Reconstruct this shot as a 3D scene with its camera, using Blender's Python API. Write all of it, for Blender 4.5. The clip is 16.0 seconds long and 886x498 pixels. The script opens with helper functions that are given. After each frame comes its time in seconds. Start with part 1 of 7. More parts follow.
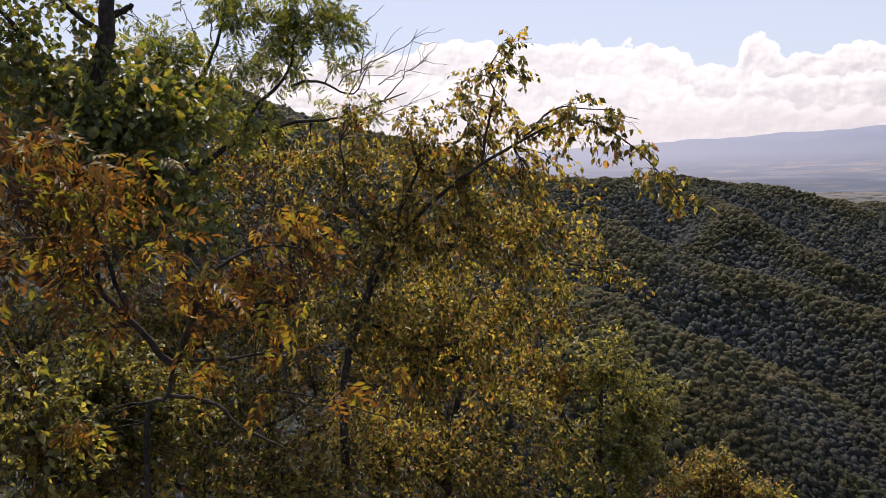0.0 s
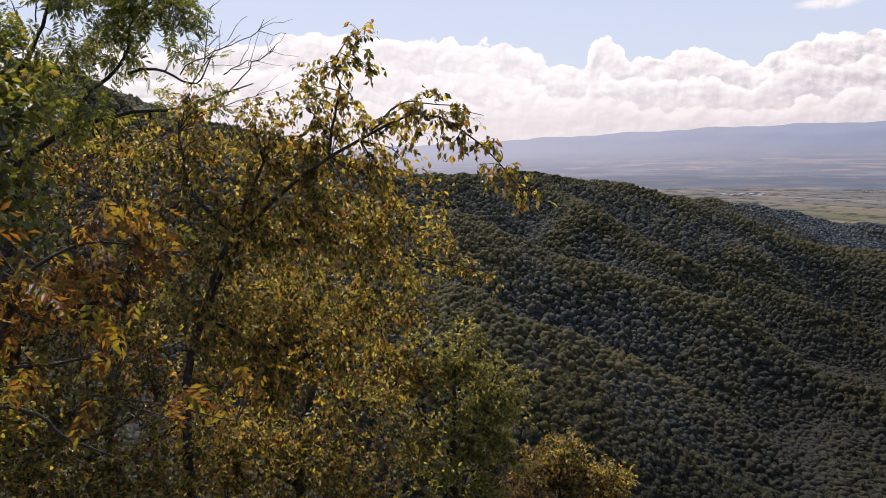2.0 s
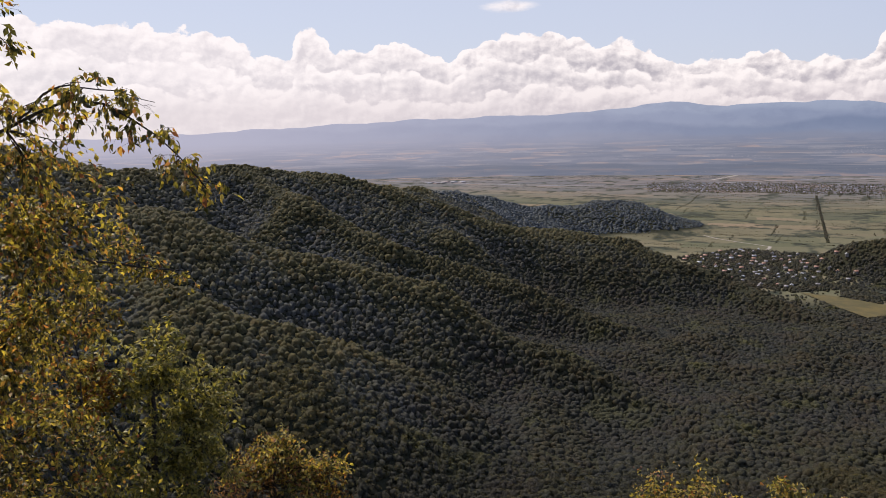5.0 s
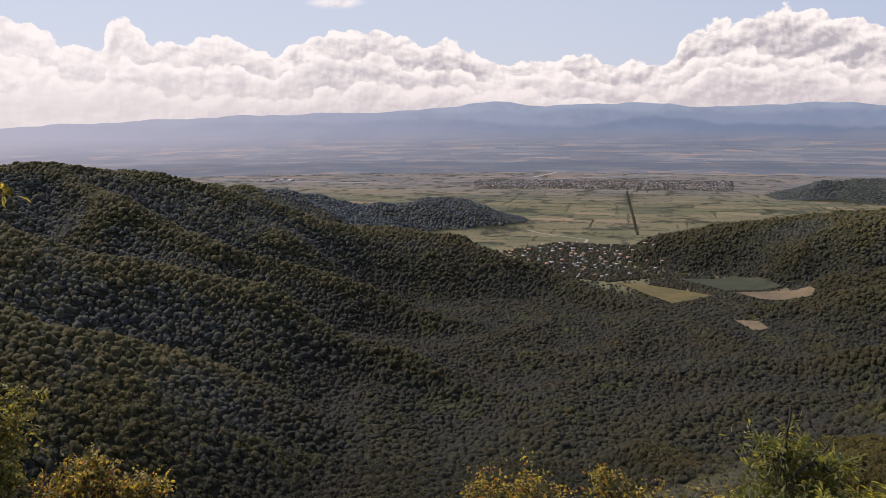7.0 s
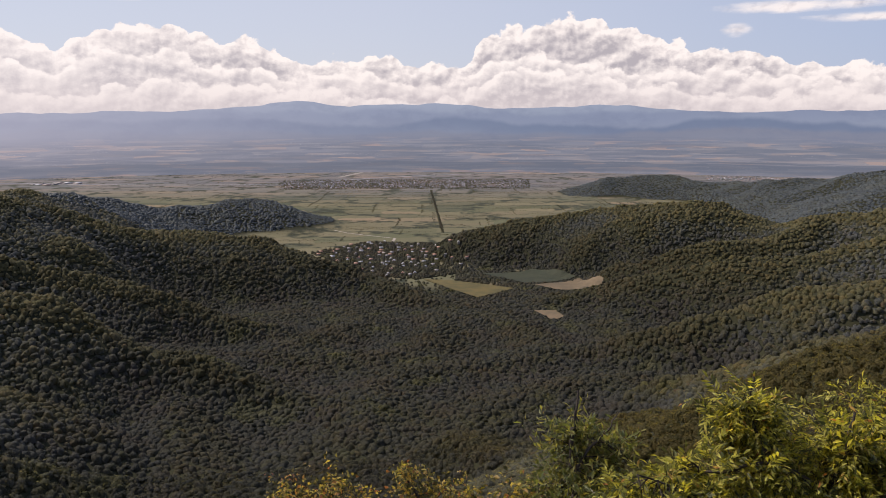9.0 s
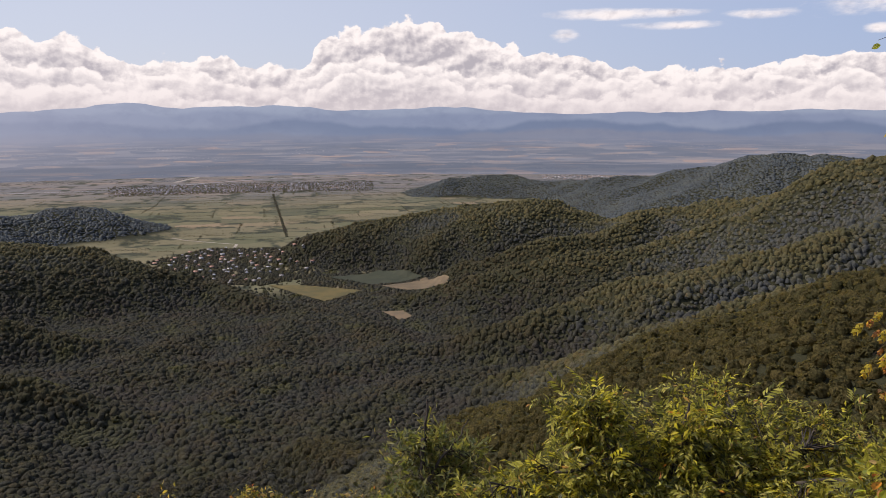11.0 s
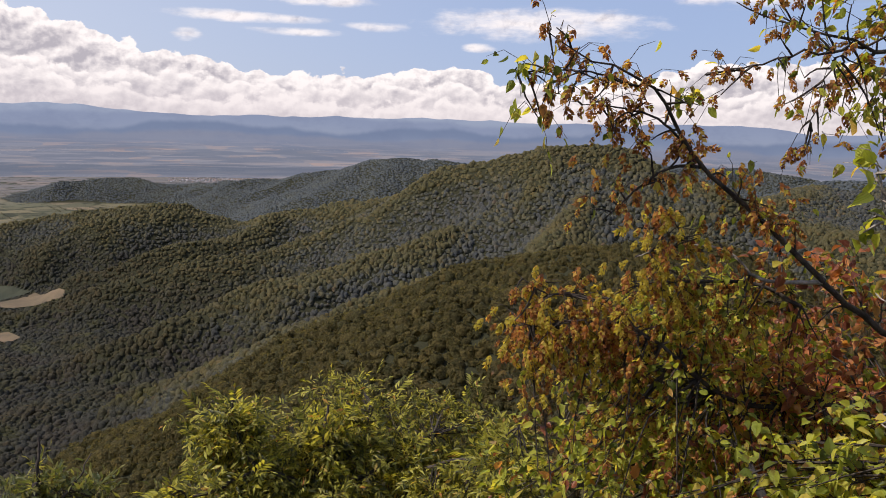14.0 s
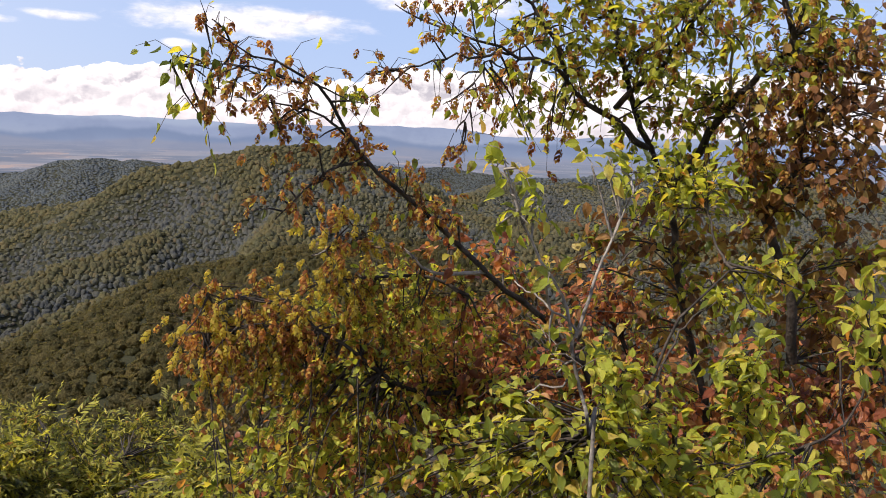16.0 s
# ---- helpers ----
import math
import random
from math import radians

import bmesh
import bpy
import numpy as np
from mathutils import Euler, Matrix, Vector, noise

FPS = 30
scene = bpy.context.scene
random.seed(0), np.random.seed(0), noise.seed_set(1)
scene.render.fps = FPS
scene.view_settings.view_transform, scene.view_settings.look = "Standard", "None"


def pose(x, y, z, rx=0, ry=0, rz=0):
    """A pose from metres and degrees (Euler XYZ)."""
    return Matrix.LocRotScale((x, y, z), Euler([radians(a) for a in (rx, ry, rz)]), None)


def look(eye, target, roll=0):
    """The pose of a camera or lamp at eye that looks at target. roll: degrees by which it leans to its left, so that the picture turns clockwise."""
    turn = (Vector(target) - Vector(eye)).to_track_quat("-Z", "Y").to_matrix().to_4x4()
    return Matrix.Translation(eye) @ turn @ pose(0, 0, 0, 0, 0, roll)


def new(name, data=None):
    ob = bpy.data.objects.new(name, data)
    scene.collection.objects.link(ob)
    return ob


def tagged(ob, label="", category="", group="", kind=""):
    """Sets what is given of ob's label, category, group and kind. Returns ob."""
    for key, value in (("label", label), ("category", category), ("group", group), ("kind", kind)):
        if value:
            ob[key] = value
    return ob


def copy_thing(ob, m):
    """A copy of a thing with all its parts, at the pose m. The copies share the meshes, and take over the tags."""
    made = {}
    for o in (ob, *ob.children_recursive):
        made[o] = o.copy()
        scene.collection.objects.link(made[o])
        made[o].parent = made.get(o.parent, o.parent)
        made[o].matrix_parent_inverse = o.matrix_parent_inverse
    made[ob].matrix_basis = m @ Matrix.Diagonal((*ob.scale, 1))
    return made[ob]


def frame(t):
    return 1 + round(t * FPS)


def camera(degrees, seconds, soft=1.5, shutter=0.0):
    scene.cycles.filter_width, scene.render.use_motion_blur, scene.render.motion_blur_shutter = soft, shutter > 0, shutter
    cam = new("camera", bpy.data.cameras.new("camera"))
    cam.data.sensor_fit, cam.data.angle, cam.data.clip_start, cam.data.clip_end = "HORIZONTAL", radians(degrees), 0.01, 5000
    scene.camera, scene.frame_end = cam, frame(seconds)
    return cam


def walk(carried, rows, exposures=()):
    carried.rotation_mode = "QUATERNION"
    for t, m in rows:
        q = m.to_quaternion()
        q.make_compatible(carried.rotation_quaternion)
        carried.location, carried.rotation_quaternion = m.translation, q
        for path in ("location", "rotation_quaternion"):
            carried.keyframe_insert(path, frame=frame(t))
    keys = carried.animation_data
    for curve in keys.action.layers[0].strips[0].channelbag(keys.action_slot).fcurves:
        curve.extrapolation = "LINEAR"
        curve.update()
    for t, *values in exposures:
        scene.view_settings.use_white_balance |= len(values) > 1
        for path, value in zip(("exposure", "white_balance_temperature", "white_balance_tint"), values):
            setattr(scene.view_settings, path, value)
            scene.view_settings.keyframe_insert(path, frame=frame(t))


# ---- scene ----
cam = camera(57.8, 16.0, soft=0.9)
PATH = [
    (0.0, pose(0.000, 0.000, 1.600, 82.45, 2.00, -0.36)),
    (0.5, pose(0.011, 0.000, 1.601, 82.16, 1.63, -2.26)),
    (1.0, pose(0.032, 0.007, 1.603, 82.06, 1.71, -4.56)),
    (1.5, pose(0.046, 0.014, 1.599, 82.09, 1.48, -6.91)),
    (2.0, pose(0.066, 0.025, 1.592, 81.85, 1.12, -10.27)),
    (2.5, pose(0.092, 0.045, 1.583, 81.77, 0.96, -13.39)),
    (3.0, pose(0.118, 0.062, 1.576, 81.45, 1.10, -16.27)),
    (3.5, pose(0.143, 0.066, 1.575, 81.21, 1.05, -20.16)),
    (4.0, pose(0.172, 0.070, 1.571, 81.09, 1.28, -23.87)),
    (6.5, pose(0.302, 0.179, 1.576, 80.68, 0.38, -39.75)),
    (7.0, pose(0.331, 0.186, 1.571, 80.56, 0.41, -42.62)),
    (7.5, pose(0.358, 0.193, 1.563, 80.45, 0.31, -45.31)),
    (8.0, pose(0.386, 0.196, 1.555, 80.49, -0.06, -47.99)),
    (8.5, pose(0.414, 0.196, 1.549, 80.63, -0.16, -51.87)),
    (9.0, pose(0.441, 0.193, 1.547, 80.52, -0.02, -56.35)),
    (11.5, pose(0.577, 0.249, 1.558, 80.74, -0.37, -70.95)),
    (12.0, pose(0.591, 0.251, 1.558, 80.84, -0.94, -75.48)),
    (12.5, pose(0.595, 0.247, 1.560, 80.99, -0.93, -80.14)),
    (13.0, pose(0.611, 0.247, 1.559, 81.08, -1.29, -84.64)),
    (13.5, pose(0.626, 0.254, 1.556, 81.00, -1.81, -89.19)),
    (14.0, pose(0.639, 0.256, 1.557, 81.23, -1.70, -93.28)),
    (14.5, pose(0.649, 0.242, 1.557, 81.72, -1.56, -97.63)),
    (15.0, pose(0.654, 0.214, 1.556, 81.96, -1.73, -103.31)),
    (15.5, pose(0.654, 0.188, 1.557, 81.81, -1.99, -108.36)),
    (16.0, pose(0.657, 0.166, 1.555, 81.94, -2.26, -113.58)),
]
walk(cam, PATH, exposures=[(0.0, 0.56, 6450, 16.0), (4.0, 0.42, 6450, 16.0), (9.0, 0.38, 6680, 16.5), (13.0, 0.42, 6480, 16.0), (15.0, 0.60, 6500, 15.5), (16.0, 0.80, 6450, 15.5)])

# ---- light: sun ahead of the first view, high; sky with a bank of cumulus over the far range ----
SUN_AZ, SUN_EL = -8.0, 50.0


def way(az, el):
    """Unit vector; az in degrees to the right of +y, el above level."""
    a, e = radians(az), radians(el)
    return Vector((math.sin(a) * math.cos(e), math.cos(a) * math.cos(e), math.sin(e)))


sun = new("sun", bpy.data.lights.new("sun", "SUN"))
sun.data.energy, sun.data.angle, sun.data.color = 4.2, radians(0.53), (1.0, 0.93, 0.82)
sun.matrix_world = look((0, 0, 0), -way(SUN_AZ, SUN_EL))


class Graph:
    """Short-hand for node trees."""

    def __init__(self, tree):
        self.tree = tree
        tree.nodes.clear()

    def node(self, kind, ins=None, operation=None, use_clamp=None, data_type=None, blend_type=None, noise_dimensions=None, interpolation_type=None, feature=None, distance=None, voronoi_dimensions=None):
        n = self.tree.nodes.new(kind)
        if operation:
            n.operation, n.use_clamp = operation, bool(use_clamp)
        if data_type:
            n.data_type, n.blend_type = data_type, blend_type
        if noise_dimensions:
            n.noise_dimensions = noise_dimensions
        if interpolation_type:
            n.interpolation_type = interpolation_type
        if voronoi_dimensions:
            n.voronoi_dimensions = voronoi_dimensions
        if feature:
            n.feature = feature
        if distance:
            n.distance = distance
        for k, v in (ins or {}).items():
            self.put(n.inputs[k], v)
        return n

    def put(self, socket, v):
        if isinstance(v, bpy.types.NodeSocket):
            self.tree.links.new(v, socket)
        else:
            socket.default_value = v

    def m(self, op, a, b=0.0, c=0.0, clamp=False):
        n = self.node("ShaderNodeMath", operation=op, use_clamp=clamp)
        for i, v in enumerate((a, b, c)):
            self.put(n.inputs[i], v)
        return n.outputs[0]

    def mix(self, f, a, b, mode="MIX"):
        n = self.node("ShaderNodeMix", data_type="RGBA", blend_type=mode)
        self.put(n.inputs[0], f), self.put(n.inputs[6], a), self.put(n.inputs[7], b)
        return n.outputs[2]

    def ramp(self, f, stops, smooth=False):
        n = self.node("ShaderNodeValToRGB")
        n.color_ramp.interpolation = "EASE" if smooth else "LINEAR"
        e = n.color_ramp.elements
        while len(e) < len(stops):
            e.new(0.5)
        for el, (p, c) in zip(e, stops):
            el.position = p
            el.color = (c, c, c, 1) if isinstance(c, (int, float)) else (*c, 1)
        self.put(n.inputs[0], f)
        return n.outputs[0]

    def noise(self, v, scale, detail=4.0, rough=0.55, dist=0.0, color=False, dims="3D"):
        n = self.node("ShaderNodeTexNoise", noise_dimensions=dims, ins={"Scale": scale, "Detail": detail, "Roughness": rough, "Distortion": dist})
        self.put(n.inputs["Vector"], v)
        return n.outputs["Color" if color else "Fac"]

    def smooth(self, v, a, b):
        n = self.node("ShaderNodeMapRange", interpolation_type="SMOOTHSTEP")
        for i, x in enumerate((v, a, b, 0.0, 1.0)):
            self.put(n.inputs[i], x)
        return n.outputs[0]

    def xyz(self, x, y, z):
        n = self.node("ShaderNodeCombineXYZ")
        for i, v in enumerate((x, y, z)):
            self.put(n.inputs[i], v)
        return n.outputs[0]


def build_world():
    world = bpy.data.worlds.new("sky")
    scene.world = world
    world.use_nodes = True
    g = Graph(world.node_tree)
    sky = g.node("ShaderNodeTexSky")
    sky.sky_type, sky.sun_disc, sky.sun_elevation, sky.sun_rotation = "NISHITA", False, radians(SUN_EL), radians(SUN_AZ)
    sky.altitude, sky.air_density, sky.dust_density, sky.ozone_density = 700.0, 1.0, 1.3, 1.0
    co = g.node("ShaderNodeTexCoord").outputs["Generated"]
    sep = g.node("ShaderNodeSeparateXYZ", ins={0: co})
    az = g.m("MULTIPLY", g.m("ARCTAN2", sep.outputs[0], sep.outputs[1]), 57.2958)
    el = g.m("MULTIPLY", g.m("ARCSINE", sep.outputs[2]), 57.2958)
    p = g.xyz(az, g.m("MULTIPLY", el, 1.25), 0.0)
    # billowing edge
    big = g.m("SUBTRACT", g.noise(p, 0.16, 3.0, 0.5), 0.5)
    fine = g.m("SUBTRACT", g.noise(p, 0.55, 5.0, 0.6), 0.5)
    cell = g.node("ShaderNodeTexVoronoi", feature="SMOOTH_F1", ins={"Vector": p, "Scale": 0.75, "Smoothness": 0.35}).outputs["Distance"]
    edge = g.m("ADD", g.m("MULTIPLY", big, 1.6), g.m("ADD", g.m("MULTIPLY", fine, 1.7), g.m("MULTIPLY", g.m("SUBTRACT", 0.45, cell), 0.9)))
    # height of the cloud bank's top by direction, in tenths of its greatest height
    prof = TOPS
    top = g.m("MULTIPLY", g.ramp(g.m("DIVIDE", g.m("ADD", az, 40.0), 200.0), [((a + 40.0) / 200.0, h / 10.0) for a, h in prof]), 10.0)
    rise = g.m("SUBTRACT", g.m("ADD", top, edge), el)
    bank = g.smooth(rise, -0.02, 0.12)
    # high thin clouds, long and flat
    thin = None
    for a0, e0, wa, we in HIGH:
        dx = g.m("DIVIDE", g.m("SUBTRACT", az, a0), wa)
        dy = g.m("DIVIDE", g.m("SUBTRACT", el, e0), we)
        dd = g.m("ADD", g.m("MULTIPLY", dx, dx), g.m("MULTIPLY", dy, dy))
        one = g.m("SUBTRACT", 1.0, dd)
        thin = one if thin is None else g.m("MAXIMUM", thin, one)
    pf = g.xyz(g.m("MULTIPLY", az, 0.5), g.m("MULTIPLY", el, 1.8), 3.0)
    thin = g.smooth(g.m("ADD", thin, g.m("MULTIPLY", g.m("SUBTRACT", g.noise(pf, 0.7, 6.0, 0.62), 0.5), 2.6)), -0.25, 1.3)
    over = g.noise(g.xyz(g.m("MULTIPLY", az, 0.05), g.m("MULTIPLY", el, 0.12), 7.0), 1.3, 5.0, 0.6)
    over = g.m("MULTIPLY", g.smooth(over, 0.44, 0.66), g.smooth(el, 14.0, 24.0))
    # the bank is several banks, one before the other: each bright along its billowing top, greyer below
    white = None
    for k, (share, seat) in enumerate(((1.0, 0.0), (0.70, 13.0), (0.42, 29.0))):
        q = g.xyz(az, g.m("MULTIPLY", el, 1.25), seat)
        q_up = g.xyz(g.m("SUBTRACT", az, 0.2), g.m("ADD", g.m("MULTIPLY", el, 1.25), 0.3), seat)
        soft, soft_up = g.noise(q, 0.7, 6.0, 0.55, 0.15), g.noise(q_up, 0.7, 6.0, 0.55, 0.15)
        if k == 0:
            lift = rise
        else:
            bumps = g.node("ShaderNodeTexVoronoi", feature="SMOOTH_F1", ins={"Vector": q, "Scale": 0.8, "Smoothness": 0.4}).outputs["Distance"]
            wave = g.m("ADD", g.m("MULTIPLY", g.m("SUBTRACT", g.noise(q, 0.14, 2.0, 0.5), 0.5), 4.2), g.m("ADD", g.m("MULTIPLY", g.m("SUBTRACT", soft, 0.5), 2.2), g.m("MULTIPLY", g.m("SUBTRACT", 0.45, bumps), 0.9)))
            lift = g.m("SUBTRACT", g.m("ADD", g.m("MULTIPLY", top, share), wave), el)
        body = g.m("ADD", g.m("MULTIPLY", g.smooth(lift, 1.5, 0.05), 0.72), g.m("MULTIPLY", g.m("SUBTRACT", soft, soft_up), 2.3))
        body = g.m("ADD", body, g.m("ADD", g.m("MULTIPLY", g.m("SUBTRACT", soft, 0.5), 1.2), 0.27), clamp=True)
        tint = g.mix(body, GREY, WHITE)
        white = tint if white is None else g.mix(g.smooth(lift, -0.05, 0.3), white, tint)
    glow = g.smooth(g.m("ABSOLUTE", g.m("SUBTRACT", az, 8.0)), 45.0, 0.0)
    white = g.mix(g.m("MULTIPLY", glow, 0.6), white, GLOW)
    haze = g.mix(g.m("MULTIPLY", g.smooth(el, 3.4, 0.3), 0.55), white, HAZE)
    air = g.node("ShaderNodeBackground", ins={"Color": sky.outputs[0], "Strength": 0.066})
    pale = g.node("ShaderNodeBackground", ins={"Color": g.mix(g.smooth(el, 12.0, 38.0), g.mix(g.smooth(az, 45.0, 112.0), (0.64, 0.70, 0.83, 1), (0.37, 0.49, 0.75, 1)), (0.30, 0.42, 0.74, 1)), "Strength": 0.78})
    veil = g.node("ShaderNodeMixShader", ins={0: 0.72, 1: air.outputs[0], 2: pale.outputs[0]})
    cloud = g.node("ShaderNodeBackground", ins={"Color": haze, "Strength": 0.77})
    cover = g.m("MAXIMUM", bank, g.m("MAXIMUM", g.m("MULTIPLY", thin, 0.9), g.m("MULTIPLY", over, 0.3)))
    cover = g.m("MULTIPLY", cover, g.smooth(el, -6.0, -4.0))
    both = g.node("ShaderNodeMixShader", ins={0: cover, 1: veil.outputs[0], 2: cloud.outputs[0]})
    g.node("ShaderNodeOutputWorld", ins={0: both.outputs[0]})


WHITE, GREY = (0.99, 0.94, 0.90, 1), (0.47, 0.45, 0.485, 1)
GLOW, HAZE = (0.97, 0.93, 0.92, 1), (0.74, 0.68, 0.68, 1)
TOPS = [(-40, 6.0), (-6, 6.1), (1.2, 7.0), (5, 6.7), (9, 7.0), (12.5, 6.2), (16.5, 5.7), (17.8, 4.5), (20.2, 4.6), (20.9, 6.2), (22.2, 6.2), (23.1, 4.6), (28, 5.4), (31.2, 3.9), (34.3, 5.5), (38.6, 5.9), (40.5, 4.9), (43, 5.3),
        (45.7, 3.6), (49, 4.0), (58, 3.4), (58.9, 5.4), (62, 6.2), (66.4, 6.4), (72, 5.0), (80, 3.4), (90, 3.5), (94, 4.2), (98, 3.2), (105, 3.0), (111, 4.6), (160, 5.0)]
# bearing, angle, half-width, half-height
HIGH = [(35.2, 7.6, 2.0, 0.4), (79, 6.8, 5.5, 0.4), (83, 6.0, 3.5, 0.3), (85, 8.1, 3.5, 0.45), (88.5, 6.55, 2.3, 0.35), (95.6, 5.35, 1.2, 0.35), (100, 7.0, 8.0, 1.2), (75.9, 5.45, 1.0, 0.45), (114, 9.0, 6.0, 1.0)]
build_world()

# ---- terrain: ridges as crest lines (bearing, angle above or below the eye, distance), slopes falling off both sides ----
EYE_Z = 1.6


def spot(az, el, r):
    a = radians(az)
    return (r * math.sin(a), r * math.cos(a), EYE_Z + r * math.tan(radians(el)))


def crest(rows, slope, round_=16.0):
    return np.array([spot(*r) for r in rows]), slope * 1.1, round_ * 0.7


RIDGES = [
    # wooded ridge falling from the summit to the village
    crest([(-30, 7.0, 800), (-14, 4.4, 800), (-10.7, 3.1, 830), (-6.9, 1.25, 860), (-3, 0.33, 900), (3, -1.67, 980), (8.9, -3.05, 1050), (13, -3.05, 1120), (17.3, -2.78, 1150), (21, -3.45, 1150), (26.7, -4.3, 1170),
           (32.8, -6.9, 1180), (36.7, -7.8, 1190), (43.2, -8.5, 1180), (47.3, -9.9, 1150), (51.4, -11.44, 1110), (57.4, -13.6, 1030)], 0.62, 14),
    # knoll and low ridge behind it
    crest([(25, -4.5, 1300), (30.5, -4.85, 1500), (33.6, -5.5, 1650), (36.8, -6.25, 1800), (41, -5.85, 1900), (43.2, -5.6, 1930), (44.8, -6.15, 1930), (47.3, -6.95, 1930), (48.8, -7.6, 1930)], 0.45),
    # second spur
    crest([(0, -2.5, 860), (8.5, -5.6, 810), (12.4, -6.0, 800), (16.3, -7.6, 790), (20.2, -9.1, 780), (24.3, -10.8, 770), (28.4, -11.9, 760), (32.4, -13.9, 745), (38.2, -16.4, 720), (43.2, -18.0, 695), (48.6, -20.3, 640)], 0.6),
    crest([(17, -2.9, 1140), (19.5, -5.0, 1040), (24, -7.3, 980), (30, -9.8, 950), (37, -12.2, 930), (44, -14.2, 900)], 0.62, 12),
    # third, nearer spur
    crest([(3, -7.5, 640), (10, -11.0, 590), (14.4, -12.7, 570), (17.6, -13.7, 560), (20, -15.4, 550), (22.5, -17.5, 540), (24.1, -19.1, 530), (28.3, -21.8, 510)], 0.6),
    # right-hand hill from the village up to its summit and down beyond
    crest([(57.0, -8.75, 1440), (58.6, -8.0, 1430), (61.3, -7.2, 1430), (65.8, -6.5, 1415), (68.9, -5.95, 1395), (73.6, -5.45, 1375), (76, -6.1, 1350), (79.3, -6.6, 1310), (83.3, -6.2, 1250), (87.3, -5.5, 1200), (90.8, -4.6, 1120), (92.7, -3.4, 1070),
           (94.6, -2.75, 1040), (98.3, -2.25, 1000), (101.1, -1.37, 980), (104, -1.18, 970), (106.3, -1.3, 960), (109.5, -2.5, 950), (112.7, -3.55, 940), (114.4, -4.3, 930), (122, -6.0, 900), (140, -7, 900)], 0.74, 14),
    # its spurs towards the valley
    crest([(99.8, -3.0, 960), (95.9, -6.7, 900), (92.2, -8.45, 860), (87.1, -10.3, 825), (81.0, -11.7, 800), (74.8, -13.5, 800), (69.5, -15.2, 800), (64, -16.5, 800)], 0.74, 12),
    crest([(92.0, -4.6, 1090), (88.2, -6.6, 1060), (84.2, -7.9, 1040), (79.3, -9.2, 1030), (74.4, -10.3, 1030), (69.6, -11.3, 1040), (65, -12.6, 1050)], 0.74, 12),
    crest([(105.0, -2.5, 950), (102.5, -6.6, 820), (99.7, -8.9, 760), (93, -11.3, 740), (86, -13.2, 740), (78, -15.2, 760), (71, -17.0, 770)], 0.74, 12),
    crest([(83.3, -6.3, 1240), (79, -7.8, 1200), (73, -8.9, 1190), (69.5, -9.7, 1200)], 0.74, 12),
    crest([(73.6, -5.6, 1360), (70.4, -7.0, 1335), (67.5, -8.1, 1325)], 0.74, 10),
    # further low hills
    crest([(64.3, -5.5, 2700), (68.1, -4.3, 2700), (71.3, -4.1, 2700), (76, -4.46, 2600), (80, -4.15, 2400), (86.8, -3.3, 2200), (88.8, -2.58, 2100), (91.1, -2.4, 2050), (94.3, -2.6, 2000), (102, -3.0, 1900)], 0.4, 40),
    crest([(104, -2.2, 2300), (110.3, -2.3, 2300), (114.3, -2.3, 2300), (118, -2.8, 2300), (124, -3.6, 2300)], 0.4, 40),
    crest([(116, -4.2, 1300), (119.2, -2.85, 1500), (124.3, -2.4, 1500), (130, -2.6, 1500), (150, -1.5, 1500)], 0.45, 40),
    # spurs on the near side of the valley
    crest([(109, -16.2, 215), (106, -14.4, 230), (101, -11.9, 255), (95, -11.7, 265), (89.2, -13.3, 285), (85.2, -15.0, 305), (81, -17.1, 330), (76.9, -19.0, 360), (72.8, -20.8, 395), (65.4, -22.7, 445), (58, -23.4, 510)], 0.58, 14),
    crest([(112, -7.2, 420), (104, -8.7, 440), (99.8, -9.6, 450), (95, -10.7, 465), (91.2, -12.5, 485), (85.2, -14.4, 520), (80, -16.3, 560), (74, -18.2, 610)], 0.58, 16),
]
# the hill that the camera stands on
HOME = (np.array([(-420.0, 520.0, 75.0), (-190.0, 90.0, 22.0), (-12.0, -2.0, 0.3), (0.0, 0.0, 0.0), (8.0, -10.0, -0.3), (60.0, -120.0, -8.0), (100.0, -320.0, -20.0)]), 0.74, 1.6)


def tent(x, y, line, slope, round_):
    """Height under the roof of a crest line."""
    best = np.full(x.shape, -1e9)
    for a, b in zip(line[:-1], line[1:]):
        d = b[:2] - a[:2]
        t = np.clip(((x - a[0]) * d[0] + (y - a[1]) * d[1]) / (d @ d), 0, 1)
        away = np.hypot(x - a[0] - t * d[0], y - a[1] - t * d[1])
        best = np.maximum(best, a[2] + t * (b[2] - a[2]) - slope * (np.sqrt(away**2 + round_**2) - round_))
    return best


def step(v, a, b):
    t = np.clip((v - a) / (b - a), 0, 1)
    return t * t * (3 - 2 * t)


def ripple(x, y, size, seed):
    """Smooth uneven ground from a few crossing waves, about -1 to 1."""
    rng = np.random.RandomState(seed)
    out = np.zeros(x.shape)
    for k in range(9):
        a, ph, s = rng.uniform(0, 2 * np.pi), rng.uniform(0, 6.28), rng.uniform(0.6, 1.8)
        out += np.sin((x * np.cos(a) + y * np.sin(a)) * 2 * np.pi * s / size + ph + 1.5 * np.sin((y * np.cos(a) - x * np.sin(a)) * 3.1 * s / size))
    return out / 4.0


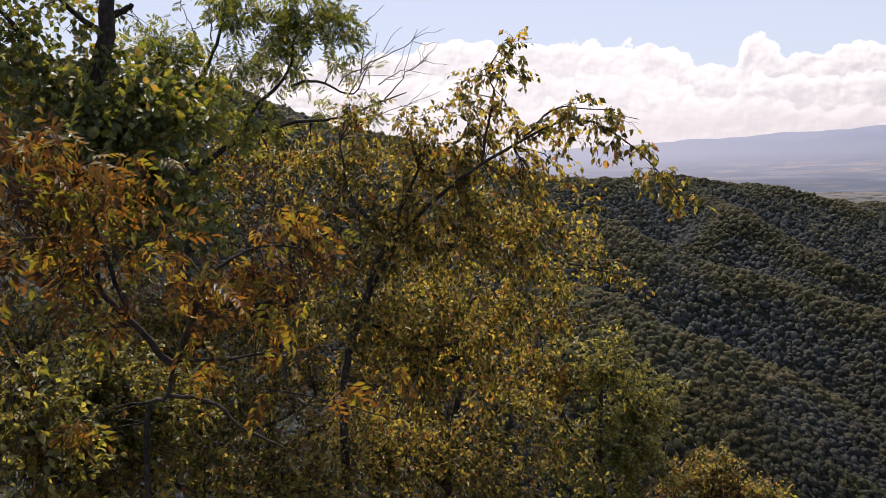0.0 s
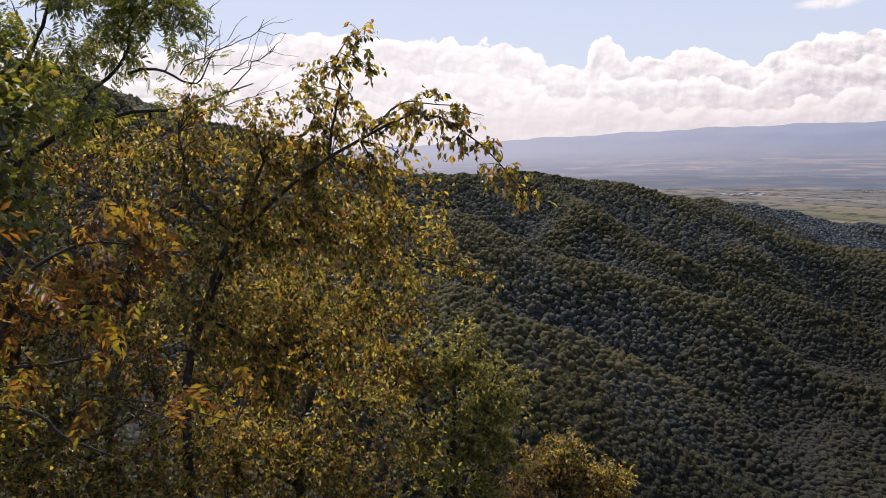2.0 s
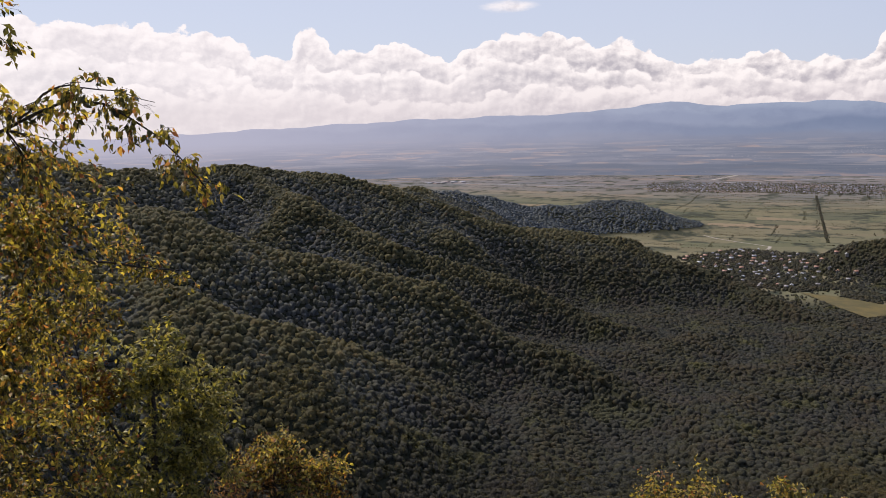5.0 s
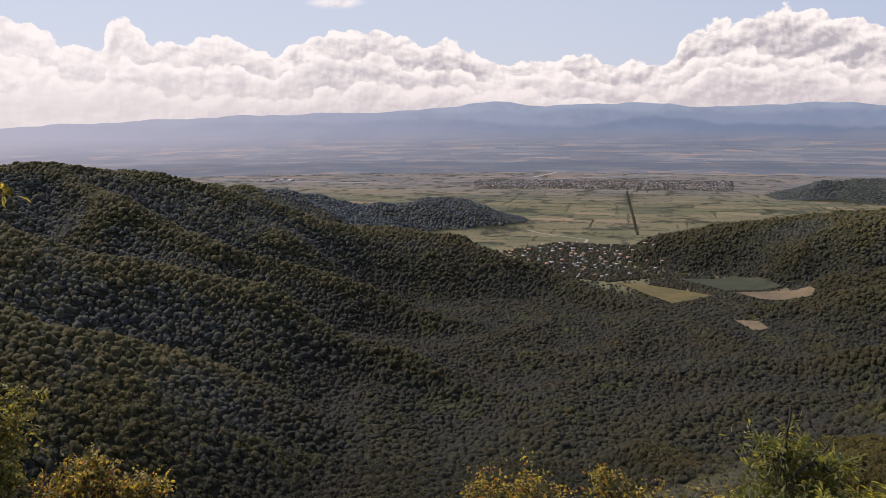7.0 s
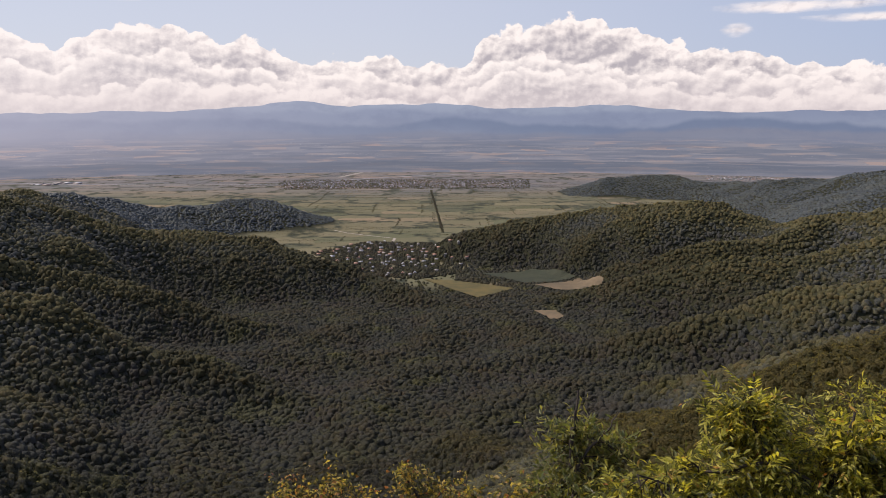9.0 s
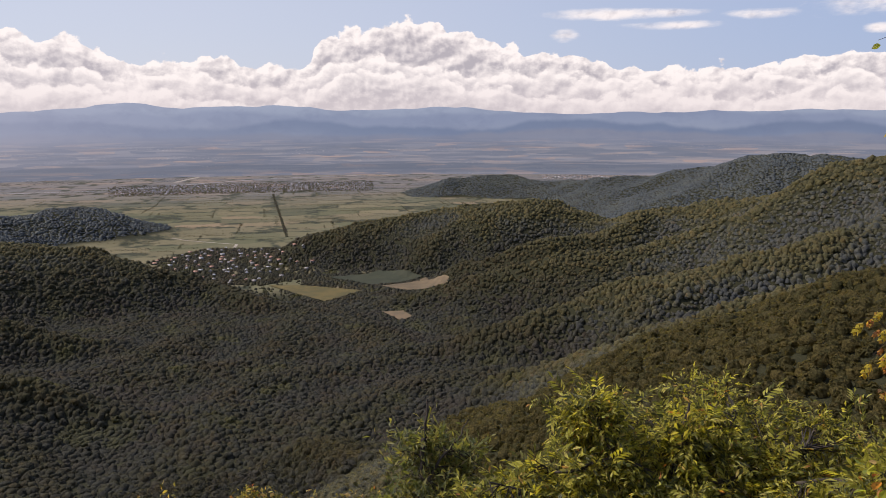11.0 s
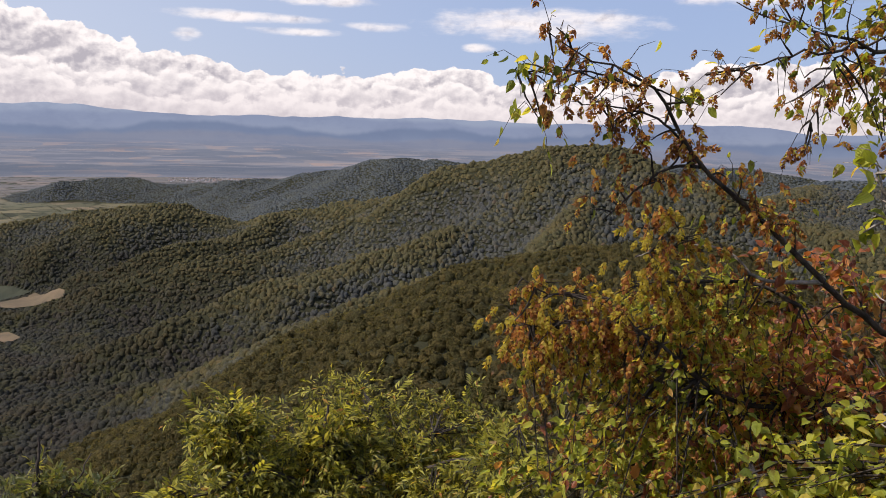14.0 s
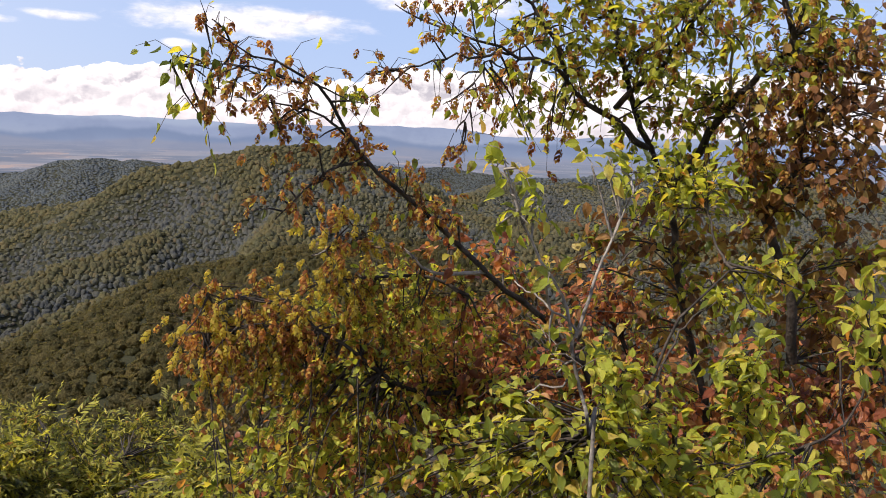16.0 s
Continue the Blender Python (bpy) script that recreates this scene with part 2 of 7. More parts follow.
SKYLINE = [(-60, -0.8), (5, -0.85), (13, -0.6), (20, -0.3), (28, 0.05), (34, 0.2), (40, 0.3), (43.2, 0.65), (46.5, 0.95), (49.8, 0.6), (53, 0.72), (55.5, 0.82), (60, 0.5), (63, 0.45), (66.8, 0.72), (71, 0.5), (74.6, 0.18), (82, 0.3),
           (90, 0.38), (94.3, 0.45), (98.3, 0.3), (106, 0.36), (112, 0.56), (116, 0.35), (118.5, 0.03), (122, 0.16), (128, 0.4), (160, 0.5)]


def height(x, y):
    r = np.hypot(x, y)
    base = -258 + 24 * (1 - step(r, 480, 1500))
    h = base
    hills = np.full(x.shape, -1e9)
    wild = step(r, 150, 500)
    wx, wy = x + wild * 11 * ripple(x, y, 230, 13), y + wild * 11 * ripple(x, y, 230, 14)
    for line, slope, rnd in RIDGES:
        hills = np.maximum(hills, tent(wx, wy, line, slope, rnd))
    k = 9.0
    folds = 0.5 - np.abs(ripple(wx, wy, 300, 3))
    hills = hills + wild * (9.0 * folds + 1.5 * ripple(x, y, 60, 4)) * step(hills - base, 0, 50)
    hi, lo = np.maximum(base, hills), np.minimum(base, hills)
    hi = hi + 13.0 * step(r, 420, 600) * (1 - step(r, 900, 1100)) * (0.45 - np.abs(ripple(x, y, 340, 31))) * (1 - step(hi - base, 0, 40))
    h = hi + k * np.exp(-np.clip((hi - lo) / k, 0, 30)) * 0.5
    near = tent(x, y, *HOME)
    h = np.maximum(h, near)
    return h


SHEET_AZ = np.concatenate([np.arange(-36, 148, 0.5), np.arange(148, 324, 8.0)])
SHEET_R = np.concatenate([[0.0], np.geomspace(0.8, 60, 36), np.geomspace(63, 2800, 190), np.linspace(2840, 3760, 12)])
SHEET_A, SHEET_RR = np.meshgrid(np.radians(SHEET_AZ), SHEET_R[1:])
SHEET_Z = height(SHEET_RR * np.sin(SHEET_A), SHEET_RR * np.cos(SHEET_A))


def land(x, y):
    """Height of the ground sheet itself, between its corners."""
    az, r = np.degrees(np.arctan2(x, y)), np.hypot(x, y)
    i = np.clip(np.searchsorted(SHEET_AZ, az) - 1, 0, len(SHEET_AZ) - 2)
    j = np.clip(np.searchsorted(SHEET_R[1:], r) - 1, 0, len(SHEET_R) - 3)
    u = np.clip((az - SHEET_AZ[i]) / (SHEET_AZ[i + 1] - SHEET_AZ[i]), 0, 1)
    v = np.clip((r - SHEET_R[1:][j]) / (SHEET_R[1:][j + 1] - SHEET_R[1:][j]), 0, 1)
    return (SHEET_Z[j, i] * (1 - u) + SHEET_Z[j, i + 1] * u) * (1 - v) + (SHEET_Z[j + 1, i] * (1 - u) + SHEET_Z[j + 1, i + 1] * u) * v


def ground_sheet():
    az, rs = SHEET_AZ, SHEET_R
    X, Y, Z = SHEET_RR * np.sin(SHEET_A), SHEET_RR * np.cos(SHEET_A), SHEET_Z
    n = len(az)
    verts = np.concatenate([[[0, 0, float(height(np.array([0.0]), np.array([0.0]))[0])]], np.stack([X, Y, Z], -1).reshape(-1, 3)])
    i = np.arange(len(rs) - 2)[:, None] * n + 1
    j = np.arange(n)[None]
    k = (j + 1) % n
    quads = np.stack([i + j, i + k, i + n + k, i + n + j], -1).reshape(-1, 4)
    fan = [(0, int(a) + 1, int(b) + 1) for a, b in zip(range(n), list(range(1, n)) + [0])]
    me = bpy.data.meshes.new("ground")
    me.from_pydata(verts.tolist(), [], quads[:, ::-1].tolist() + fan)
    me.polygons.foreach_set("use_smooth", [True] * len(me.polygons))
    return me


# ---- materials ----
def material(name, build):
    m = bpy.data.materials.new(name)
    m.use_nodes = True
    build(Graph(m.node_tree))
    return m


def finish(g, color, rough=0.8, bump=None, strength=0.3, dist=0.1, spec=0.3, normal=None):
    p = g.node("ShaderNodeBsdfPrincipled", ins={"Base Color": color, "Roughness": rough, "Specular IOR Level": spec})
    if bump is not None:
        b = g.node("ShaderNodeBump", ins={"Strength": strength, "Distance": dist, "Height": bump})
        g.put(p.inputs["Normal"], b.outputs[0])
    g.node("ShaderNodeOutputMaterial", ins={0: p.outputs[0]})


def leaf_stuff(stops, shine=0.35, clear=0.5, by_object=False):
    """Thin leaves that let light through; each leaf has its own tone."""
    def build(g):
        if by_object:
            rnd = g.node("ShaderNodeObjectInfo").outputs["Random"]
        else:
            rnd = g.node("ShaderNodeNewGeometry").outputs["Random Per Island"]
        pos = g.node("ShaderNodeNewGeometry").outputs["Position"]
        col = g.ramp(rnd, stops)
        blot = g.noise(pos, 45.0, 3.0)
        col = g.mix(g.smooth(blot, 0.55, 0.75), col, (0.16, 0.09, 0.03, 1))
        p = g.node("ShaderNodeBsdfPrincipled", ins={"Base Color": col, "Roughness": 0.4, "Specular IOR Level": shine})
        ac = g.node("ShaderNodeAttribute")
        ac.attribute_name = "leafuv"
        along, across, _ = g.node("ShaderNodeSeparateXYZ", ins={0: ac.outputs["Vector"]}).outputs
        rib = g.m("SINE", g.m("MULTIPLY", g.m("SUBTRACT", along, g.m("MULTIPLY", g.m("ABSOLUTE", across), 0.9)), 62.0))
        mid = g.smooth(g.m("ABSOLUTE", across), 0.045, 0.0)
        col = g.mix(g.m("MULTIPLY", g.m("ADD", g.m("MULTIPLY", rib, 0.5), 0.5), 0.25), col, g.mix(1.0, col, (0.6, 0.62, 0.6, 1), "MULTIPLY"))
        g.put(p.inputs["Base Color"], col)
        bump = g.node("ShaderNodeBump", ins={"Strength": 0.5, "Distance": 0.003, "Height": g.m("ADD", g.m("ADD", rib, g.m("MULTIPLY", mid, -2.0)), g.noise(pos, 160.0, 2.0))})
        g.put(p.inputs["Normal"], bump.outputs[0])
        tr = g.node("ShaderNodeBsdfTranslucent", ins={"Color": g.mix(1.0, col, (1.7, 1.52, 0.62, 1), "MULTIPLY")})
        mx = g.node("ShaderNodeMixShader", ins={0: clear, 1: p.outputs[0], 2: tr.outputs[0]})
        g.node("ShaderNodeOutputMaterial", ins={0: mx.outputs[0]})
    return build


def bark(dark, light):
    def build(g):
        pos = g.node("ShaderNodeNewGeometry").outputs["Position"]
        n = g.noise(pos, 30.0, 5.0, 0.65)
        finish(g, g.mix(g.smooth(n, 0.35, 0.7), (*dark, 1), (*light, 1)), 0.85, g.noise(pos, 90.0, 4.0), 0.6, 0.01)
    return build


def forest_mat(g):
    """Crowns: each its own green; crests browner, part autumn and part painted sunlight; hollows painted hazy blue
    ("dry" holds how far up a spur a tree stands).
    """
    geo = g.node("ShaderNodeNewGeometry")
    pos, rnd = geo.outputs["Position"], geo.outputs["Random Per Island"]
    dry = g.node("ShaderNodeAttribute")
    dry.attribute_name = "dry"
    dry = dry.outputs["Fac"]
    each = g.noise(pos, 0.16, 1.0, 0.5)
    # the blue in the darker tones is haze put into the colour
    tone = g.ramp(g.m("ADD", g.m("MULTIPLY", rnd, 0.35), g.m("MULTIPLY", g.smooth(each, 0.3, 0.7), 0.65)),
                  [(0.0, (0.060, 0.073, 0.076)), (0.35, (0.096, 0.107, 0.094)), (0.6, (0.122, 0.128, 0.088)), (0.8, (0.138, 0.138, 0.080)), (0.93, (0.152, 0.130, 0.076)), (1.0, (0.156, 0.115, 0.070))])
    stand = g.noise(pos, 0.009, 4.0, 0.6)
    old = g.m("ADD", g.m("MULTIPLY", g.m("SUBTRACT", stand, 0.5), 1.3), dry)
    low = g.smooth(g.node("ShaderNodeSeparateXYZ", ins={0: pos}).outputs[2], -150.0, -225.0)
    # crests: autumn brown, with the brightness of sunlit tops painted in
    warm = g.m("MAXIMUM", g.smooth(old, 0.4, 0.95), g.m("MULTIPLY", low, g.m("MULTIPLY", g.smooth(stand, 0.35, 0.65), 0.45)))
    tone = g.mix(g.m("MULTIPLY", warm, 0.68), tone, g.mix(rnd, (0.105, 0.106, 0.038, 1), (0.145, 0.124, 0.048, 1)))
    # hollows lifted to blue-grey: haze and skylight put into the colour
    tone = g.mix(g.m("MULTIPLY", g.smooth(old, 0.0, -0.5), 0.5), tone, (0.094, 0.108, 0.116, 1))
    # low crowns are painted darker, to hold down the sun on the valley floor
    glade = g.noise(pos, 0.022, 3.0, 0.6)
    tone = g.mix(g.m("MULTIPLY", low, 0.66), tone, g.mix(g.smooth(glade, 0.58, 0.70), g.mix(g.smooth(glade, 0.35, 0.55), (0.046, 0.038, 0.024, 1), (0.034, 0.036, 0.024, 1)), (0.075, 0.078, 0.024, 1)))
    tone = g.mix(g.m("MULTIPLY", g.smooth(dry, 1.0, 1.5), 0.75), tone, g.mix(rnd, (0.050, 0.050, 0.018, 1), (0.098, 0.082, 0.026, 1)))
    tone = g.mix(1.0, tone, (1.03, 0.96, 1.0, 1), "MULTIPLY")
    leaves = g.noise(pos, 1.6, 4.0, 0.7)
    tone = g.mix(g.smooth(leaves, 0.35, 0.65), g.mix(1.0, tone, (0.62, 0.62, 0.62, 1), "MULTIPLY"), g.mix(1.0, tone, (1.35, 1.35, 1.3, 1), "MULTIPLY"))
    p = g.node("ShaderNodeBsdfPrincipled", ins={"Base Color": tone, "Roughness": 0.6, "Specular IOR Level": 0.07})
    b = g.node("ShaderNodeBump", ins={"Strength": 1.0, "Distance": 0.8, "Height": g.m("ADD", leaves, g.m("MULTIPLY", g.noise(pos, 0.42, 3.0, 0.6), 1.6))})
    g.put(p.inputs["Normal"], b.outputs[0])
    tr = g.node("ShaderNodeBsdfTranslucent", ins={"Color": g.mix(1.0, tone, (2.0, 1.9, 1.25, 1), "MULTIPLY")})
    mx = g.node("ShaderNodeMixShader", ins={0: 0.45, 1: p.outputs[0], 2: tr.outputs[0]})
    g.node("ShaderNodeOutputMaterial", ins={0: mx.outputs[0]})


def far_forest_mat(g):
    """Woods on the last hills, in blue-grey tones with the haze painted in."""
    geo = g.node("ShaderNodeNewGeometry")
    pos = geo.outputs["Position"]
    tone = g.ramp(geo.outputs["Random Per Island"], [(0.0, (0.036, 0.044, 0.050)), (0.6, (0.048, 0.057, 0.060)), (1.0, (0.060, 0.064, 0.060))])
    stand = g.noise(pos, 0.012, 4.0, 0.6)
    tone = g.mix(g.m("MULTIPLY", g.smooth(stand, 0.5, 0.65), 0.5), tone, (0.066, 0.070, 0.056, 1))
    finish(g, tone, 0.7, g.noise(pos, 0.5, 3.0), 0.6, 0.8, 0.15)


def ground_mat(g):
    geo = g.node("ShaderNodeNewGeometry")
    pos = geo.outputs["Position"]
    sep = g.node("ShaderNodeSeparateXYZ", ins={0: pos})
    x, y, z = sep.outputs
    soil = g.mix(g.smooth(g.noise(pos, 2.3, 6.0, 0.65), 0.35, 0.65), (0.016, 0.018, 0.010, 1), (0.034, 0.032, 0.016, 1))
    # strip fields of the plain, lying square to the tree-lined road
    t = radians(56.0)
    u = g.m("ADD", g.m("MULTIPLY", x, math.sin(t)), g.m("MULTIPLY", y, math.cos(t)))
    v = g.m("SUBTRACT", g.m("MULTIPLY", x, math.cos(t)), g.m("MULTIPLY", y, math.sin(t)))
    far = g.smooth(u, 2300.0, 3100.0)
    wob = g.m("MULTIPLY", g.m("SUBTRACT", g.noise(pos, 0.004, 3.0), 0.5), 60.0)
    cell = g.node("ShaderNodeTexVoronoi", feature="F1", distance="CHEBYCHEV", voronoi_dimensions="2D",
                  ins={"Vector": g.xyz(g.m("DIVIDE", g.m("ADD", u, wob), 75.0), g.m("DIVIDE", g.m("ADD", v, wob), 130.0), 0.0), "Scale": 1.0, "Randomness": 0.8})
    pick = g.node("ShaderNodeSeparateColor", ins={0: cell.outputs["Color"]})
    near_f = g.ramp(pick.outputs[0], [(0.0, (0.085, 0.092, 0.048)), (0.2, (0.150, 0.130, 0.075)), (0.4, (0.100, 0.102, 0.055)), (0.6, (0.175, 0.148, 0.088)), (0.75, (0.060, 0.068, 0.040)), (0.9, (0.120, 0.110, 0.062)), (1.0, (0.22, 0.165, 0.105))])
    # far fields go grey-lavender: haze painted in, to meet the backdrop
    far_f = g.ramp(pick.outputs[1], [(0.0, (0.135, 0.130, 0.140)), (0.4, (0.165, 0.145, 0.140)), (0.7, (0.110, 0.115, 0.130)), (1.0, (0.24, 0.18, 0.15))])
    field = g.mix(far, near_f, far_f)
    edge = g.smooth(cell.outputs["Distance"], 0.38, 0.46)
    field = g.mix(g.m("MULTIPLY", edge, g.smooth(g.noise(pos, 0.03, 3.0), 0.40, 0.60)), field, (0.025, 0.030, 0.016, 1))
    rows = g.noise(g.xyz(g.m("DIVIDE", u, 6.0), g.m("DIVIDE", v, 90.0), 0.0), 1.0, 3.0)
    field = g.mix(g.m("MULTIPLY", g.m("SUBTRACT", rows, 0.5), 0.7, clamp=True), field, (0.08, 0.085, 0.04, 1))
    tufts = g.m("MULTIPLY", g.smooth(g.noise(g.xyz(g.m("DIVIDE", u, 9.0), g.m("DIVIDE", v, 22.0), 4.0), 1.0, 3.0, 0.6), 0.57, 0.65), g.smooth(g.noise(pos, 0.006, 3.0), 0.38, 0.58))
    field = g.mix(g.m("MULTIPLY", tufts, 0.85), field, (0.030, 0.036, 0.022, 1))
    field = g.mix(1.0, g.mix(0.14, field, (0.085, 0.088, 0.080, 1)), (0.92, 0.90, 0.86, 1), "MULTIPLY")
    plain = g.m("MULTIPLY", g.smooth(z, -249.0, -254.0), g.smooth(u, 1080.0, 1200.0))
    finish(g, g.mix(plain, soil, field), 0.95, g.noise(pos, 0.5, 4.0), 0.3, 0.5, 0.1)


def distance_mat(g):
    """Glowing backdrop: far plain and mountains, haze painted in as for tens of kilometres of air."""
    pos = g.node("ShaderNodeNewGeometry").outputs["Position"]
    sep = g.node("ShaderNodeSeparateXYZ", ins={0: pos})
    x, y, z = sep.outputs
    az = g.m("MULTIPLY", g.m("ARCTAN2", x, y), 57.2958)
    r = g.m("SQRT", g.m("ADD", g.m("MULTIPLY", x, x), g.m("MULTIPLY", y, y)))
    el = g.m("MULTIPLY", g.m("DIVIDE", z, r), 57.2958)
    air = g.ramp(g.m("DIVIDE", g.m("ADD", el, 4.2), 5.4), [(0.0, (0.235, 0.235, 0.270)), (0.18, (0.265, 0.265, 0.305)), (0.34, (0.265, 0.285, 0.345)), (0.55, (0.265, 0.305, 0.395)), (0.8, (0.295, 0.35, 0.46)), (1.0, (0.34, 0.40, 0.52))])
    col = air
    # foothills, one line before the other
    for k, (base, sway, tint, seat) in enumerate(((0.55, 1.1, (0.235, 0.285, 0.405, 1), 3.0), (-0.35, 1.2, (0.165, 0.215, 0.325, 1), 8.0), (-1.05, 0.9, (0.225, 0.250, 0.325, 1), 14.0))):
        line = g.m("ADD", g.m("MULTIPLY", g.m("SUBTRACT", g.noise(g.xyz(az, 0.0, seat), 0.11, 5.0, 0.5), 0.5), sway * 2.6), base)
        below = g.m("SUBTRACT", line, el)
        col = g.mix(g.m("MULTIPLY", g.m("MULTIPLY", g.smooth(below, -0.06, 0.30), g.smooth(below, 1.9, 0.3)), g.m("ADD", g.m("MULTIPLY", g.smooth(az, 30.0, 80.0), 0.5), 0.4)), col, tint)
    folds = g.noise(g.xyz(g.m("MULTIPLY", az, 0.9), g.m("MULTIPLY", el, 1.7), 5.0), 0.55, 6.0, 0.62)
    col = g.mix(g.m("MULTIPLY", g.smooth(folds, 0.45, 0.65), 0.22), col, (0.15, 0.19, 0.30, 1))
    # the far plain: thin strips of woods, stubble and villages
    wob = g.m("MULTIPLY", g.m("SUBTRACT", g.noise(g.xyz(g.m("MULTIPLY", az, 0.4), g.m("MULTIPLY", el, 2.0), 1.0), 1.0, 3.0), 0.5), 1.0)
    plots = g.node("ShaderNodeTexVoronoi", feature="F1", distance="CHEBYCHEV", voronoi_dimensions="2D", ins={"Vector": g.xyz(g.m("ADD", g.m("MULTIPLY", az, 0.6), wob), g.m("ADD", g.m("MULTIPLY", el, 6.0), wob), 0.0), "Scale": 1.0, "Randomness": 0.95})
    pick = g.node("ShaderNodeSeparateColor", ins={0: plots.outputs["Color"]}).outputs[0]
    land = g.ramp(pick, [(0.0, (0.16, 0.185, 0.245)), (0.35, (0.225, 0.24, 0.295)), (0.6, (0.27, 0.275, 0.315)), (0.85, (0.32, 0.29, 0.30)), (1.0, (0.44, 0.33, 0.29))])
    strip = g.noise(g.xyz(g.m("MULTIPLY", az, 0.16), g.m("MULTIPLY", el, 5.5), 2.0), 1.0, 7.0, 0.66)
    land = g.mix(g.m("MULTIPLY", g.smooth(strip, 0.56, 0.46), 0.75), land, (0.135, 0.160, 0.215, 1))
    specks = g.noise(g.xyz(g.m("MULTIPLY", az, 9.0), g.m("MULTIPLY", el, 26.0), 9.0), 1.0, 2.0, 0.6)
    towns = g.noise(g.xyz(g.m("MULTIPLY", az, 0.2), g.m("MULTIPLY", el, 2.4), 31.0), 1.0, 3.0)
    land = g.mix(g.m("MULTIPLY", g.smooth(specks, 0.6, 0.68), g.smooth(towns, 0.54, 0.62)), land, (0.50, 0.48, 0.50, 1))
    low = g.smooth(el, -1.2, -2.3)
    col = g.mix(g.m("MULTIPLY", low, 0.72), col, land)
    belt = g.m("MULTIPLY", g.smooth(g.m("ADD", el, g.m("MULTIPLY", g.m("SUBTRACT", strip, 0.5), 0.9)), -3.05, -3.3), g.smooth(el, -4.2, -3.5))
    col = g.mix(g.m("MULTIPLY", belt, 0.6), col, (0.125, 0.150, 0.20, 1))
    # brighter haze on the sun's side, painted into the glow
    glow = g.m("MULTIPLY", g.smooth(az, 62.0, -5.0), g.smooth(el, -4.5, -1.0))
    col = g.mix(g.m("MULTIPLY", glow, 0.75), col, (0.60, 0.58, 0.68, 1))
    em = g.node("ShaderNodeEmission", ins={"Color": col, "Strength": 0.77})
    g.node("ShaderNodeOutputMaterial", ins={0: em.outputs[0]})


def plain_mat(a, b, scale, rough=0.85, spec=0.2):
    def build(g):
        pos = g.node("ShaderNodeNewGeometry").outputs["Position"]
        finish(g, g.mix(g.smooth(g.noise(pos, scale, 5.0, 0.65), 0.35, 0.65), (*a, 1), (*b, 1)), rough, g.noise(pos, scale * 6, 3.0), 0.3, 0.05, spec)
    return build


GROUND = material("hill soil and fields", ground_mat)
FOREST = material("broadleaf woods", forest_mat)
FAR_FOREST = material("haze-tinted far woods", far_forest_mat)
DISTANCE = material("glowing far land", distance_mat)
BARK = material("dark bark", bark((0.020, 0.015, 0.011), (0.070, 0.055, 0.042)))
PALE_BARK = material("grey bark", bark((0.13, 0.11, 0.09), (0.34, 0.30, 0.25)))

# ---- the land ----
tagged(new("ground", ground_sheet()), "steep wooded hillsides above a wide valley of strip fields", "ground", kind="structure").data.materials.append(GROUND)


def distance_sheet():
    az = np.arange(-60, 160, 0.6)
    el_top = np.interp(az, [a for a, _ in SKYLINE], [e for _, e in SKYLINE])
    rng = np.random.RandomState(5)
    el_top = el_top + sum(0.05 * np.sin(az * f + p) / (i + 1) for i, (f, p) in enumerate(zip((1.1, 2.3, 4.1, 7.7), rng.uniform(0, 6, 4))))
    rows = []
    for k, s in enumerate(np.linspace(0, 1, 40)):
        r = 3700 + 1180 * s
        low = math.degrees(math.atan2(-261 - EYE_Z, 3700))
        el = low + (el_top - low) * s**0.9
        rows.append(np.stack([r * np.sin(np.radians(az)), r * np.cos(np.radians(az)), EYE_Z + r * np.tan(np.radians(el))], -1))
    v = np.array(rows)
    n = len(az)
    i, j = np.meshgrid(np.arange(len(rows) - 1) * n, np.arange(n - 1), indexing="ij")
    q = np.stack([i + j, i + j + 1, i + j + n + 1, i + j + n], -1).reshape(-1, 4)
    me = bpy.data.meshes.new("backdrop")
    me.from_pydata(v.reshape(-1, 3).tolist(), [], q.tolist())
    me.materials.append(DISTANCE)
    return me


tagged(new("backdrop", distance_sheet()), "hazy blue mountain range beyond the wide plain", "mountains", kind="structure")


def mesh_of(name, verts, faces, mat, smooth=False):
    """A mesh from arrays of corners and of triangles."""
    me = bpy.data.meshes.new(name)
    verts, faces = np.asarray(verts, np.float32), np.asarray(faces, np.int32)
    me.vertices.add(len(verts))
    me.vertices.foreach_set("co", verts.ravel())
    n = faces.shape[1]
    me.loops.add(faces.size)
    me.loops.foreach_set("vertex_index", faces.ravel())
    me.polygons.add(len(faces))
    me.polygons.foreach_set("loop_start", np.arange(len(faces), dtype=np.int32) * n)
    if smooth:
        me.polygons.foreach_set("use_smooth", np.ones(len(faces), bool))
    me.update(calc_edges=True)
    me.materials.append(mat)
    return me


def mark(me, name, values):
    me.attributes.new(name, "FLOAT", "POINT").data.foreach_set("value", np.asarray(values, np.float32))


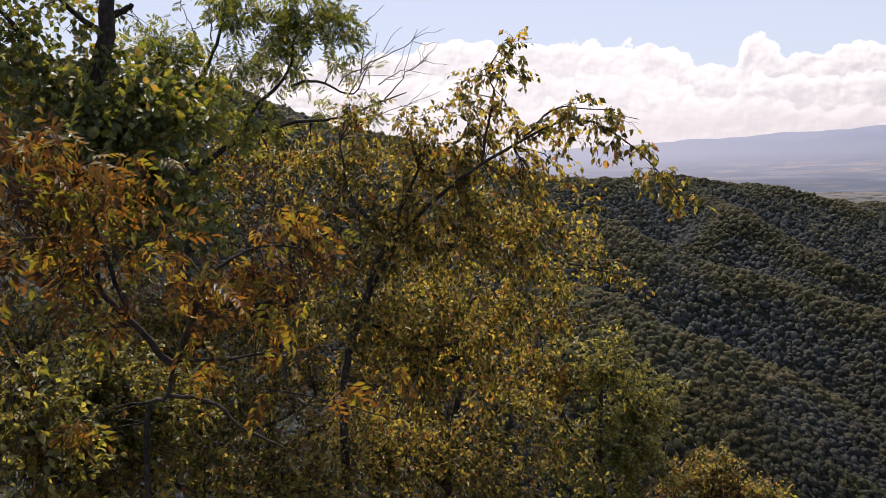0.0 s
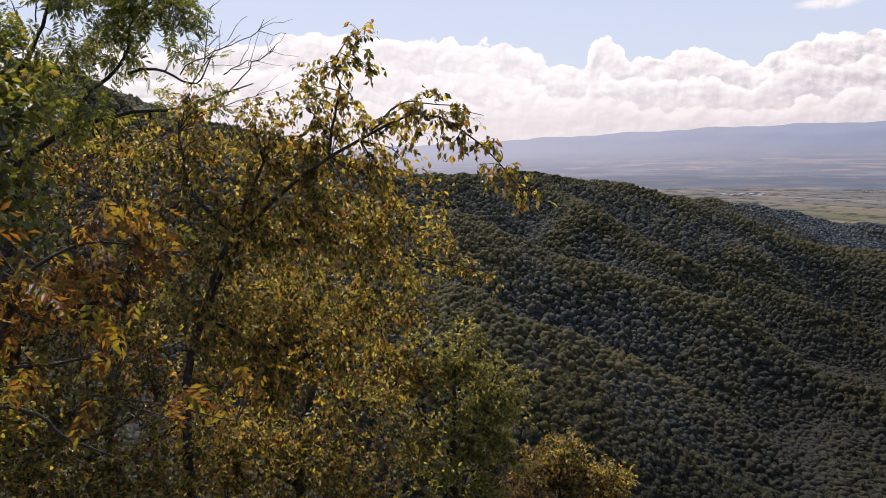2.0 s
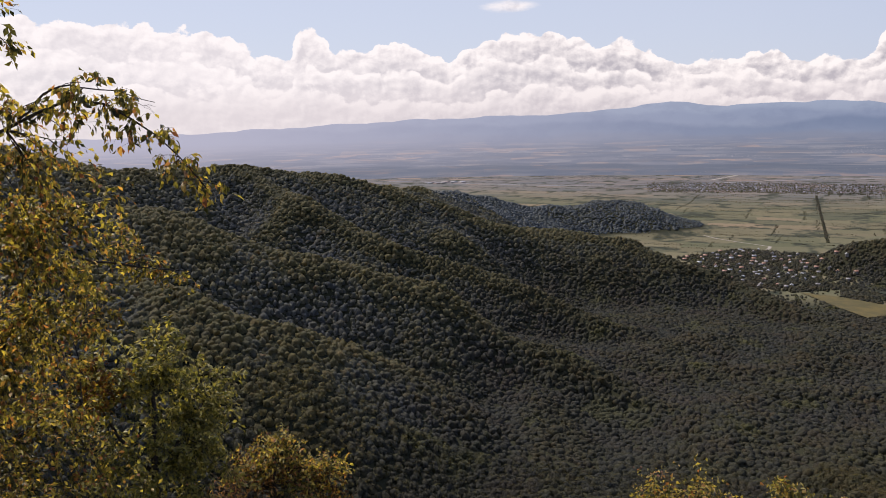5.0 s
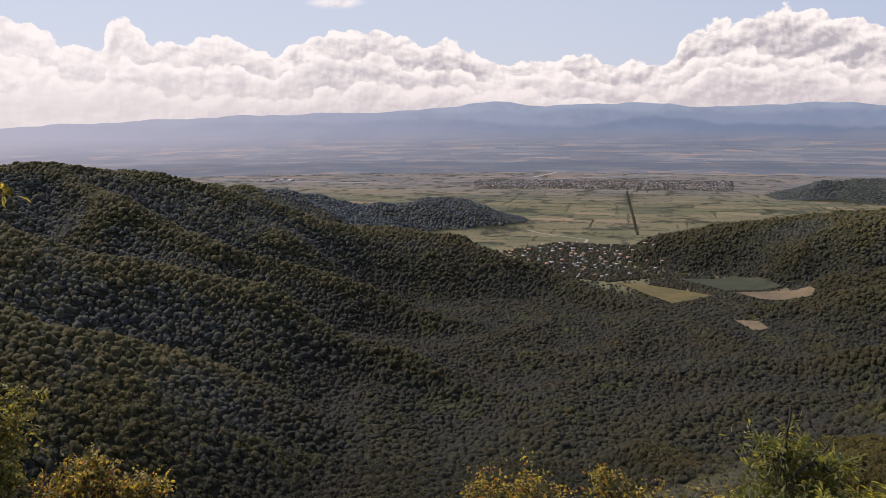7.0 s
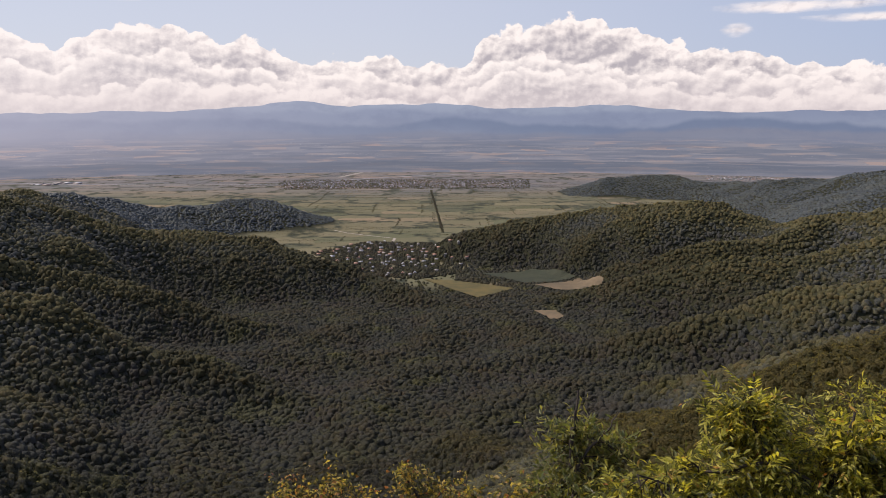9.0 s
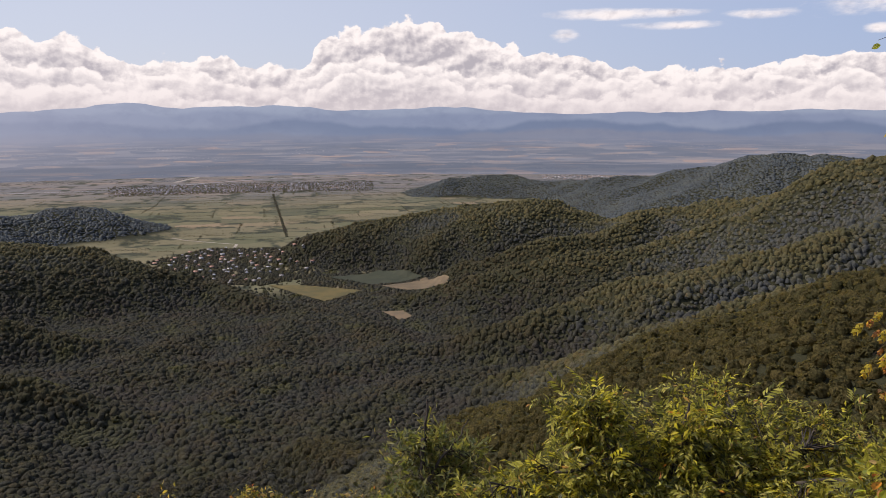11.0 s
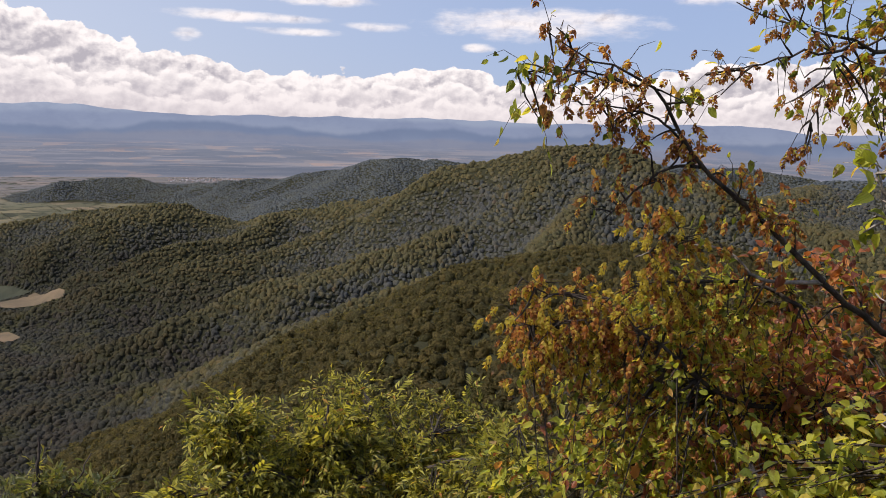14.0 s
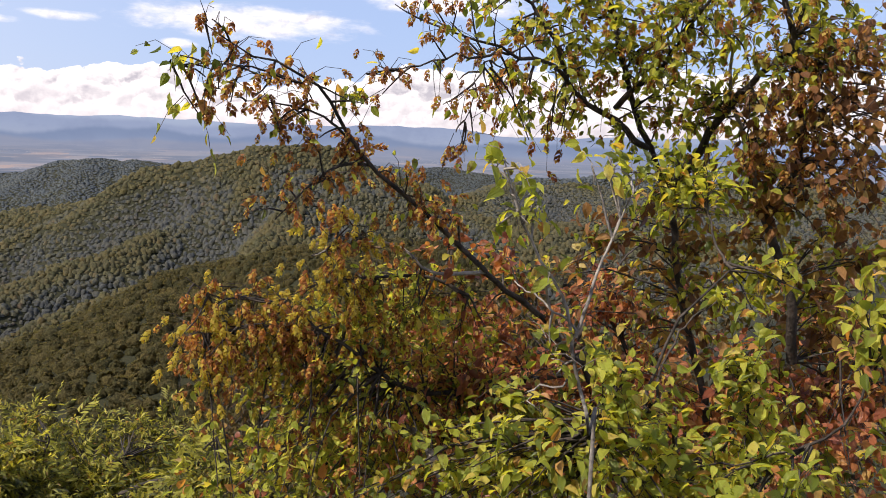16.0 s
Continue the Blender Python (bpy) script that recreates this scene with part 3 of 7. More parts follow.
def dome(level):
    """Corners and triangles of a crown's outline without its underside."""
    if level < 0:
        a = np.arange(3) * 2 * np.pi / 3
        v = np.concatenate([[(0, 0, 1.0)], np.stack([0.8 * np.cos(a), 0.8 * np.sin(a), 0 * a + 0.55], -1), np.stack([1.1 * np.cos(a + 1.0), 1.1 * np.sin(a + 1.0), 0 * a - 0.55], -1)])
        f = [(0, 1 + k, 1 + (k + 1) % 3) for k in range(3)]
        for k in range(3):
            f += [(1 + k, 4 + k, 1 + (k + 1) % 3), (4 + k, 4 + (k + 1) % 3, 1 + (k + 1) % 3)]
        return v, np.array(f)
    if level == 0:
        a = np.arange(4) * np.pi / 2
        v = np.concatenate([[(0, 0, 1.0)], np.stack([0.78 * np.cos(a), 0.78 * np.sin(a), 0 * a + 0.55], -1), np.stack([np.cos(a + 0.7), np.sin(a + 0.7), 0 * a - 0.55], -1)])
        f = [(0, 1 + k, 1 + (k + 1) % 4) for k in range(4)]
        for k in range(4):
            f += [(1 + k, 5 + k, 1 + (k + 1) % 4), (5 + k, 5 + (k + 1) % 4, 1 + (k + 1) % 4)]
        return v, np.array(f)
    bm = bmesh.new()
    bmesh.ops.create_icosphere(bm, subdivisions=level, radius=1.0)
    bmesh.ops.delete(bm, geom=[f for f in bm.faces if f.calc_center_median().z < -0.55], context="FACES")
    bmesh.ops.delete(bm, geom=[v for v in bm.verts if not v.link_faces], context="VERTS")
    bm.verts.index_update()
    v, f = np.array([x.co for x in bm.verts]), np.array([[c.index for c in x.verts] for x in bm.faces])
    bm.free()
    return v, f


def crowns(name, xy, z, size, tall, level, mat, seed, rough=0.34):
    """Many tree crowns, each lumpy in its own way, in one mesh."""
    rng = np.random.RandomState(seed)
    v0, f0 = dome(level)
    n, k = len(xy), len(v0)
    turn = rng.uniform(0, 6.28, n)
    c, s = np.cos(turn)[:, None], np.sin(turn)[:, None]
    lump = 1 + rng.uniform(-rough, rough, (n, k))
    px, py, pz = v0[:, 0] * lump, v0[:, 1] * lump, v0[:, 2] * lump
    lean = rng.uniform(-0.15, 0.15, (n, 2))
    X = (px * c - py * s + pz * lean[:, :1]) * size[:, None] + xy[:, :1]
    Y = (px * s + py * c + pz * lean[:, 1:]) * size[:, None] + xy[:, 1:]
    Z = (pz + 0.5) * (size * tall)[:, None] + z[:, None]
    faces = (f0[None] + (np.arange(n) * k)[:, None, None]).reshape(-1, 3)
    return mesh_of(name, np.stack([X, Y, Z], -1).reshape(-1, 3), faces, mat, smooth=True)


def inside(x, y, corners):
    """Whether points lie in a polygon."""
    hit = np.zeros(x.shape, bool)
    for (x0, y0), (x1, y1) in zip(corners, corners[1:] + corners[:1]):
        hit ^= ((y0 > y) != (y1 > y)) & (x < (x1 - x0) * (y - y0) / (y1 - y0 + 1e-9) + x0)
    return hit


def flat(*rows):
    """Plan corners on the valley floor seen under these bearings and angles."""
    return [((lambda r: (r * math.sin(radians(a)), r * math.cos(radians(a))))((FLOOR + EYE_Z) / math.tan(radians(-e)))) for a, e in rows]


FLOOR = 248.0


def on_land(*rows):
    """Plan corners where lines of sight at these bearings and angles first meet the land."""
    out = []
    for a, e in rows:
        r = np.arange(700.0, 1700.0, 2.0)
        x, y = r * math.sin(radians(a)), r * math.cos(radians(a))
        hit = np.argmax(land(x, y) + 1.5 >= EYE_Z + r * math.tan(radians(e)))
        out.append((float(x[hit]), float(y[hit])))
    return out


CLEARINGS = {
    "meadow": on_land((54.9, -11.6), (57.2, -11.7), (59.8, -12.0), (61.6, -12.2), (58.9, -12.9), (56.8, -12.25)),
    "vineyard": on_land((59.2, -11.2), (62.8, -10.8), (66.0, -11.25), (62.3, -11.8)),
    "stubble_field": on_land((63.0, -11.9), (66.2, -11.35), (67.9, -11.3), (67.8, -11.8), (64.5, -12.2)),
    "fallow_field": on_land((63.0, -13.75), (64.6, -13.7), (65.2, -14.1), (64.4, -14.4)),
}
VILLAGE = flat((46.8, -9.3), (51.0, -8.6), (55.5, -8.75), (58.0, -9.6), (58.2, -10.8), (54.5, -11.4), (52.0, -11.2), (49.8, -10.4))


def wooded(x, y, z):
    """Where trees stand: on the hills and in the head of the valley, not on the plain, in clearings or in the village."""
    az, r = np.degrees(np.arctan2(x, y)), np.hypot(x, y)
    yes = (z > -250 + 4 * ripple(x, y, 300, 9)) | ((r < 1085 + 30 * ripple(x, y, 120, 8)) & (az > -40) & (az < 90))
    yes |= (az > 57.3) & (az < 100) & (r < 1700 + 25 * ripple(x, y, 90, 18)) & (r > 900)
    for c in CLEARINGS.values():
        yes &= ~inside(x, y, c)
    return yes & ~inside(x, y, VILLAGE)


def leafage(xy, z, size, tall, count, card, seed):
    """Loose tufts of leaves that break up the outline of crowns."""
    rng = np.random.RandomState(seed)
    n = len(xy) * count
    d = rng.normal(0, 1, (n, 3))
    d[:, 2] = np.abs(d[:, 2]) - 0.35
    d = d / np.linalg.norm(d, axis=1, keepdims=True)
    who = np.repeat(np.arange(len(xy)), count)
    # tufts gather in a few bosses on each crown
    boss = rng.normal(0, 1, (len(xy), 5, 3))
    boss[:, :, 2] = np.abs(boss[:, :, 2])
    boss /= np.linalg.norm(boss, axis=2, keepdims=True)
    near = boss[who, rng.randint(0, 5, n)]
    d = d * 0.75 + near
    d /= np.linalg.norm(d, axis=1, keepdims=True)
    reach = (d * near).sum(1) ** 2 * 0.28 + 0.86 + rng.uniform(-0.08, 0.08, n)
    c = np.stack([xy[who, 0] + d[:, 0] * reach * size[who], xy[who, 1] + d[:, 1] * reach * size[who], z[who] + (d[:, 2] * reach + 0.45) * (size * tall)[who]], -1)
    a = np.cross(d, rng.normal(0, 1, (n, 3)))
    a /= np.linalg.norm(a, axis=1, keepdims=True)
    b = np.cross(d, a) + d * rng.uniform(-0.35, 0.9, (n, 1))
    s = card * rng.uniform(0.6, 1.3, (n, 1))
    v = np.stack([c - a * s - b * s * 0.5, c + a * s - b * s * 0.5, c + b * s], 1).reshape(-1, 3)
    return v, np.arange(n * 3).reshape(-1, 3)


def woods():
    # what lies hidden behind a crest gets fewer trees
    ga, gr = np.arange(-40, 152, 0.5), np.geomspace(60, 3000, 260)
    A, Rr = np.meshgrid(np.radians(ga), gr, indexing="ij")
    up = np.degrees(np.arctan2(land(Rr * np.sin(A), Rr * np.cos(A)) + 1.0 - EYE_Z, Rr))
    horizon = np.maximum.accumulate(up, axis=1)
    rng = np.random.RandomState(11)
    for r0, r1, cell, seed, tufts, card in [(60, 340, 3.7, 1, 40, 0.6), (340, 520, 4.2, 5, 18, 0.75), (520, 950, 4.3, 2, 0, 0), (950, 1450, 4.6, 3, 0, 0), (1450, 2900, 5.8, 4, 0, 0)]:
        n = int(r1 / cell / 0.9) + 2
        i, j = np.meshgrid(np.arange(-n, n + 1), np.arange(-n, n + 1))
        x = (i + 0.5 * (j % 2)).ravel() * cell + rng.uniform(-0.45, 0.45, i.size) * cell
        y = j.ravel() * cell * 0.9 + rng.uniform(-0.45, 0.45, i.size) * cell
        r, az = np.hypot(x, y), np.degrees(np.arctan2(x, y))
        ok = (r > r0) & (r <= r1) & (az > -32) & (az < 145)
        x, y, r, az = x[ok], y[ok], r[ok], az[ok]
        z = land(x, y)
        top = np.degrees(np.arctan2(z + 6 - EYE_Z, r))
        ia = np.clip(np.round((az + 40) / 0.5).astype(int), 0, len(ga) - 1)
        ir = np.clip(np.searchsorted(gr, r) - 1, 0, len(gr) - 1)
        open_ = (top > horizon[ia, ir] - 0.8) & (top > -29.5)
        ok = wooded(x, y, z) & (open_ | (rng.uniform(size=len(x)) < 0.02))
        x, y, z, open_ = x[ok], y[ok], z[ok], (open_ & (az > 7) & (top > -28.5))[ok]
        size = cell * rng.choice([0.5, 0.56, 0.62, 0.68, 0.74] if tufts else [0.42, 0.54, 0.64, 0.74, 0.9], len(x)) * rng.uniform(0.88, 1.12, len(x))
        tall = rng.uniform(0.75, 1.25, len(x))
        steep = np.hypot(height(x + 8, y) - height(x - 8, y), height(x, y + 8) - height(x, y - 8)) / 16
        tall = tall * np.interp(steep, [0.15, 0.5], [0.72, 0.95])
        xy = np.stack([x, y], -1)
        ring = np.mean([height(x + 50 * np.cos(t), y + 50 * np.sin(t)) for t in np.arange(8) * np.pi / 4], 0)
        # +1.6 only picks out the near right-hand spur, for its own tone
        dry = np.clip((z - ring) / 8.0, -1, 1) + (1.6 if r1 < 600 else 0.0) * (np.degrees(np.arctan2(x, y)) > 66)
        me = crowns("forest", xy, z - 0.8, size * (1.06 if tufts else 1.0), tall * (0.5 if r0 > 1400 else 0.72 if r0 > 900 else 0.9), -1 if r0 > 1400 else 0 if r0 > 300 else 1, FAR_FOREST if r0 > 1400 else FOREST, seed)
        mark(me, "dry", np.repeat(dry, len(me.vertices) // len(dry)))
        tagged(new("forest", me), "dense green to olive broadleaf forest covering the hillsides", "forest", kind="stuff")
        if tufts:
            me = mesh_of("forest_leaves", *leafage(xy[open_], z[open_] - 0.8, size[open_], tall[open_], tufts, card, seed), FOREST)
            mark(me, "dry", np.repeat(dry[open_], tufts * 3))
            tagged(new("forest_leaves", me), "loose outer leaves of the hillside forest crowns", "forest", kind="stuff")


woods()


def field(name, corners, mat, label):
    me = bpy.data.meshes.new(name)
    c = np.array(corners)
    z = land(c[:, 0], c[:, 1])
    bm = bmesh.new()
    f = bm.faces.new([bm.verts.new((*p, h + 1.2)) for p, h in zip(corners, z)])
    bmesh.ops.triangulate(bm, faces=[f])
    bmesh.ops.subdivide_edges(bm, edges=bm.edges, cuts=5, use_grid_fill=True)
    for v in bm.verts:
        v.co.z = float(land(np.array([v.co.x]), np.array([v.co.y]))[0]) + 1.2
    bm.normal_update()
    bm.to_mesh(me)
    bm.free()
    me.materials.append(mat)
    return tagged(new(name, me), label, "field", kind="structure")


field("meadow", CLEARINGS["meadow"], material("meadow grass", plain_mat((0.100, 0.076, 0.024), (0.060, 0.052, 0.019), 0.04)), "yellow-green meadow at the edge of the woods")
field("vineyard", CLEARINGS["vineyard"], material("vine rows", plain_mat((0.024, 0.029, 0.017), (0.034, 0.037, 0.021), 0.05)), "dark green vineyard below the wooded hill")
field("stubble_field", CLEARINGS["stubble_field"], material("stubble", plain_mat((0.13, 0.095, 0.055), (0.088, 0.068, 0.042), 0.05)), "bare tan stubble field beside the vineyard")
field("fallow_field", CLEARINGS["fallow_field"], material("dry earth", plain_mat((0.14, 0.10, 0.058), (0.095, 0.073, 0.044), 0.06)), "small reddish fallow field enclosed by woods")


# ---- the plain: village, hedges, roads, river ----
rng = np.random.RandomState(77)


def ground_at(x, y):
    return land(np.asarray(x, float), np.asarray(y, float))


def bushes(name, xs, ys, size, label, seed, mat=None):
    xs, ys = np.asarray(xs), np.asarray(ys)
    me = crowns(name, np.stack([xs, ys], -1), ground_at(xs, ys) - 0.5, size, np.full(len(xs), 1.0), -1, mat or FOREST, seed)
    return tagged(new(name, me), label, "trees", kind="stuff")


def ribbon(name, pts, width, mat, label, category, lift=0.5):
    c = np.concatenate([np.linspace(a, b, 24, endpoint=False) for a, b in zip(pts[:-1], pts[1:])] + [[pts[-1]]])
    for _ in range(3):
        c[1:-1] = (c[:-2] + 2 * c[1:-1] + c[2:]) / 4
    d = np.gradient(c, axis=0)
    d /= np.linalg.norm(d, axis=1, keepdims=True)
    n = np.stack([-d[:, 1], d[:, 0]], -1) * width / 2
    v = np.concatenate([c + n, c - n])
    z = ground_at(v[:, 0], v[:, 1]) + lift
    k = len(c)
    i = np.arange(k - 1)
    f = np.stack([i, i + k, i + k + 1, i + 1], -1)
    return tagged(new(name, mesh_of(name, np.column_stack([v, z]), f, mat)), label, category, kind="structure")


TRACK = material("pale gravel", plain_mat((0.20, 0.17, 0.14), (0.30, 0.27, 0.23), 0.2))
WATER = material("river shallows", plain_mat((0.13, 0.14, 0.16), (0.26, 0.25, 0.25), 0.012, 0.9, 0.1))
FLOOR = 258.0
ribbon("river", flat((14, -3.95), (22, -4.0), (29, -4.3), (33, -4.52), (39, -4.72), (45, -4.78), (50, -4.5), (56, -4.2), (64, -4.02)), 18, WATER, "braided pale river across the plain", "river")
ribbon("road", flat((51.9, -9.9), (52.5, -9.2), (52.9, -8.72)), 6, TRACK, "pale straight village street", "road", 0.7)
ribbon("road", flat((55.6, -11.95), (56.8, -12.4), (58.0, -12.75), (58.8, -13.0)), 5, TRACK, "pale dirt track into the woods", "road", 0.9)
ribbon("road", flat((48.6, -8.1), (49.5, -8.3), (51.0, -8.5), (52.9, -8.72)), 4, TRACK, "pale farm track beside the knoll", "road", 0.6)
ribbon("road", flat((49.0, -4.35), (50.6, -4.02)), 18, TRACK, "pale causeway beyond the far village", "road", 0.6)

# straight belt of trees
a, b = (np.array(p) for p in flat((55.5, -5.3), (56.35, -8.3)))
s = rng.uniform(0, 1, 900)
side = rng.uniform(-2.4, 2.4, 900)
d = (b - a) / np.linalg.norm(b - a)
line = a + s[:, None] * (b - a) + side[:, None] * np.array([-d[1], d[0]])
bushes("avenue", line[:, 0], line[:, 1], rng.uniform(1.2, 2.2, 900), "straight avenue of dark trees across the fields", 5)

# hedges and single trees along the field strips
xs, ys = [], []
U, V = np.array([math.sin(radians(56)), math.cos(radians(56))]), np.array([math.cos(radians(56)), -math.sin(radians(56))])
for _ in range(380):
    u0, v0 = rng.uniform(1550, 3100), rng.uniform(-900, 900)
    along = V if rng.uniform() < 0.75 else U
    n = rng.randint(10, 50)
    t = np.cumsum(rng.uniform(2.5, 7, n))
    q = u0 * U + v0 * V + t[:, None] * along + rng.normal(0, 2.2, (n, 2))
    xs.append(q[:, 0]), ys.append(q[:, 1])
lone = rng.uniform((1500, -900), (3200, 900), (500, 2))
q = lone[:, :1] * U + lone[:, 1:] * V
xs, ys = np.concatenate(xs + [q[:, 0]]), np.concatenate(ys + [q[:, 1]])
ok = (ground_at(xs, ys) < -252) & ~inside(xs, ys, VILLAGE)
bushes("hedgerow", xs[ok], ys[ok], rng.uniform(0.6, 1.8, ok.sum()), "dark hedges and lone trees between strip fields", 6)

# riverside woods
az, el = rng.uniform(8, 50, 2400), rng.uniform(-4.3, -4.0, 2400)
r = 259.6 / np.tan(np.radians(-el + 0.012 * (az - 45) * (az < 45)))
ok = (r < 3740) & (r > 3000) & (np.sin(az * 1.7) + np.sin(az * 0.63 + 1) > 0.0)
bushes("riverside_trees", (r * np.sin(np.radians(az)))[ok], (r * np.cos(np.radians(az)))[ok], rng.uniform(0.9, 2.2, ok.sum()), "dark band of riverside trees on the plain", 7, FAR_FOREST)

# village trees
box = np.array(VILLAGE)
q = rng.uniform(box.min(0), box.max(0), (5200, 2))
q = q[inside(q[:, 0], q[:, 1], VILLAGE)]
bushes("village_trees", q[:, 0], q[:, 1], rng.uniform(1.8, 3.4, len(q)), "garden trees among the village houses", 8)
# scrub at the foot of the hills, between clearings and village
az, el = rng.uniform(46, 72, 2600), rng.uniform(-13.2, -9.6, 2600)
r = 255.0 / np.tan(np.radians(-el))
x, y = r * np.sin(np.radians(az)), r * np.cos(np.radians(az))
ok = (ground_at(x, y) < -240) & (rng.uniform(size=2600) < 0.55 + 0.45 * (ripple(x, y, 140, 21) > 0.1)) & ~inside(x, y, VILLAGE)
for c in CLEARINGS.values():
    ok &= ~inside(x, y, c)
ok &= ~((az < 49.5) & (el > -10.3))
bushes("scrub", x[ok], y[ok], rng.uniform(1.6, 3.0, ok.sum()), "scattered scrub and trees at the valley mouth", 9)


def box_mesh(w, d, h, gable, mat_w, mat_r):
    """Walls with gable ends, and a roof with eaves."""
    wall = mesh_of("wall", [(-w, -d, -2), (w, -d, -2), (w, d, -2), (-w, d, -2), (-w, -d, h), (w, -d, h), (w, d, h), (-w, d, h), (-w, 0, h + gable), (w, 0, h + gable)],
                   [(0, 1, 5), (0, 5, 4), (2, 3, 7), (2, 7, 6), (1, 2, 6), (1, 6, 5), (5, 6, 9), (3, 0, 4), (3, 4, 7), (7, 4, 8)], mat_w)
    o, e, t = w + 0.5, d + 0.6, 0.2
    low = h - gable * 0.6 / d
    v = []
    for lift in (0, t):
        v += [(-o, -e, low + lift), (o, -e, low + lift), (o, 0, h + gable + lift), (-o, 0, h + gable + lift), (-o, e, low + lift), (o, e, low + lift)]
    f = [(6, 7, 8), (6, 8, 9), (9, 8, 11), (9, 11, 10), (2, 1, 0), (3, 2, 0), (5, 2, 3), (4, 5, 3), (0, 1, 7), (0, 7, 6), (5, 4, 10), (5, 10, 11), (1, 2, 8), (1, 8, 7), (2, 5, 11), (2, 11, 8), (3, 0, 6), (3, 6, 9), (4, 3, 9), (4, 9, 10)]
    return wall, mesh_of("roof", v, f, mat_r)


PLASTER = material("village plaster", plain_mat((0.16, 0.145, 0.13), (0.26, 0.24, 0.22), 0.05))
ROOFS = [(material(n, plain_mat(a, b, 0.3, rough, 0.5)), lab) for n, a, b, rough, lab in (
    ("zinc roof", (0.16, 0.165, 0.17), (0.34, 0.34, 0.34), 0.4, "small plastered village house with a pale metal roof"),
    ("rust roof", (0.23, 0.11, 0.07), (0.32, 0.17, 0.11), 0.6, "small plastered village house with a rusty red roof"),
    ("old roof", (0.14, 0.13, 0.13), (0.22, 0.20, 0.19), 0.6, "small plastered village house with a dark grey roof"))]
made = []
for k, (roof, lab) in enumerate(ROOFS):
    home = tagged(new("house"), lab, "house", "village houses")
    w, r = box_mesh(3.6 - 0.4 * k, 2.3, 2.3 + 0.3 * k, 1.5, PLASTER, roof)
    part_of = [new("wall", w), new("roof", r)]
    for o in part_of:
        o.parent = home
    made.append(home)
spots = []
while len(spots) < 95:
    q = rng.uniform(box.min(0), box.max(0))
    mid = np.array(flat((53.0, -9.9))[0])
    if inside(q[:1], q[1:], VILLAGE)[0] and all(np.hypot(*(q - p)) > 15 for p in spots) and rng.uniform() < math.exp(-np.hypot(*(q - mid)) / 190):
        spots.append(q)
for n, q in enumerate(spots):
    at = pose(q[0], q[1], float(ground_at(q[:1], q[1:])[0]) + 0.3, 0, 0, 34 + 90 * rng.randint(2) + rng.normal(0, 8))
    if n < 3:
        made[n].matrix_basis = at
    else:
        copy_thing(made[rng.choice(3, p=[0.26, 0.27, 0.47])], at)

# far villages and sheds, too small to tell apart
def hamlet(name, az, el, count, label, seed, grow=1.0, low=1.0):
    rg = np.random.RandomState(seed)
    a, e = rg.uniform(*az, count), rg.uniform(*el, count)
    r = 259.6 / np.tan(np.radians(-e))
    k = r < 3745
    a, r = a[k], r[k]
    x, y = r * np.sin(np.radians(a)), r * np.cos(np.radians(a))
    z = ground_at(x, y)
    w, d, h = (grow * rg.uniform(*s, len(x)) for s in ((3, 6), (3, 5), (2.5, 5)))
    h = h * low
    t = rg.uniform(0, 3.14, len(x))
    corner = np.array([(-1, -1, -0.3), (1, -1, -0.3), (1, 1, -0.3), (-1, 1, -0.3), (-1, -1, 0.7), (1, -1, 0.7), (1, 1, 0.7), (-1, 1, 0.7), (-1, 0, 1.15), (1, 0, 1.15)])
    px, py = corner[:, 0] * w[:, None], corner[:, 1] * d[:, None]
    v = np.stack([px * np.cos(t)[:, None] - py * np.sin(t)[:, None] + x[:, None], px * np.sin(t)[:, None] + py * np.cos(t)[:, None] + y[:, None], corner[:, 2] * h[:, None] + z[:, None]], -1)
    f = np.array([(0, 1, 5), (0, 5, 4), (2, 3, 7), (2, 7, 6), (1, 2, 6), (1, 6, 5), (5, 6, 9), (3, 0, 4), (3, 4, 7), (7, 4, 8), (4, 5, 9), (4, 9, 8), (6, 7, 8), (6, 8, 9)])
    me = mesh_of(name, v.reshape(-1, 3), (f[None] + (np.arange(len(x)) * 10)[:, None, None]).reshape(-1, 3), HAMLET)
    return tagged(new(name, me), label, "village", kind="stuff")


def hamlet_mat(g):
    rnd = g.node("ShaderNodeNewGeometry").outputs["Random Per Island"]
    finish(g, g.ramp(rnd, [(0, (0.08, 0.075, 0.08)), (0.4, (0.19, 0.175, 0.17)), (0.7, (0.18, 0.115, 0.09)), (0.85, (0.24, 0.24, 0.25)), (1, (0.42, 0.41, 0.43))]), 0.5, spec=0.4)


HAMLET = material("far houses", hamlet_mat)
hamlet("far_village", (45.2, 62.0), (-5.1, -4.55), 760, "large village of pale houses far out on the plain", 1, 0.52)
hamlet("far_village", (74.5, 81.5), (-4.35, -4.05), 260, "pale village between the low hills and the river", 2, 0.68)
hamlet("farm_sheds", (29.2, 32.2), (-4.45, -4.3), 14, "long white farm sheds by the river", 3, 2.2, 0.4)
az, el = rng.uniform(44.8, 62.5, 2200), rng.uniform(-5.2, -4.5, 2200)
r = 259.6 / np.tan(np.radians(-el))
bushes("village_trees", r * np.sin(np.radians(az)), r * np.cos(np.radians(az)), rng.uniform(1.5, 3.2, 2200), "dark garden trees in the far village", 10)


# ---- foreground: trees and shrubs on the brow of the hill ----
def part(name, me, parent, label="", kind=""):
    ob = new(name, me)
    ob.parent = parent
    return tagged(ob, label, kind=kind)


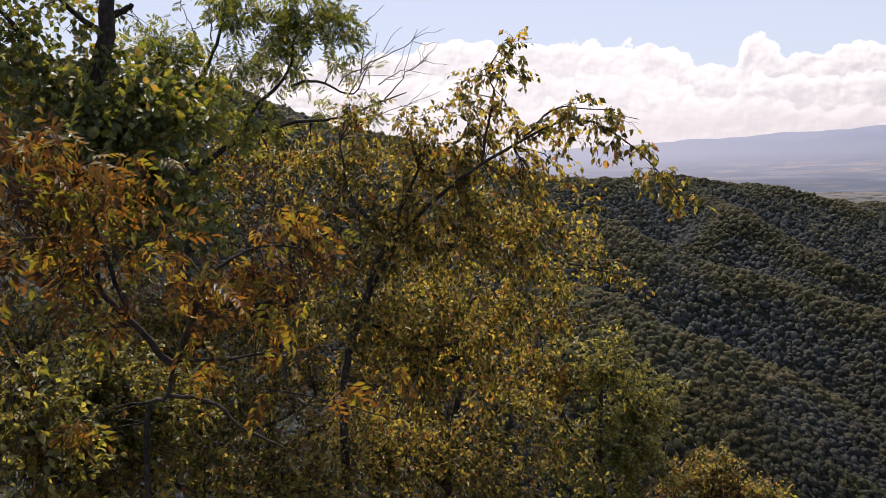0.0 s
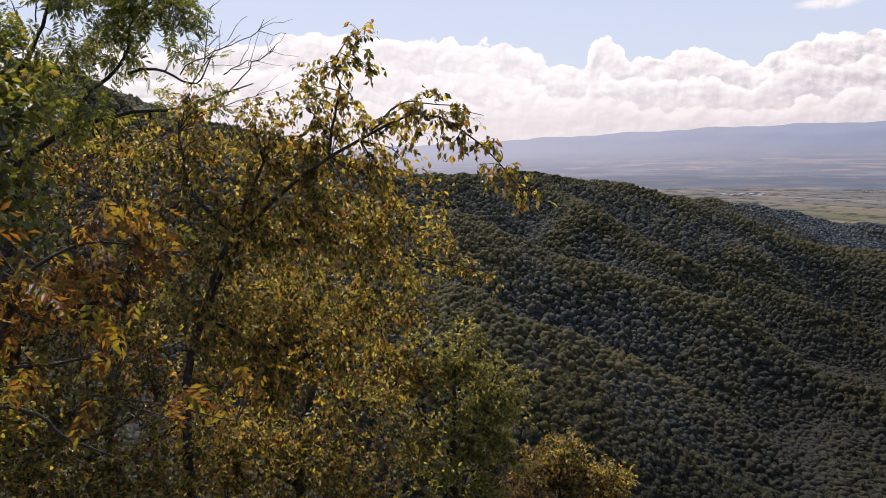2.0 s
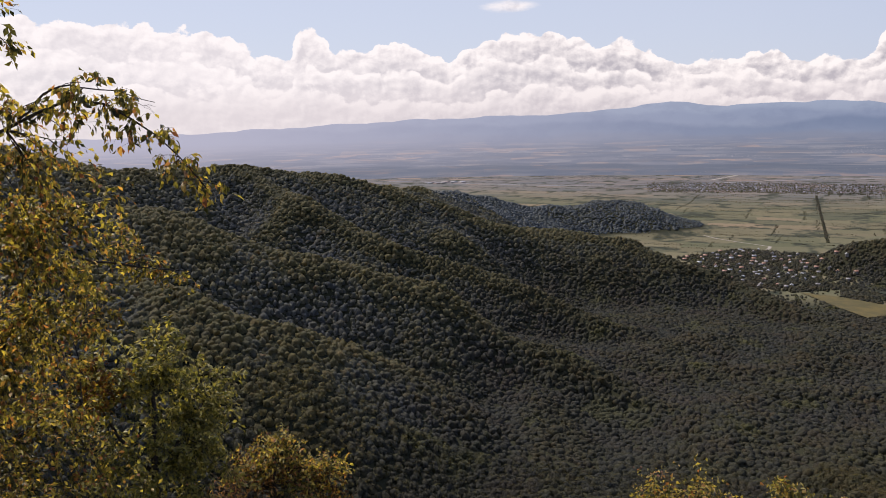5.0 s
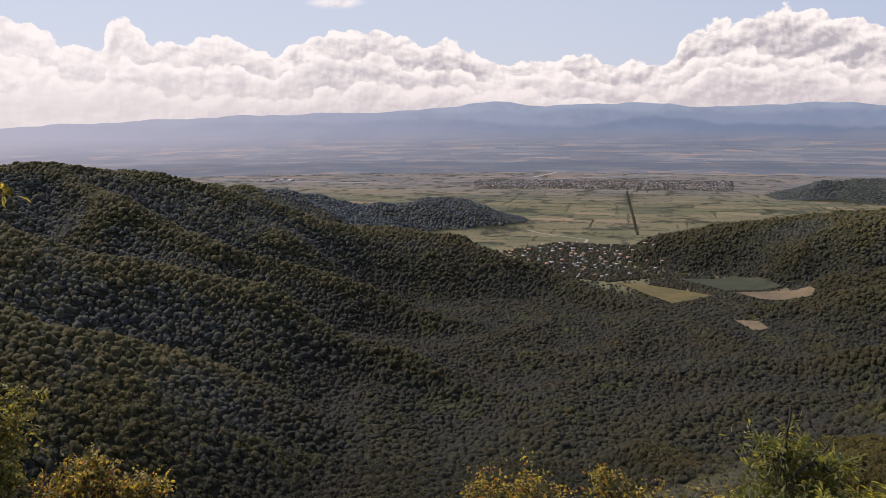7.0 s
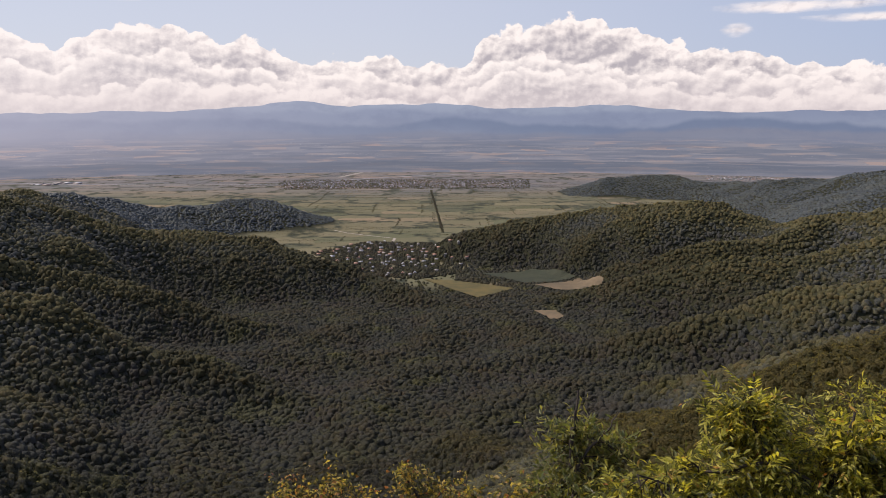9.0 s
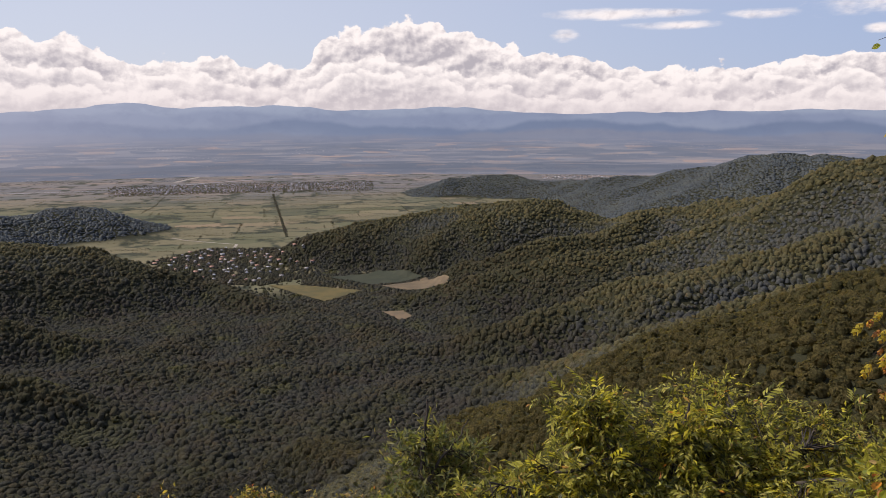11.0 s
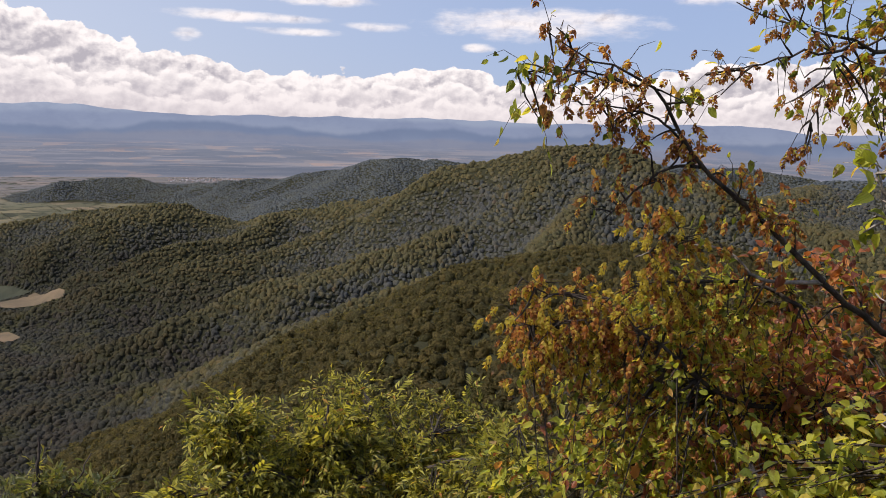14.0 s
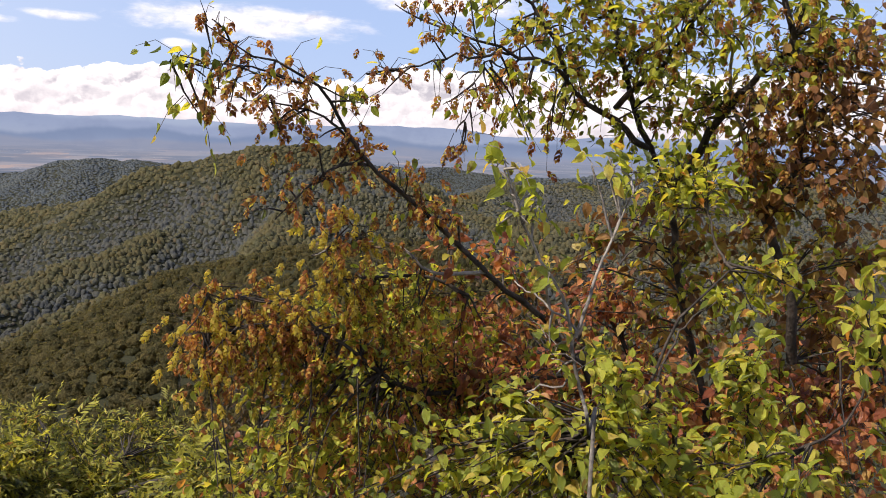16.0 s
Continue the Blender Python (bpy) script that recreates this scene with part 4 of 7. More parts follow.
def tube(points, r0, r1, sides=5):
    """Corners and quads of a tapering stem through points."""
    p = np.asarray(points, float)
    d = np.gradient(p, axis=0)
    d /= np.linalg.norm(d, axis=1, keepdims=True) + 1e-9
    ref = np.array([0.31, 0.47, 0.83])
    a = np.cross(d, ref)
    a /= np.linalg.norm(a, axis=1, keepdims=True) + 1e-9
    b = np.cross(d, a)
    rad = np.linspace(r0, r1, len(p))[:, None, None]
    t = np.arange(sides) / sides * 2 * np.pi
    ring = p[:, None] + rad * (np.cos(t)[None, :, None] * a[:, None] + np.sin(t)[None, :, None] * b[:, None])
    i, j = np.meshgrid(np.arange(len(p) - 1) * sides, np.arange(sides), indexing="ij")
    k = (j + 1) % sides
    return ring.reshape(-1, 3), np.stack([i + j, i + k, i + sides + k, i + sides + j], -1).reshape(-1, 4)


def curve(points, n, rng, wobble=0.0):
    """A smooth line through control points, with small bends."""
    p = np.asarray(points, float)
    if len(p) == 2:
        p = np.array([p[0], (p[0] + p[1]) / 2, p[1]])
    q = np.concatenate([[2 * p[0] - p[1]], p, [2 * p[-1] - p[-2]]])
    s = np.linspace(0, len(p) - 1 - 1e-6, n)
    i = s.astype(int)
    t = (s - i)[:, None]
    a, b, c, d = q[i], q[i + 1], q[i + 2], q[i + 3]
    out = 0.5 * (2 * b + (c - a) * t + (2 * a - 5 * b + 4 * c - d) * t**2 + (3 * b - a - 3 * c + d) * t**3)
    if wobble:
        bend = np.cumsum(rng.normal(0, wobble, (n, 3)), axis=0)
        bend -= np.linspace(0, 1, n)[:, None] * bend[-1]
        out = out + bend
    return out


def blade(wide, fold, droop):
    """A leaf along +x, one long: folded on its midrib, pointed, tip hanging."""
    v = np.array([(0, 0, 0), (0.22, wide * 0.42, fold), (0.22, -wide * 0.42, fold), (0.40, 0, -droop * 0.1), (0.55, wide * 0.44, fold * 0.9 - droop * 0.2), (0.55, -wide * 0.44, fold * 0.9 - droop * 0.2), (1.0, 0, -droop),
                  (0.80, wide * 0.22, fold * 0.5 - droop * 0.55), (0.80, -wide * 0.22, fold * 0.5 - droop * 0.55)])
    f = np.array([(0, 3, 1), (0, 2, 3), (1, 3, 4), (2, 5, 3), (3, 7, 4), (3, 5, 8), (3, 6, 7), (3, 8, 6)])
    return v, f


def cluster_of(shapes):
    vs, fs, n = [], [], 0
    for v, f in shapes:
        vs.append(v), fs.append(f + n)
        n += len(v)
    return np.concatenate(vs), np.concatenate(fs)


def placed(v, at, turn, s):
    c, d = math.cos(turn), math.sin(turn)
    return np.stack([v[:, 0] * c - v[:, 1] * d, v[:, 0] * d + v[:, 1] * c, v[:, 2]], -1) * s + np.array(at)


def pinnate(pairs, wide, droop):
    """A feather of leaflets on one stalk along +x, one long."""
    out = []
    v = blade(wide, 0.05, droop)[0][[0, 1, 2, 3, 6, 4, 5]]
    f = np.array([(0, 3, 5), (0, 6, 3), (3, 4, 5), (3, 6, 4)])
    v, f = v[[0, 3, 4, 5, 6]], np.array([(0, 1, 3), (0, 4, 1), (1, 2, 3), (1, 4, 2)])
    for k in range(pairs):
        x = 0.25 + 0.62 * k / pairs
        for side in (1, -1):
            out.append((placed(v, (x, 0, -0.12 * x * x), side * 0.95, 0.42), f))
    out.append((placed(v, (0.88, 0, -0.1), 0.0, 0.42), f))
    return cluster_of(out)


def unit(v):
    return v / (np.linalg.norm(v, axis=-1, keepdims=True) + 1e-9)


def seed_tassel():
    """A hanging cluster of overlapping papery bracts along +x, one long, like a small hop."""
    out, rg = [], np.random.RandomState(3)
    for k in range(16):
        u = k / 15
        a, ring = k * 2.4, 0.20 * math.sin(math.pi * (0.12 + 0.78 * u))
        outw = np.array([0, math.cos(a), math.sin(a)])
        side = np.array([0, -math.sin(a), math.cos(a)])
        along = unit(np.array([1.0, 0, 0]) + outw * rg.uniform(0.2, 1.3) + side * rg.uniform(-0.5, 0.5))
        mid = np.array([0.14 + 0.70 * u, 0, 0]) + outw * ring
        v = np.array([mid - along * 0.12, mid + side * 0.12 - outw * 0.02, mid - side * 0.12 - outw * 0.02, mid + along * 0.19])
        out.append((v, np.array([(0, 3, 1), (0, 2, 3)])))
    return cluster_of(out)


def with_uv(shape, flat):
    """Adds where each corner lies on its own blade: along it and across it."""
    v, f = shape
    return v, f, np.tile(flat, (len(v) // len(flat), 1))


def blade_uv(wide):
    v = blade(wide, 0, 0)[0]
    return np.stack([v[:, 0], v[:, 1] / wide, 0 * v[:, 0]], -1)


LEAVES = {
    "oval": with_uv(blade(0.66, 0.12, 0.28), blade_uv(0.66)),
    "hanging": with_uv(blade(0.6, 0.10, 0.22), blade_uv(0.6)),
    "broad": with_uv(blade(0.85, 0.06, 0.12), blade_uv(0.85)),
    "lance": with_uv(blade(0.38, 0.05, 0.16), blade_uv(0.38)),
    "narrow": with_uv(blade(0.30, 0.04, 0.2), blade_uv(0.3)),
    "feather": with_uv(pinnate(4, 0.34, 0.25), blade_uv(0.34)[[0, 3, 6, 4, 5]]),
    "feather_broad": with_uv(pinnate(3, 0.42, 0.35), blade_uv(0.42)[[0, 3, 6, 4, 5]]),
    "tassel": with_uv(seed_tassel(), blade_uv(0.75)[[0, 1, 2, 6]]),
}


def plainer(shape):
    """The same leaf with fewer corners, for leaves too small to show more."""
    v, f, uv = shape
    return (v[[0, 4, 5, 3, 6]], np.array([(0, 3, 1), (0, 2, 3), (1, 3, 4), (3, 2, 4)]), uv[[0, 4, 5, 3, 6]]) if len(v) == 9 else shape


SMALL = {k: plainer(v) for k, v in LEAVES.items()}
# how much finer and denser than first laid out
FINE = {"oval": 0.64, "hanging": 0.64, "broad": 0.66, "lance": 0.68, "narrow": 0.8, "feather": 0.85, "feather_broad": 0.95, "tassel": 0.95}


def leaf_frames(rng, along, sag, flat):
    """Directions of blades and their faces: outward from the twig, sagging, more or less level."""
    n = len(along)
    x = unit(unit(along) * 0.5 + rng.normal(0, 0.62, (n, 3)) + np.array([0, 0, -sag]))
    up = unit(rng.normal(0, 1.0, (n, 3)) + np.array([0, 0, flat]))
    y = unit(np.cross(up, x))
    z = np.cross(x, y)
    return np.stack([x, y, z], -1)


def leaf_mesh(name, v, f, uv, mat):
    me = mesh_of(name, v, f, mat)
    me.attributes.new("leafuv", "FLOAT_VECTOR", "POINT").data.foreach_set("vector", np.asarray(uv, np.float32).ravel())
    return me


def spread(template, pos, rot, size):
    v, f, _ = template
    out = pos[:, None] + np.einsum("nij,kj->nki", rot, v) * size[:, None, None]
    faces = (f[None] + (np.arange(len(pos)) * len(v))[:, None, None]).reshape(-1, 3)
    return out.reshape(-1, 3), faces


class Plant:
    """A tree or shrub: trunk and limbs, side branches, twigs, leaves. sink: how far it is lowered to fit the camera's
    view.
    """
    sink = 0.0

    def __init__(self, name, label, category, base, seed, bark=None, group=""):
        self.root = new(name)
        self.root.empty_display_size = 0.1
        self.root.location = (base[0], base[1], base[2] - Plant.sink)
        tagged(self.root, label, category, group)
        self.base, self.rng, self.bark = np.array(base, float), np.random.RandomState(seed), bark or BARK
        self.wood = []
        self.twig_v, self.twig_f, self.twig_n = [], [], 0
        self.leaf = {}

    def _part(self, name, v, f, mat, label="", kind="", smooth=False):
        return part(name, mesh_of(name, np.asarray(v) - self.base, f, mat, smooth), self.root, label, kind)

    def stem(self, name, points, r0, r1, n=14, wobble=0.006, label="", bark=None):
        c = curve(points, n, self.rng, wobble)
        v, f = tube(c, r0, r1, 7)
        self._part(name, v, f, bark or self.bark, label, smooth=True)
        self.wood.append(c)
        return c

    def trunk(self, *points, r=(0.05, 0.02), **k):
        return self.stem("trunk", [tuple(self.base)] + list(points), *r, **k)

    def limb(self, *points, r=(0.02, 0.005), **k):
        return self.stem("limb", points, *r, **k)

    def twig(self, c, r0, r1):
        v, f = tube(c, r0, r1, 3)
        self.twig_v.append(v), self.twig_f.append(f + self.twig_n)
        self.twig_n += len(v)

    def nearest(self, p):
        w = np.concatenate(self.wood)
        return w[np.argmin(((w - p) ** 2).sum(1) + self.rng.uniform(0, 0.02, len(w)))]

    def bare(self, start, end, forks=3, size=0.25, r=0.004):
        """A leafless branch with a few forks."""
        c = curve([start, end], 9, self.rng, np.linalg.norm(np.array(end) - start) * 0.03)
        self.twig(c, r, r * 0.35)
        for k in range(forks):
            i = self.rng.randint(2, 8)
            d = unit(unit(c[-1] - c[0]) + self.rng.normal(0, 0.5, 3)) * size * self.rng.uniform(0.4, 1)
            self.twig(curve([c[i], c[i] + d], 5, self.rng, size * 0.03), r * 0.5, r * 0.2)

    def mass(self, at, radius, leaf, size, branches=6, twigs=6, leaves=8, tall=0.8, reach=0.22, sag=0.25, flat=1.4, extra=None, out=(0, 0, 0)):
        """A mass of foliage: side branches from the nearest wood into a round space, twigs off them, leaves off the twigs.
        extra: a second kind of leaf and the share of it, as (leaf, size, share)."""
        rng, at = self.rng, np.array(at, float)
        fine = FINE[leaf.split("/")[0]]
        if fine < 0.7:
            leaves, twigs = int(leaves * 1.5), math.ceil(twigs * 1.25)
        for _ in range(branches):
            d = unit(rng.normal(0, 1, 3)) * rng.uniform(0.25, 1.0) ** 0.5 * radius * np.array([1, 1, tall])
            end = at + d
            start = self.nearest(end)
            gap = np.linalg.norm(end - start)
            mid = (start + end) / 2 + np.array([0, 0, (0.12 if radius > 0.1 else 0.03) * gap]) + rng.normal(0, 0.05 * gap, 3)
            c = curve([start, mid, end], 9, rng, 0.012 * gap)
            self.twig(c[::2], 0.0025 + 0.004 * min(gap, 1.2), 0.0012)
            pos, along = [], []
            for _ in range(twigs):
                s = c[rng.randint(4, 9)] if gap > radius else c[rng.randint(2, 9)]
                e = s + unit(unit(end - start) * 0.5 + rng.normal(0, 0.75, 3) + np.array(out)) * reach * rng.uniform(0.4, 1.1)
                m = (s + e) / 2 + np.array([0, 0, 0.12 * reach])
                t = curve([s, m, e + np.array([0, 0, -0.1 * sag * reach])], 5, rng, 0.003)
                self.twig(t[::2], 0.0009, 0.0005)
                u = np.linspace(0.15, 1.0, leaves) * 4
                i = np.minimum(u.astype(int), 3)
                pos.append(t[i] + (t[i + 1] - t[i]) * (u - i)[:, None] + rng.normal(0, 0.006, (leaves, 3)))
                along.append(np.repeat((e - s)[None], leaves, 0))
            pos, along = np.concatenate(pos), np.concatenate(along)
            kinds = rng.uniform(size=len(pos)) < (extra[2] if extra else -1)
            for pick, what, big in ((~kinds, leaf, size), (kinds, *(extra[:2] if extra else (leaf, size)))):
                if pick.any():
                    hang = 1.6 if "tassel" in what else sag
                    self.leaf.setdefault(what, []).append((pos[pick], leaf_frames(rng, along[pick], hang, flat), big * FINE[what.split("/")[0]] * rng.uniform(0.65, 1.2, pick.sum())))

    def done(self, mats, singles=0, kinds=None, label="leafy crown", near=False):
        """Makes the meshes. mats: leaf kind > (joined material, single-leaf material). singles: how many near leaves are objects of their own."""
        if self.twig_v:
            self._part("branchwork", np.concatenate(self.twig_v), np.concatenate(self.twig_f), self.bark, kind="stuff")
        for what, rows in self.leaf.items():
            shape = what.split("/")[0]
            pos, rot, size = (np.concatenate([r[i] for r in rows]) for i in range(3))
            one = np.zeros(len(pos), bool)
            if singles and shape in (kinds or ("oval", "hanging", "broad")):
                away = ((pos - np.array([0.4, 0.2, 1.6])) ** 2).sum(1)
                one[np.argsort(away)[: 2 * singles : 2]] = True
            kind = (LEAVES if near else SMALL)[shape]
            v, f = spread(kind, pos[~one], rot[~one], size[~one])
            uv = np.tile(kind[2], ((~one).sum(), 1))
            tassel = shape == "tassel"
            part("seed_mast" if tassel else "foliage", leaf_mesh("foliage", v - self.base, f, uv, mats[what][0]), self.root, "papery brown hanging seed clusters" if tassel else label, "stuff")
            if one.any():
                me = leaf_mesh("leaf", *LEAVES[shape], mats[what][1])
                for p, r, s in zip(pos[one], rot[one], size[one]):
                    ob = new("leaf", me)
                    ob.parent = self.root
                    ob.matrix_basis = Matrix.Translation(p - self.base) @ Matrix(r.tolist()).to_4x4() @ Matrix.Scale(float(s), 4)
        return self.root


def leaf_pair(name, stops, shine=0.35, clear=0.52):
    return material(name, leaf_stuff(stops, shine, clear)), material(name + " single", leaf_stuff(stops, shine, clear, True))


OLIVE = leaf_pair("olive hornbeam leaf", [(0, (0.024, 0.030, 0.012)), (0.3, (0.095, 0.090, 0.026)), (0.55, (0.265, 0.232, 0.052)), (0.8, (0.52, 0.43, 0.105)), (0.93, (0.42, 0.21, 0.075)), (1, (0.22, 0.08, 0.05))], 0.6, 0.48)
MAPLE = leaf_pair("olive-green maple leaf", [(0, (0.05, 0.058, 0.02)), (0.4, (0.165, 0.16, 0.042)), (0.75, (0.31, 0.29, 0.08)), (1, (0.43, 0.37, 0.12))], 0.5, 0.45)
# leaves of the added backing, with deep shade painted into their colour
SHADE = leaf_pair("shade-painted brown-olive leaf", [(0, (0.018, 0.014, 0.008)), (0.4, (0.060, 0.042, 0.016)), (0.75, (0.125, 0.088, 0.026)), (1, (0.17, 0.085, 0.03))], 0.3, 0.25)
ASH = leaf_pair("ash leaf", [(0, (0.05, 0.075, 0.018)), (0.45, (0.12, 0.15, 0.03)), (0.8, (0.23, 0.25, 0.045)), (1, (0.34, 0.30, 0.06))], 0.9, 0.5)
DARK = leaf_pair("dark broad leaf", [(0, (0.054, 0.074, 0.019)), (0.5, (0.135, 0.162, 0.034)), (0.85, (0.270, 0.257, 0.054)), (1, (0.324, 0.203, 0.061))], 0.9, 0.42)
RUST = leaf_pair("rust-coloured leaf", [(0, (0.039, 0.026, 0.017)), (0.25, (0.104, 0.049, 0.023)), (0.45, (0.221, 0.098, 0.031)), (0.62, (0.325, 0.182, 0.039)), (0.8, (0.260, 0.221, 0.039)), (1, (0.117, 0.130, 0.029))], 0.15, 0.4)
FRESH = leaf_pair("fresh green leaf", [(0, (0.034, 0.046, 0.011)), (0.4, (0.17, 0.175, 0.028)), (0.75, (0.43, 0.41, 0.06)), (0.97, (0.60, 0.56, 0.15)), (1, (0.45, 0.16, 0.05))], 0.5, 0.5)
SILVER = leaf_pair("grey-green narrow leaf", [(0, (0.087, 0.109, 0.036)), (0.5, (0.145, 0.167, 0.051)), (1, (0.290, 0.275, 0.087))], 0.8)
LIME = leaf_pair("yellow-green leaf", [(0, (0.09, 0.12, 0.02)), (0.4, (0.30, 0.34, 0.045)), (0.75, (0.52, 0.52, 0.075)), (0.93, (0.55, 0.44, 0.09)), (1, (0.50, 0.20, 0.07))], 0.35)
DRY = leaf_pair("dry brown leaf", [(0, (0.10, 0.045, 0.022)), (0.4, (0.22, 0.10, 0.04)), (0.75, (0.37, 0.20, 0.07)), (1, (0.42, 0.33, 0.09))], 0.3, 0.4)
MAST = leaf_pair("papery seed cluster", [(0, (0.12, 0.05, 0.025)), (0.35, (0.28, 0.11, 0.045)), (0.7, (0.48, 0.23, 0.075)), (0.88, (0.60, 0.43, 0.11)), (1, (0.50, 0.47, 0.10))], 0.2, 0.52)
UNRIPE = leaf_pair("yellow-green seed cluster", [(0, (0.28, 0.24, 0.045)), (0.5, (0.54, 0.46, 0.08)), (0.85, (0.46, 0.38, 0.08)), (1, (0.42, 0.25, 0.07))], 0.2, 0.58)
RED = leaf_pair("red-brown leaf", [(0, (0.14, 0.04, 0.024)), (0.5, (0.38, 0.125, 0.055)), (0.8, (0.56, 0.25, 0.09)), (1, (0.36, 0.27, 0.07))], 0.4, 0.4)


def under(p, drop=0.02):
    """The ground below a point."""
    return (p[0], p[1], float(height(np.array([p[0]]), np.array([p[1]]))[0]) - drop)


def several(plant, spots, radius, leaf, size, drop=0.0, **k):
    for s in spots:
        plant.mass((s[0], s[1], s[2] - drop), radius * (s[3] if len(s) > 3 else 1.0), leaf, size, **k)


# hornbeam that fills the first view
p = Plant("hornbeam_tree", "yellow-green hornbeam with an arching outer branch and reddening leaves", "tree", under((-0.47, 4.47, 0.64)), 21)
p.trunk((-0.59, 4.38, 0.01), (-0.47, 4.47, 0.64), (-0.29, 4.46, 1.09), (-0.11, 4.40, 1.46), r=(0.03, 0.008))
p.limb((-0.47, 4.47, 0.64), (-0.26, 4.46, 1.05), (-0.03, 4.29, 1.31), (0.22, 4.19, 1.49), (0.45, 4.13, 1.62), (0.67, 4.04, 1.71), (0.87, 4.01, 1.64), (1.03, 4.02, 1.49), (1.18, 4.02, 1.31), r=(0.013, 0.002))
p.limb((0.22, 4.19, 1.49), (0.24, 4.09, 1.69), (0.28, 4.08, 1.82), (0.26, 4.08, 1.94), (0.35, 4.06, 2.08), r=(0.008, 0.002))
p.limb((0.45, 4.13, 1.62), (0.60, 4.05, 1.76), (0.75, 4.03, 1.74), (0.99, 3.98, 1.68), r=(0.006, 0.0015))
p.limb((-0.29, 4.46, 1.09), (0.13, 4.66, 1.01), (0.54, 5.13, 0.91), (0.96, 5.65, 0.70), (1.51, 6.02, 0.53), r=(0.02, 0.003))
p.limb((-0.47, 4.47, 0.64), (-0.16, 4.74, 0.36), (0.27, 5.05, 0.38), (0.83, 5.40, 0.39), r=(0.02, 0.004))
p.limb((-0.29, 4.46, 1.09), (-0.50, 4.47, 1.35), (-0.54, 4.47, 1.63), r=(0.014, 0.004))
several(p, [(0.38, 4.06, 2.05), (0.32, 4.07, 1.97), (0.41, 4.07, 1.94, 0.8), (0.22, 4.08, 1.91, 0.8)], 0.07, "hanging", 0.064, branches=3, twigs=2, leaves=4, sag=0.9, reach=0.1)
several(p, [(0.28, 4.09, 1.74), (0.38, 4.13, 1.68), (0.51, 4.12, 1.66), (0.61, 4.05, 1.69), (0.67, 4.04, 1.75), (0.72, 4.04, 1.61), (0.83, 4.01, 1.66), (0.88, 4.00, 1.56), (1.03, 4.02, 1.48), (1.14, 4.03, 1.37), (1.21, 4.01, 1.29), (1.06, 4.06, 1.40), (0.64, 4.10, 1.57)], 0.09, "hanging", 0.064, branches=4, twigs=2, leaves=4, sag=1.0, reach=0.11)
several(p, [(-0.42, 4.58, 1.78), (-0.23, 4.49, 1.73), (-0.04, 4.40, 1.66), (0.08, 4.40, 1.79), (0.17, 4.30, 1.60), (-0.17, 4.50, 1.55), (-0.44, 4.68, 1.53), (0.32, 4.39, 1.54), (0.04, 4.40, 1.49), (0.53, 4.37, 1.47)], 0.17, "hanging", 0.057, branches=6, twigs=4, leaves=6, sag=0.7, reach=0.15)
several(p, [(-0.65, 4.65, 1.37), (-0.38, 4.57, 1.30), (-0.12, 4.49, 1.27), (0.13, 4.39, 1.31), (0.38, 4.47, 1.28), (0.59, 4.65, 1.20), (-0.59, 4.63, 1.04), (-0.30, 4.55, 0.98), (-0.01, 4.56, 1.00), (0.29, 4.65, 0.98), (0.59, 4.92, 0.93), (-0.48, 4.59, 0.71), (-0.15, 4.61, 0.70), (0.19, 4.80, 0.65), (0.53, 5.08, 0.62),
            (-0.49, 4.62, 0.40), (-0.20, 4.74, 0.36), (0.11, 4.84, 0.36), (0.45, 5.03, 0.37), (-0.31, 4.75, 0.08), (0.03, 4.86, 0.07), (0.37, 5.06, 0.07)], 0.30, "hanging", 0.059, branches=9, twigs=7, leaves=8, sag=0.6, reach=0.2)
several(p, [(0.92, 5.67, 0.82), (1.17, 5.91, 0.65), (1.41, 6.05, 0.53), (1.07, 5.84, 0.75), (0.80, 5.44, 0.54), (0.83, 5.40, 0.35), (0.67, 5.33, 0.41)], 0.16, "hanging", 0.063, branches=5, twigs=4, leaves=6, sag=0.3, reach=0.16)
for a, b in (((0.86, 4.01, 1.70), (0.99, 3.98, 1.66)), ((0.60, 4.05, 1.76), (0.71, 4.03, 1.80))):
    p.bare(np.array(a), np.array(b), 2, 0.1, 0.002)
p.done({"hanging": OLIVE}, 260)

# ash with dead outer twigs, behind it
p = Plant("ash_tree", "feathery green ash tree with bare dead twigs on top", "tree", under((-1.89, 5.78, 0.40)), 22)
p.trunk((-1.89, 5.78, 0.40), (-1.80, 5.80, 1.07), (-1.74, 5.74, 1.43), (-1.52, 5.80, 1.62), r=(0.06, 0.02))
p.limb((-1.52, 5.80, 1.62), (-1.32, 5.85, 1.70), (-1.00, 5.91, 1.79), (-0.72, 5.95, 1.81), (-0.39, 6.08, 1.93), (-0.22, 6.08, 1.98), r=(0.019, 0.004))
p.limb((-1.38, 5.84, 1.70), (-1.31, 5.85, 1.88), (-1.14, 5.88, 2.02), (-1.03, 5.88, 2.17), (-0.98, 5.87, 2.37), (-0.79, 5.87, 2.56), r=(0.018, 0.005))
p.limb((-1.74, 5.74, 1.43), (-1.88, 5.70, 1.76), (-1.96, 5.65, 2.07), (-1.86, 5.66, 2.33), r=(0.018, 0.005))
p.limb((-1.88, 5.70, 1.76), (-1.63, 5.75, 2.14), (-1.50, 5.75, 2.45), (-1.42, 5.72, 2.74), r=(0.02, 0.006))
p.limb((-1.04, 5.89, 2.05), (-0.86, 5.92, 2.09), (-0.63, 5.96, 1.98), (-0.49, 5.95, 2.16), r=(0.012, 0.004))
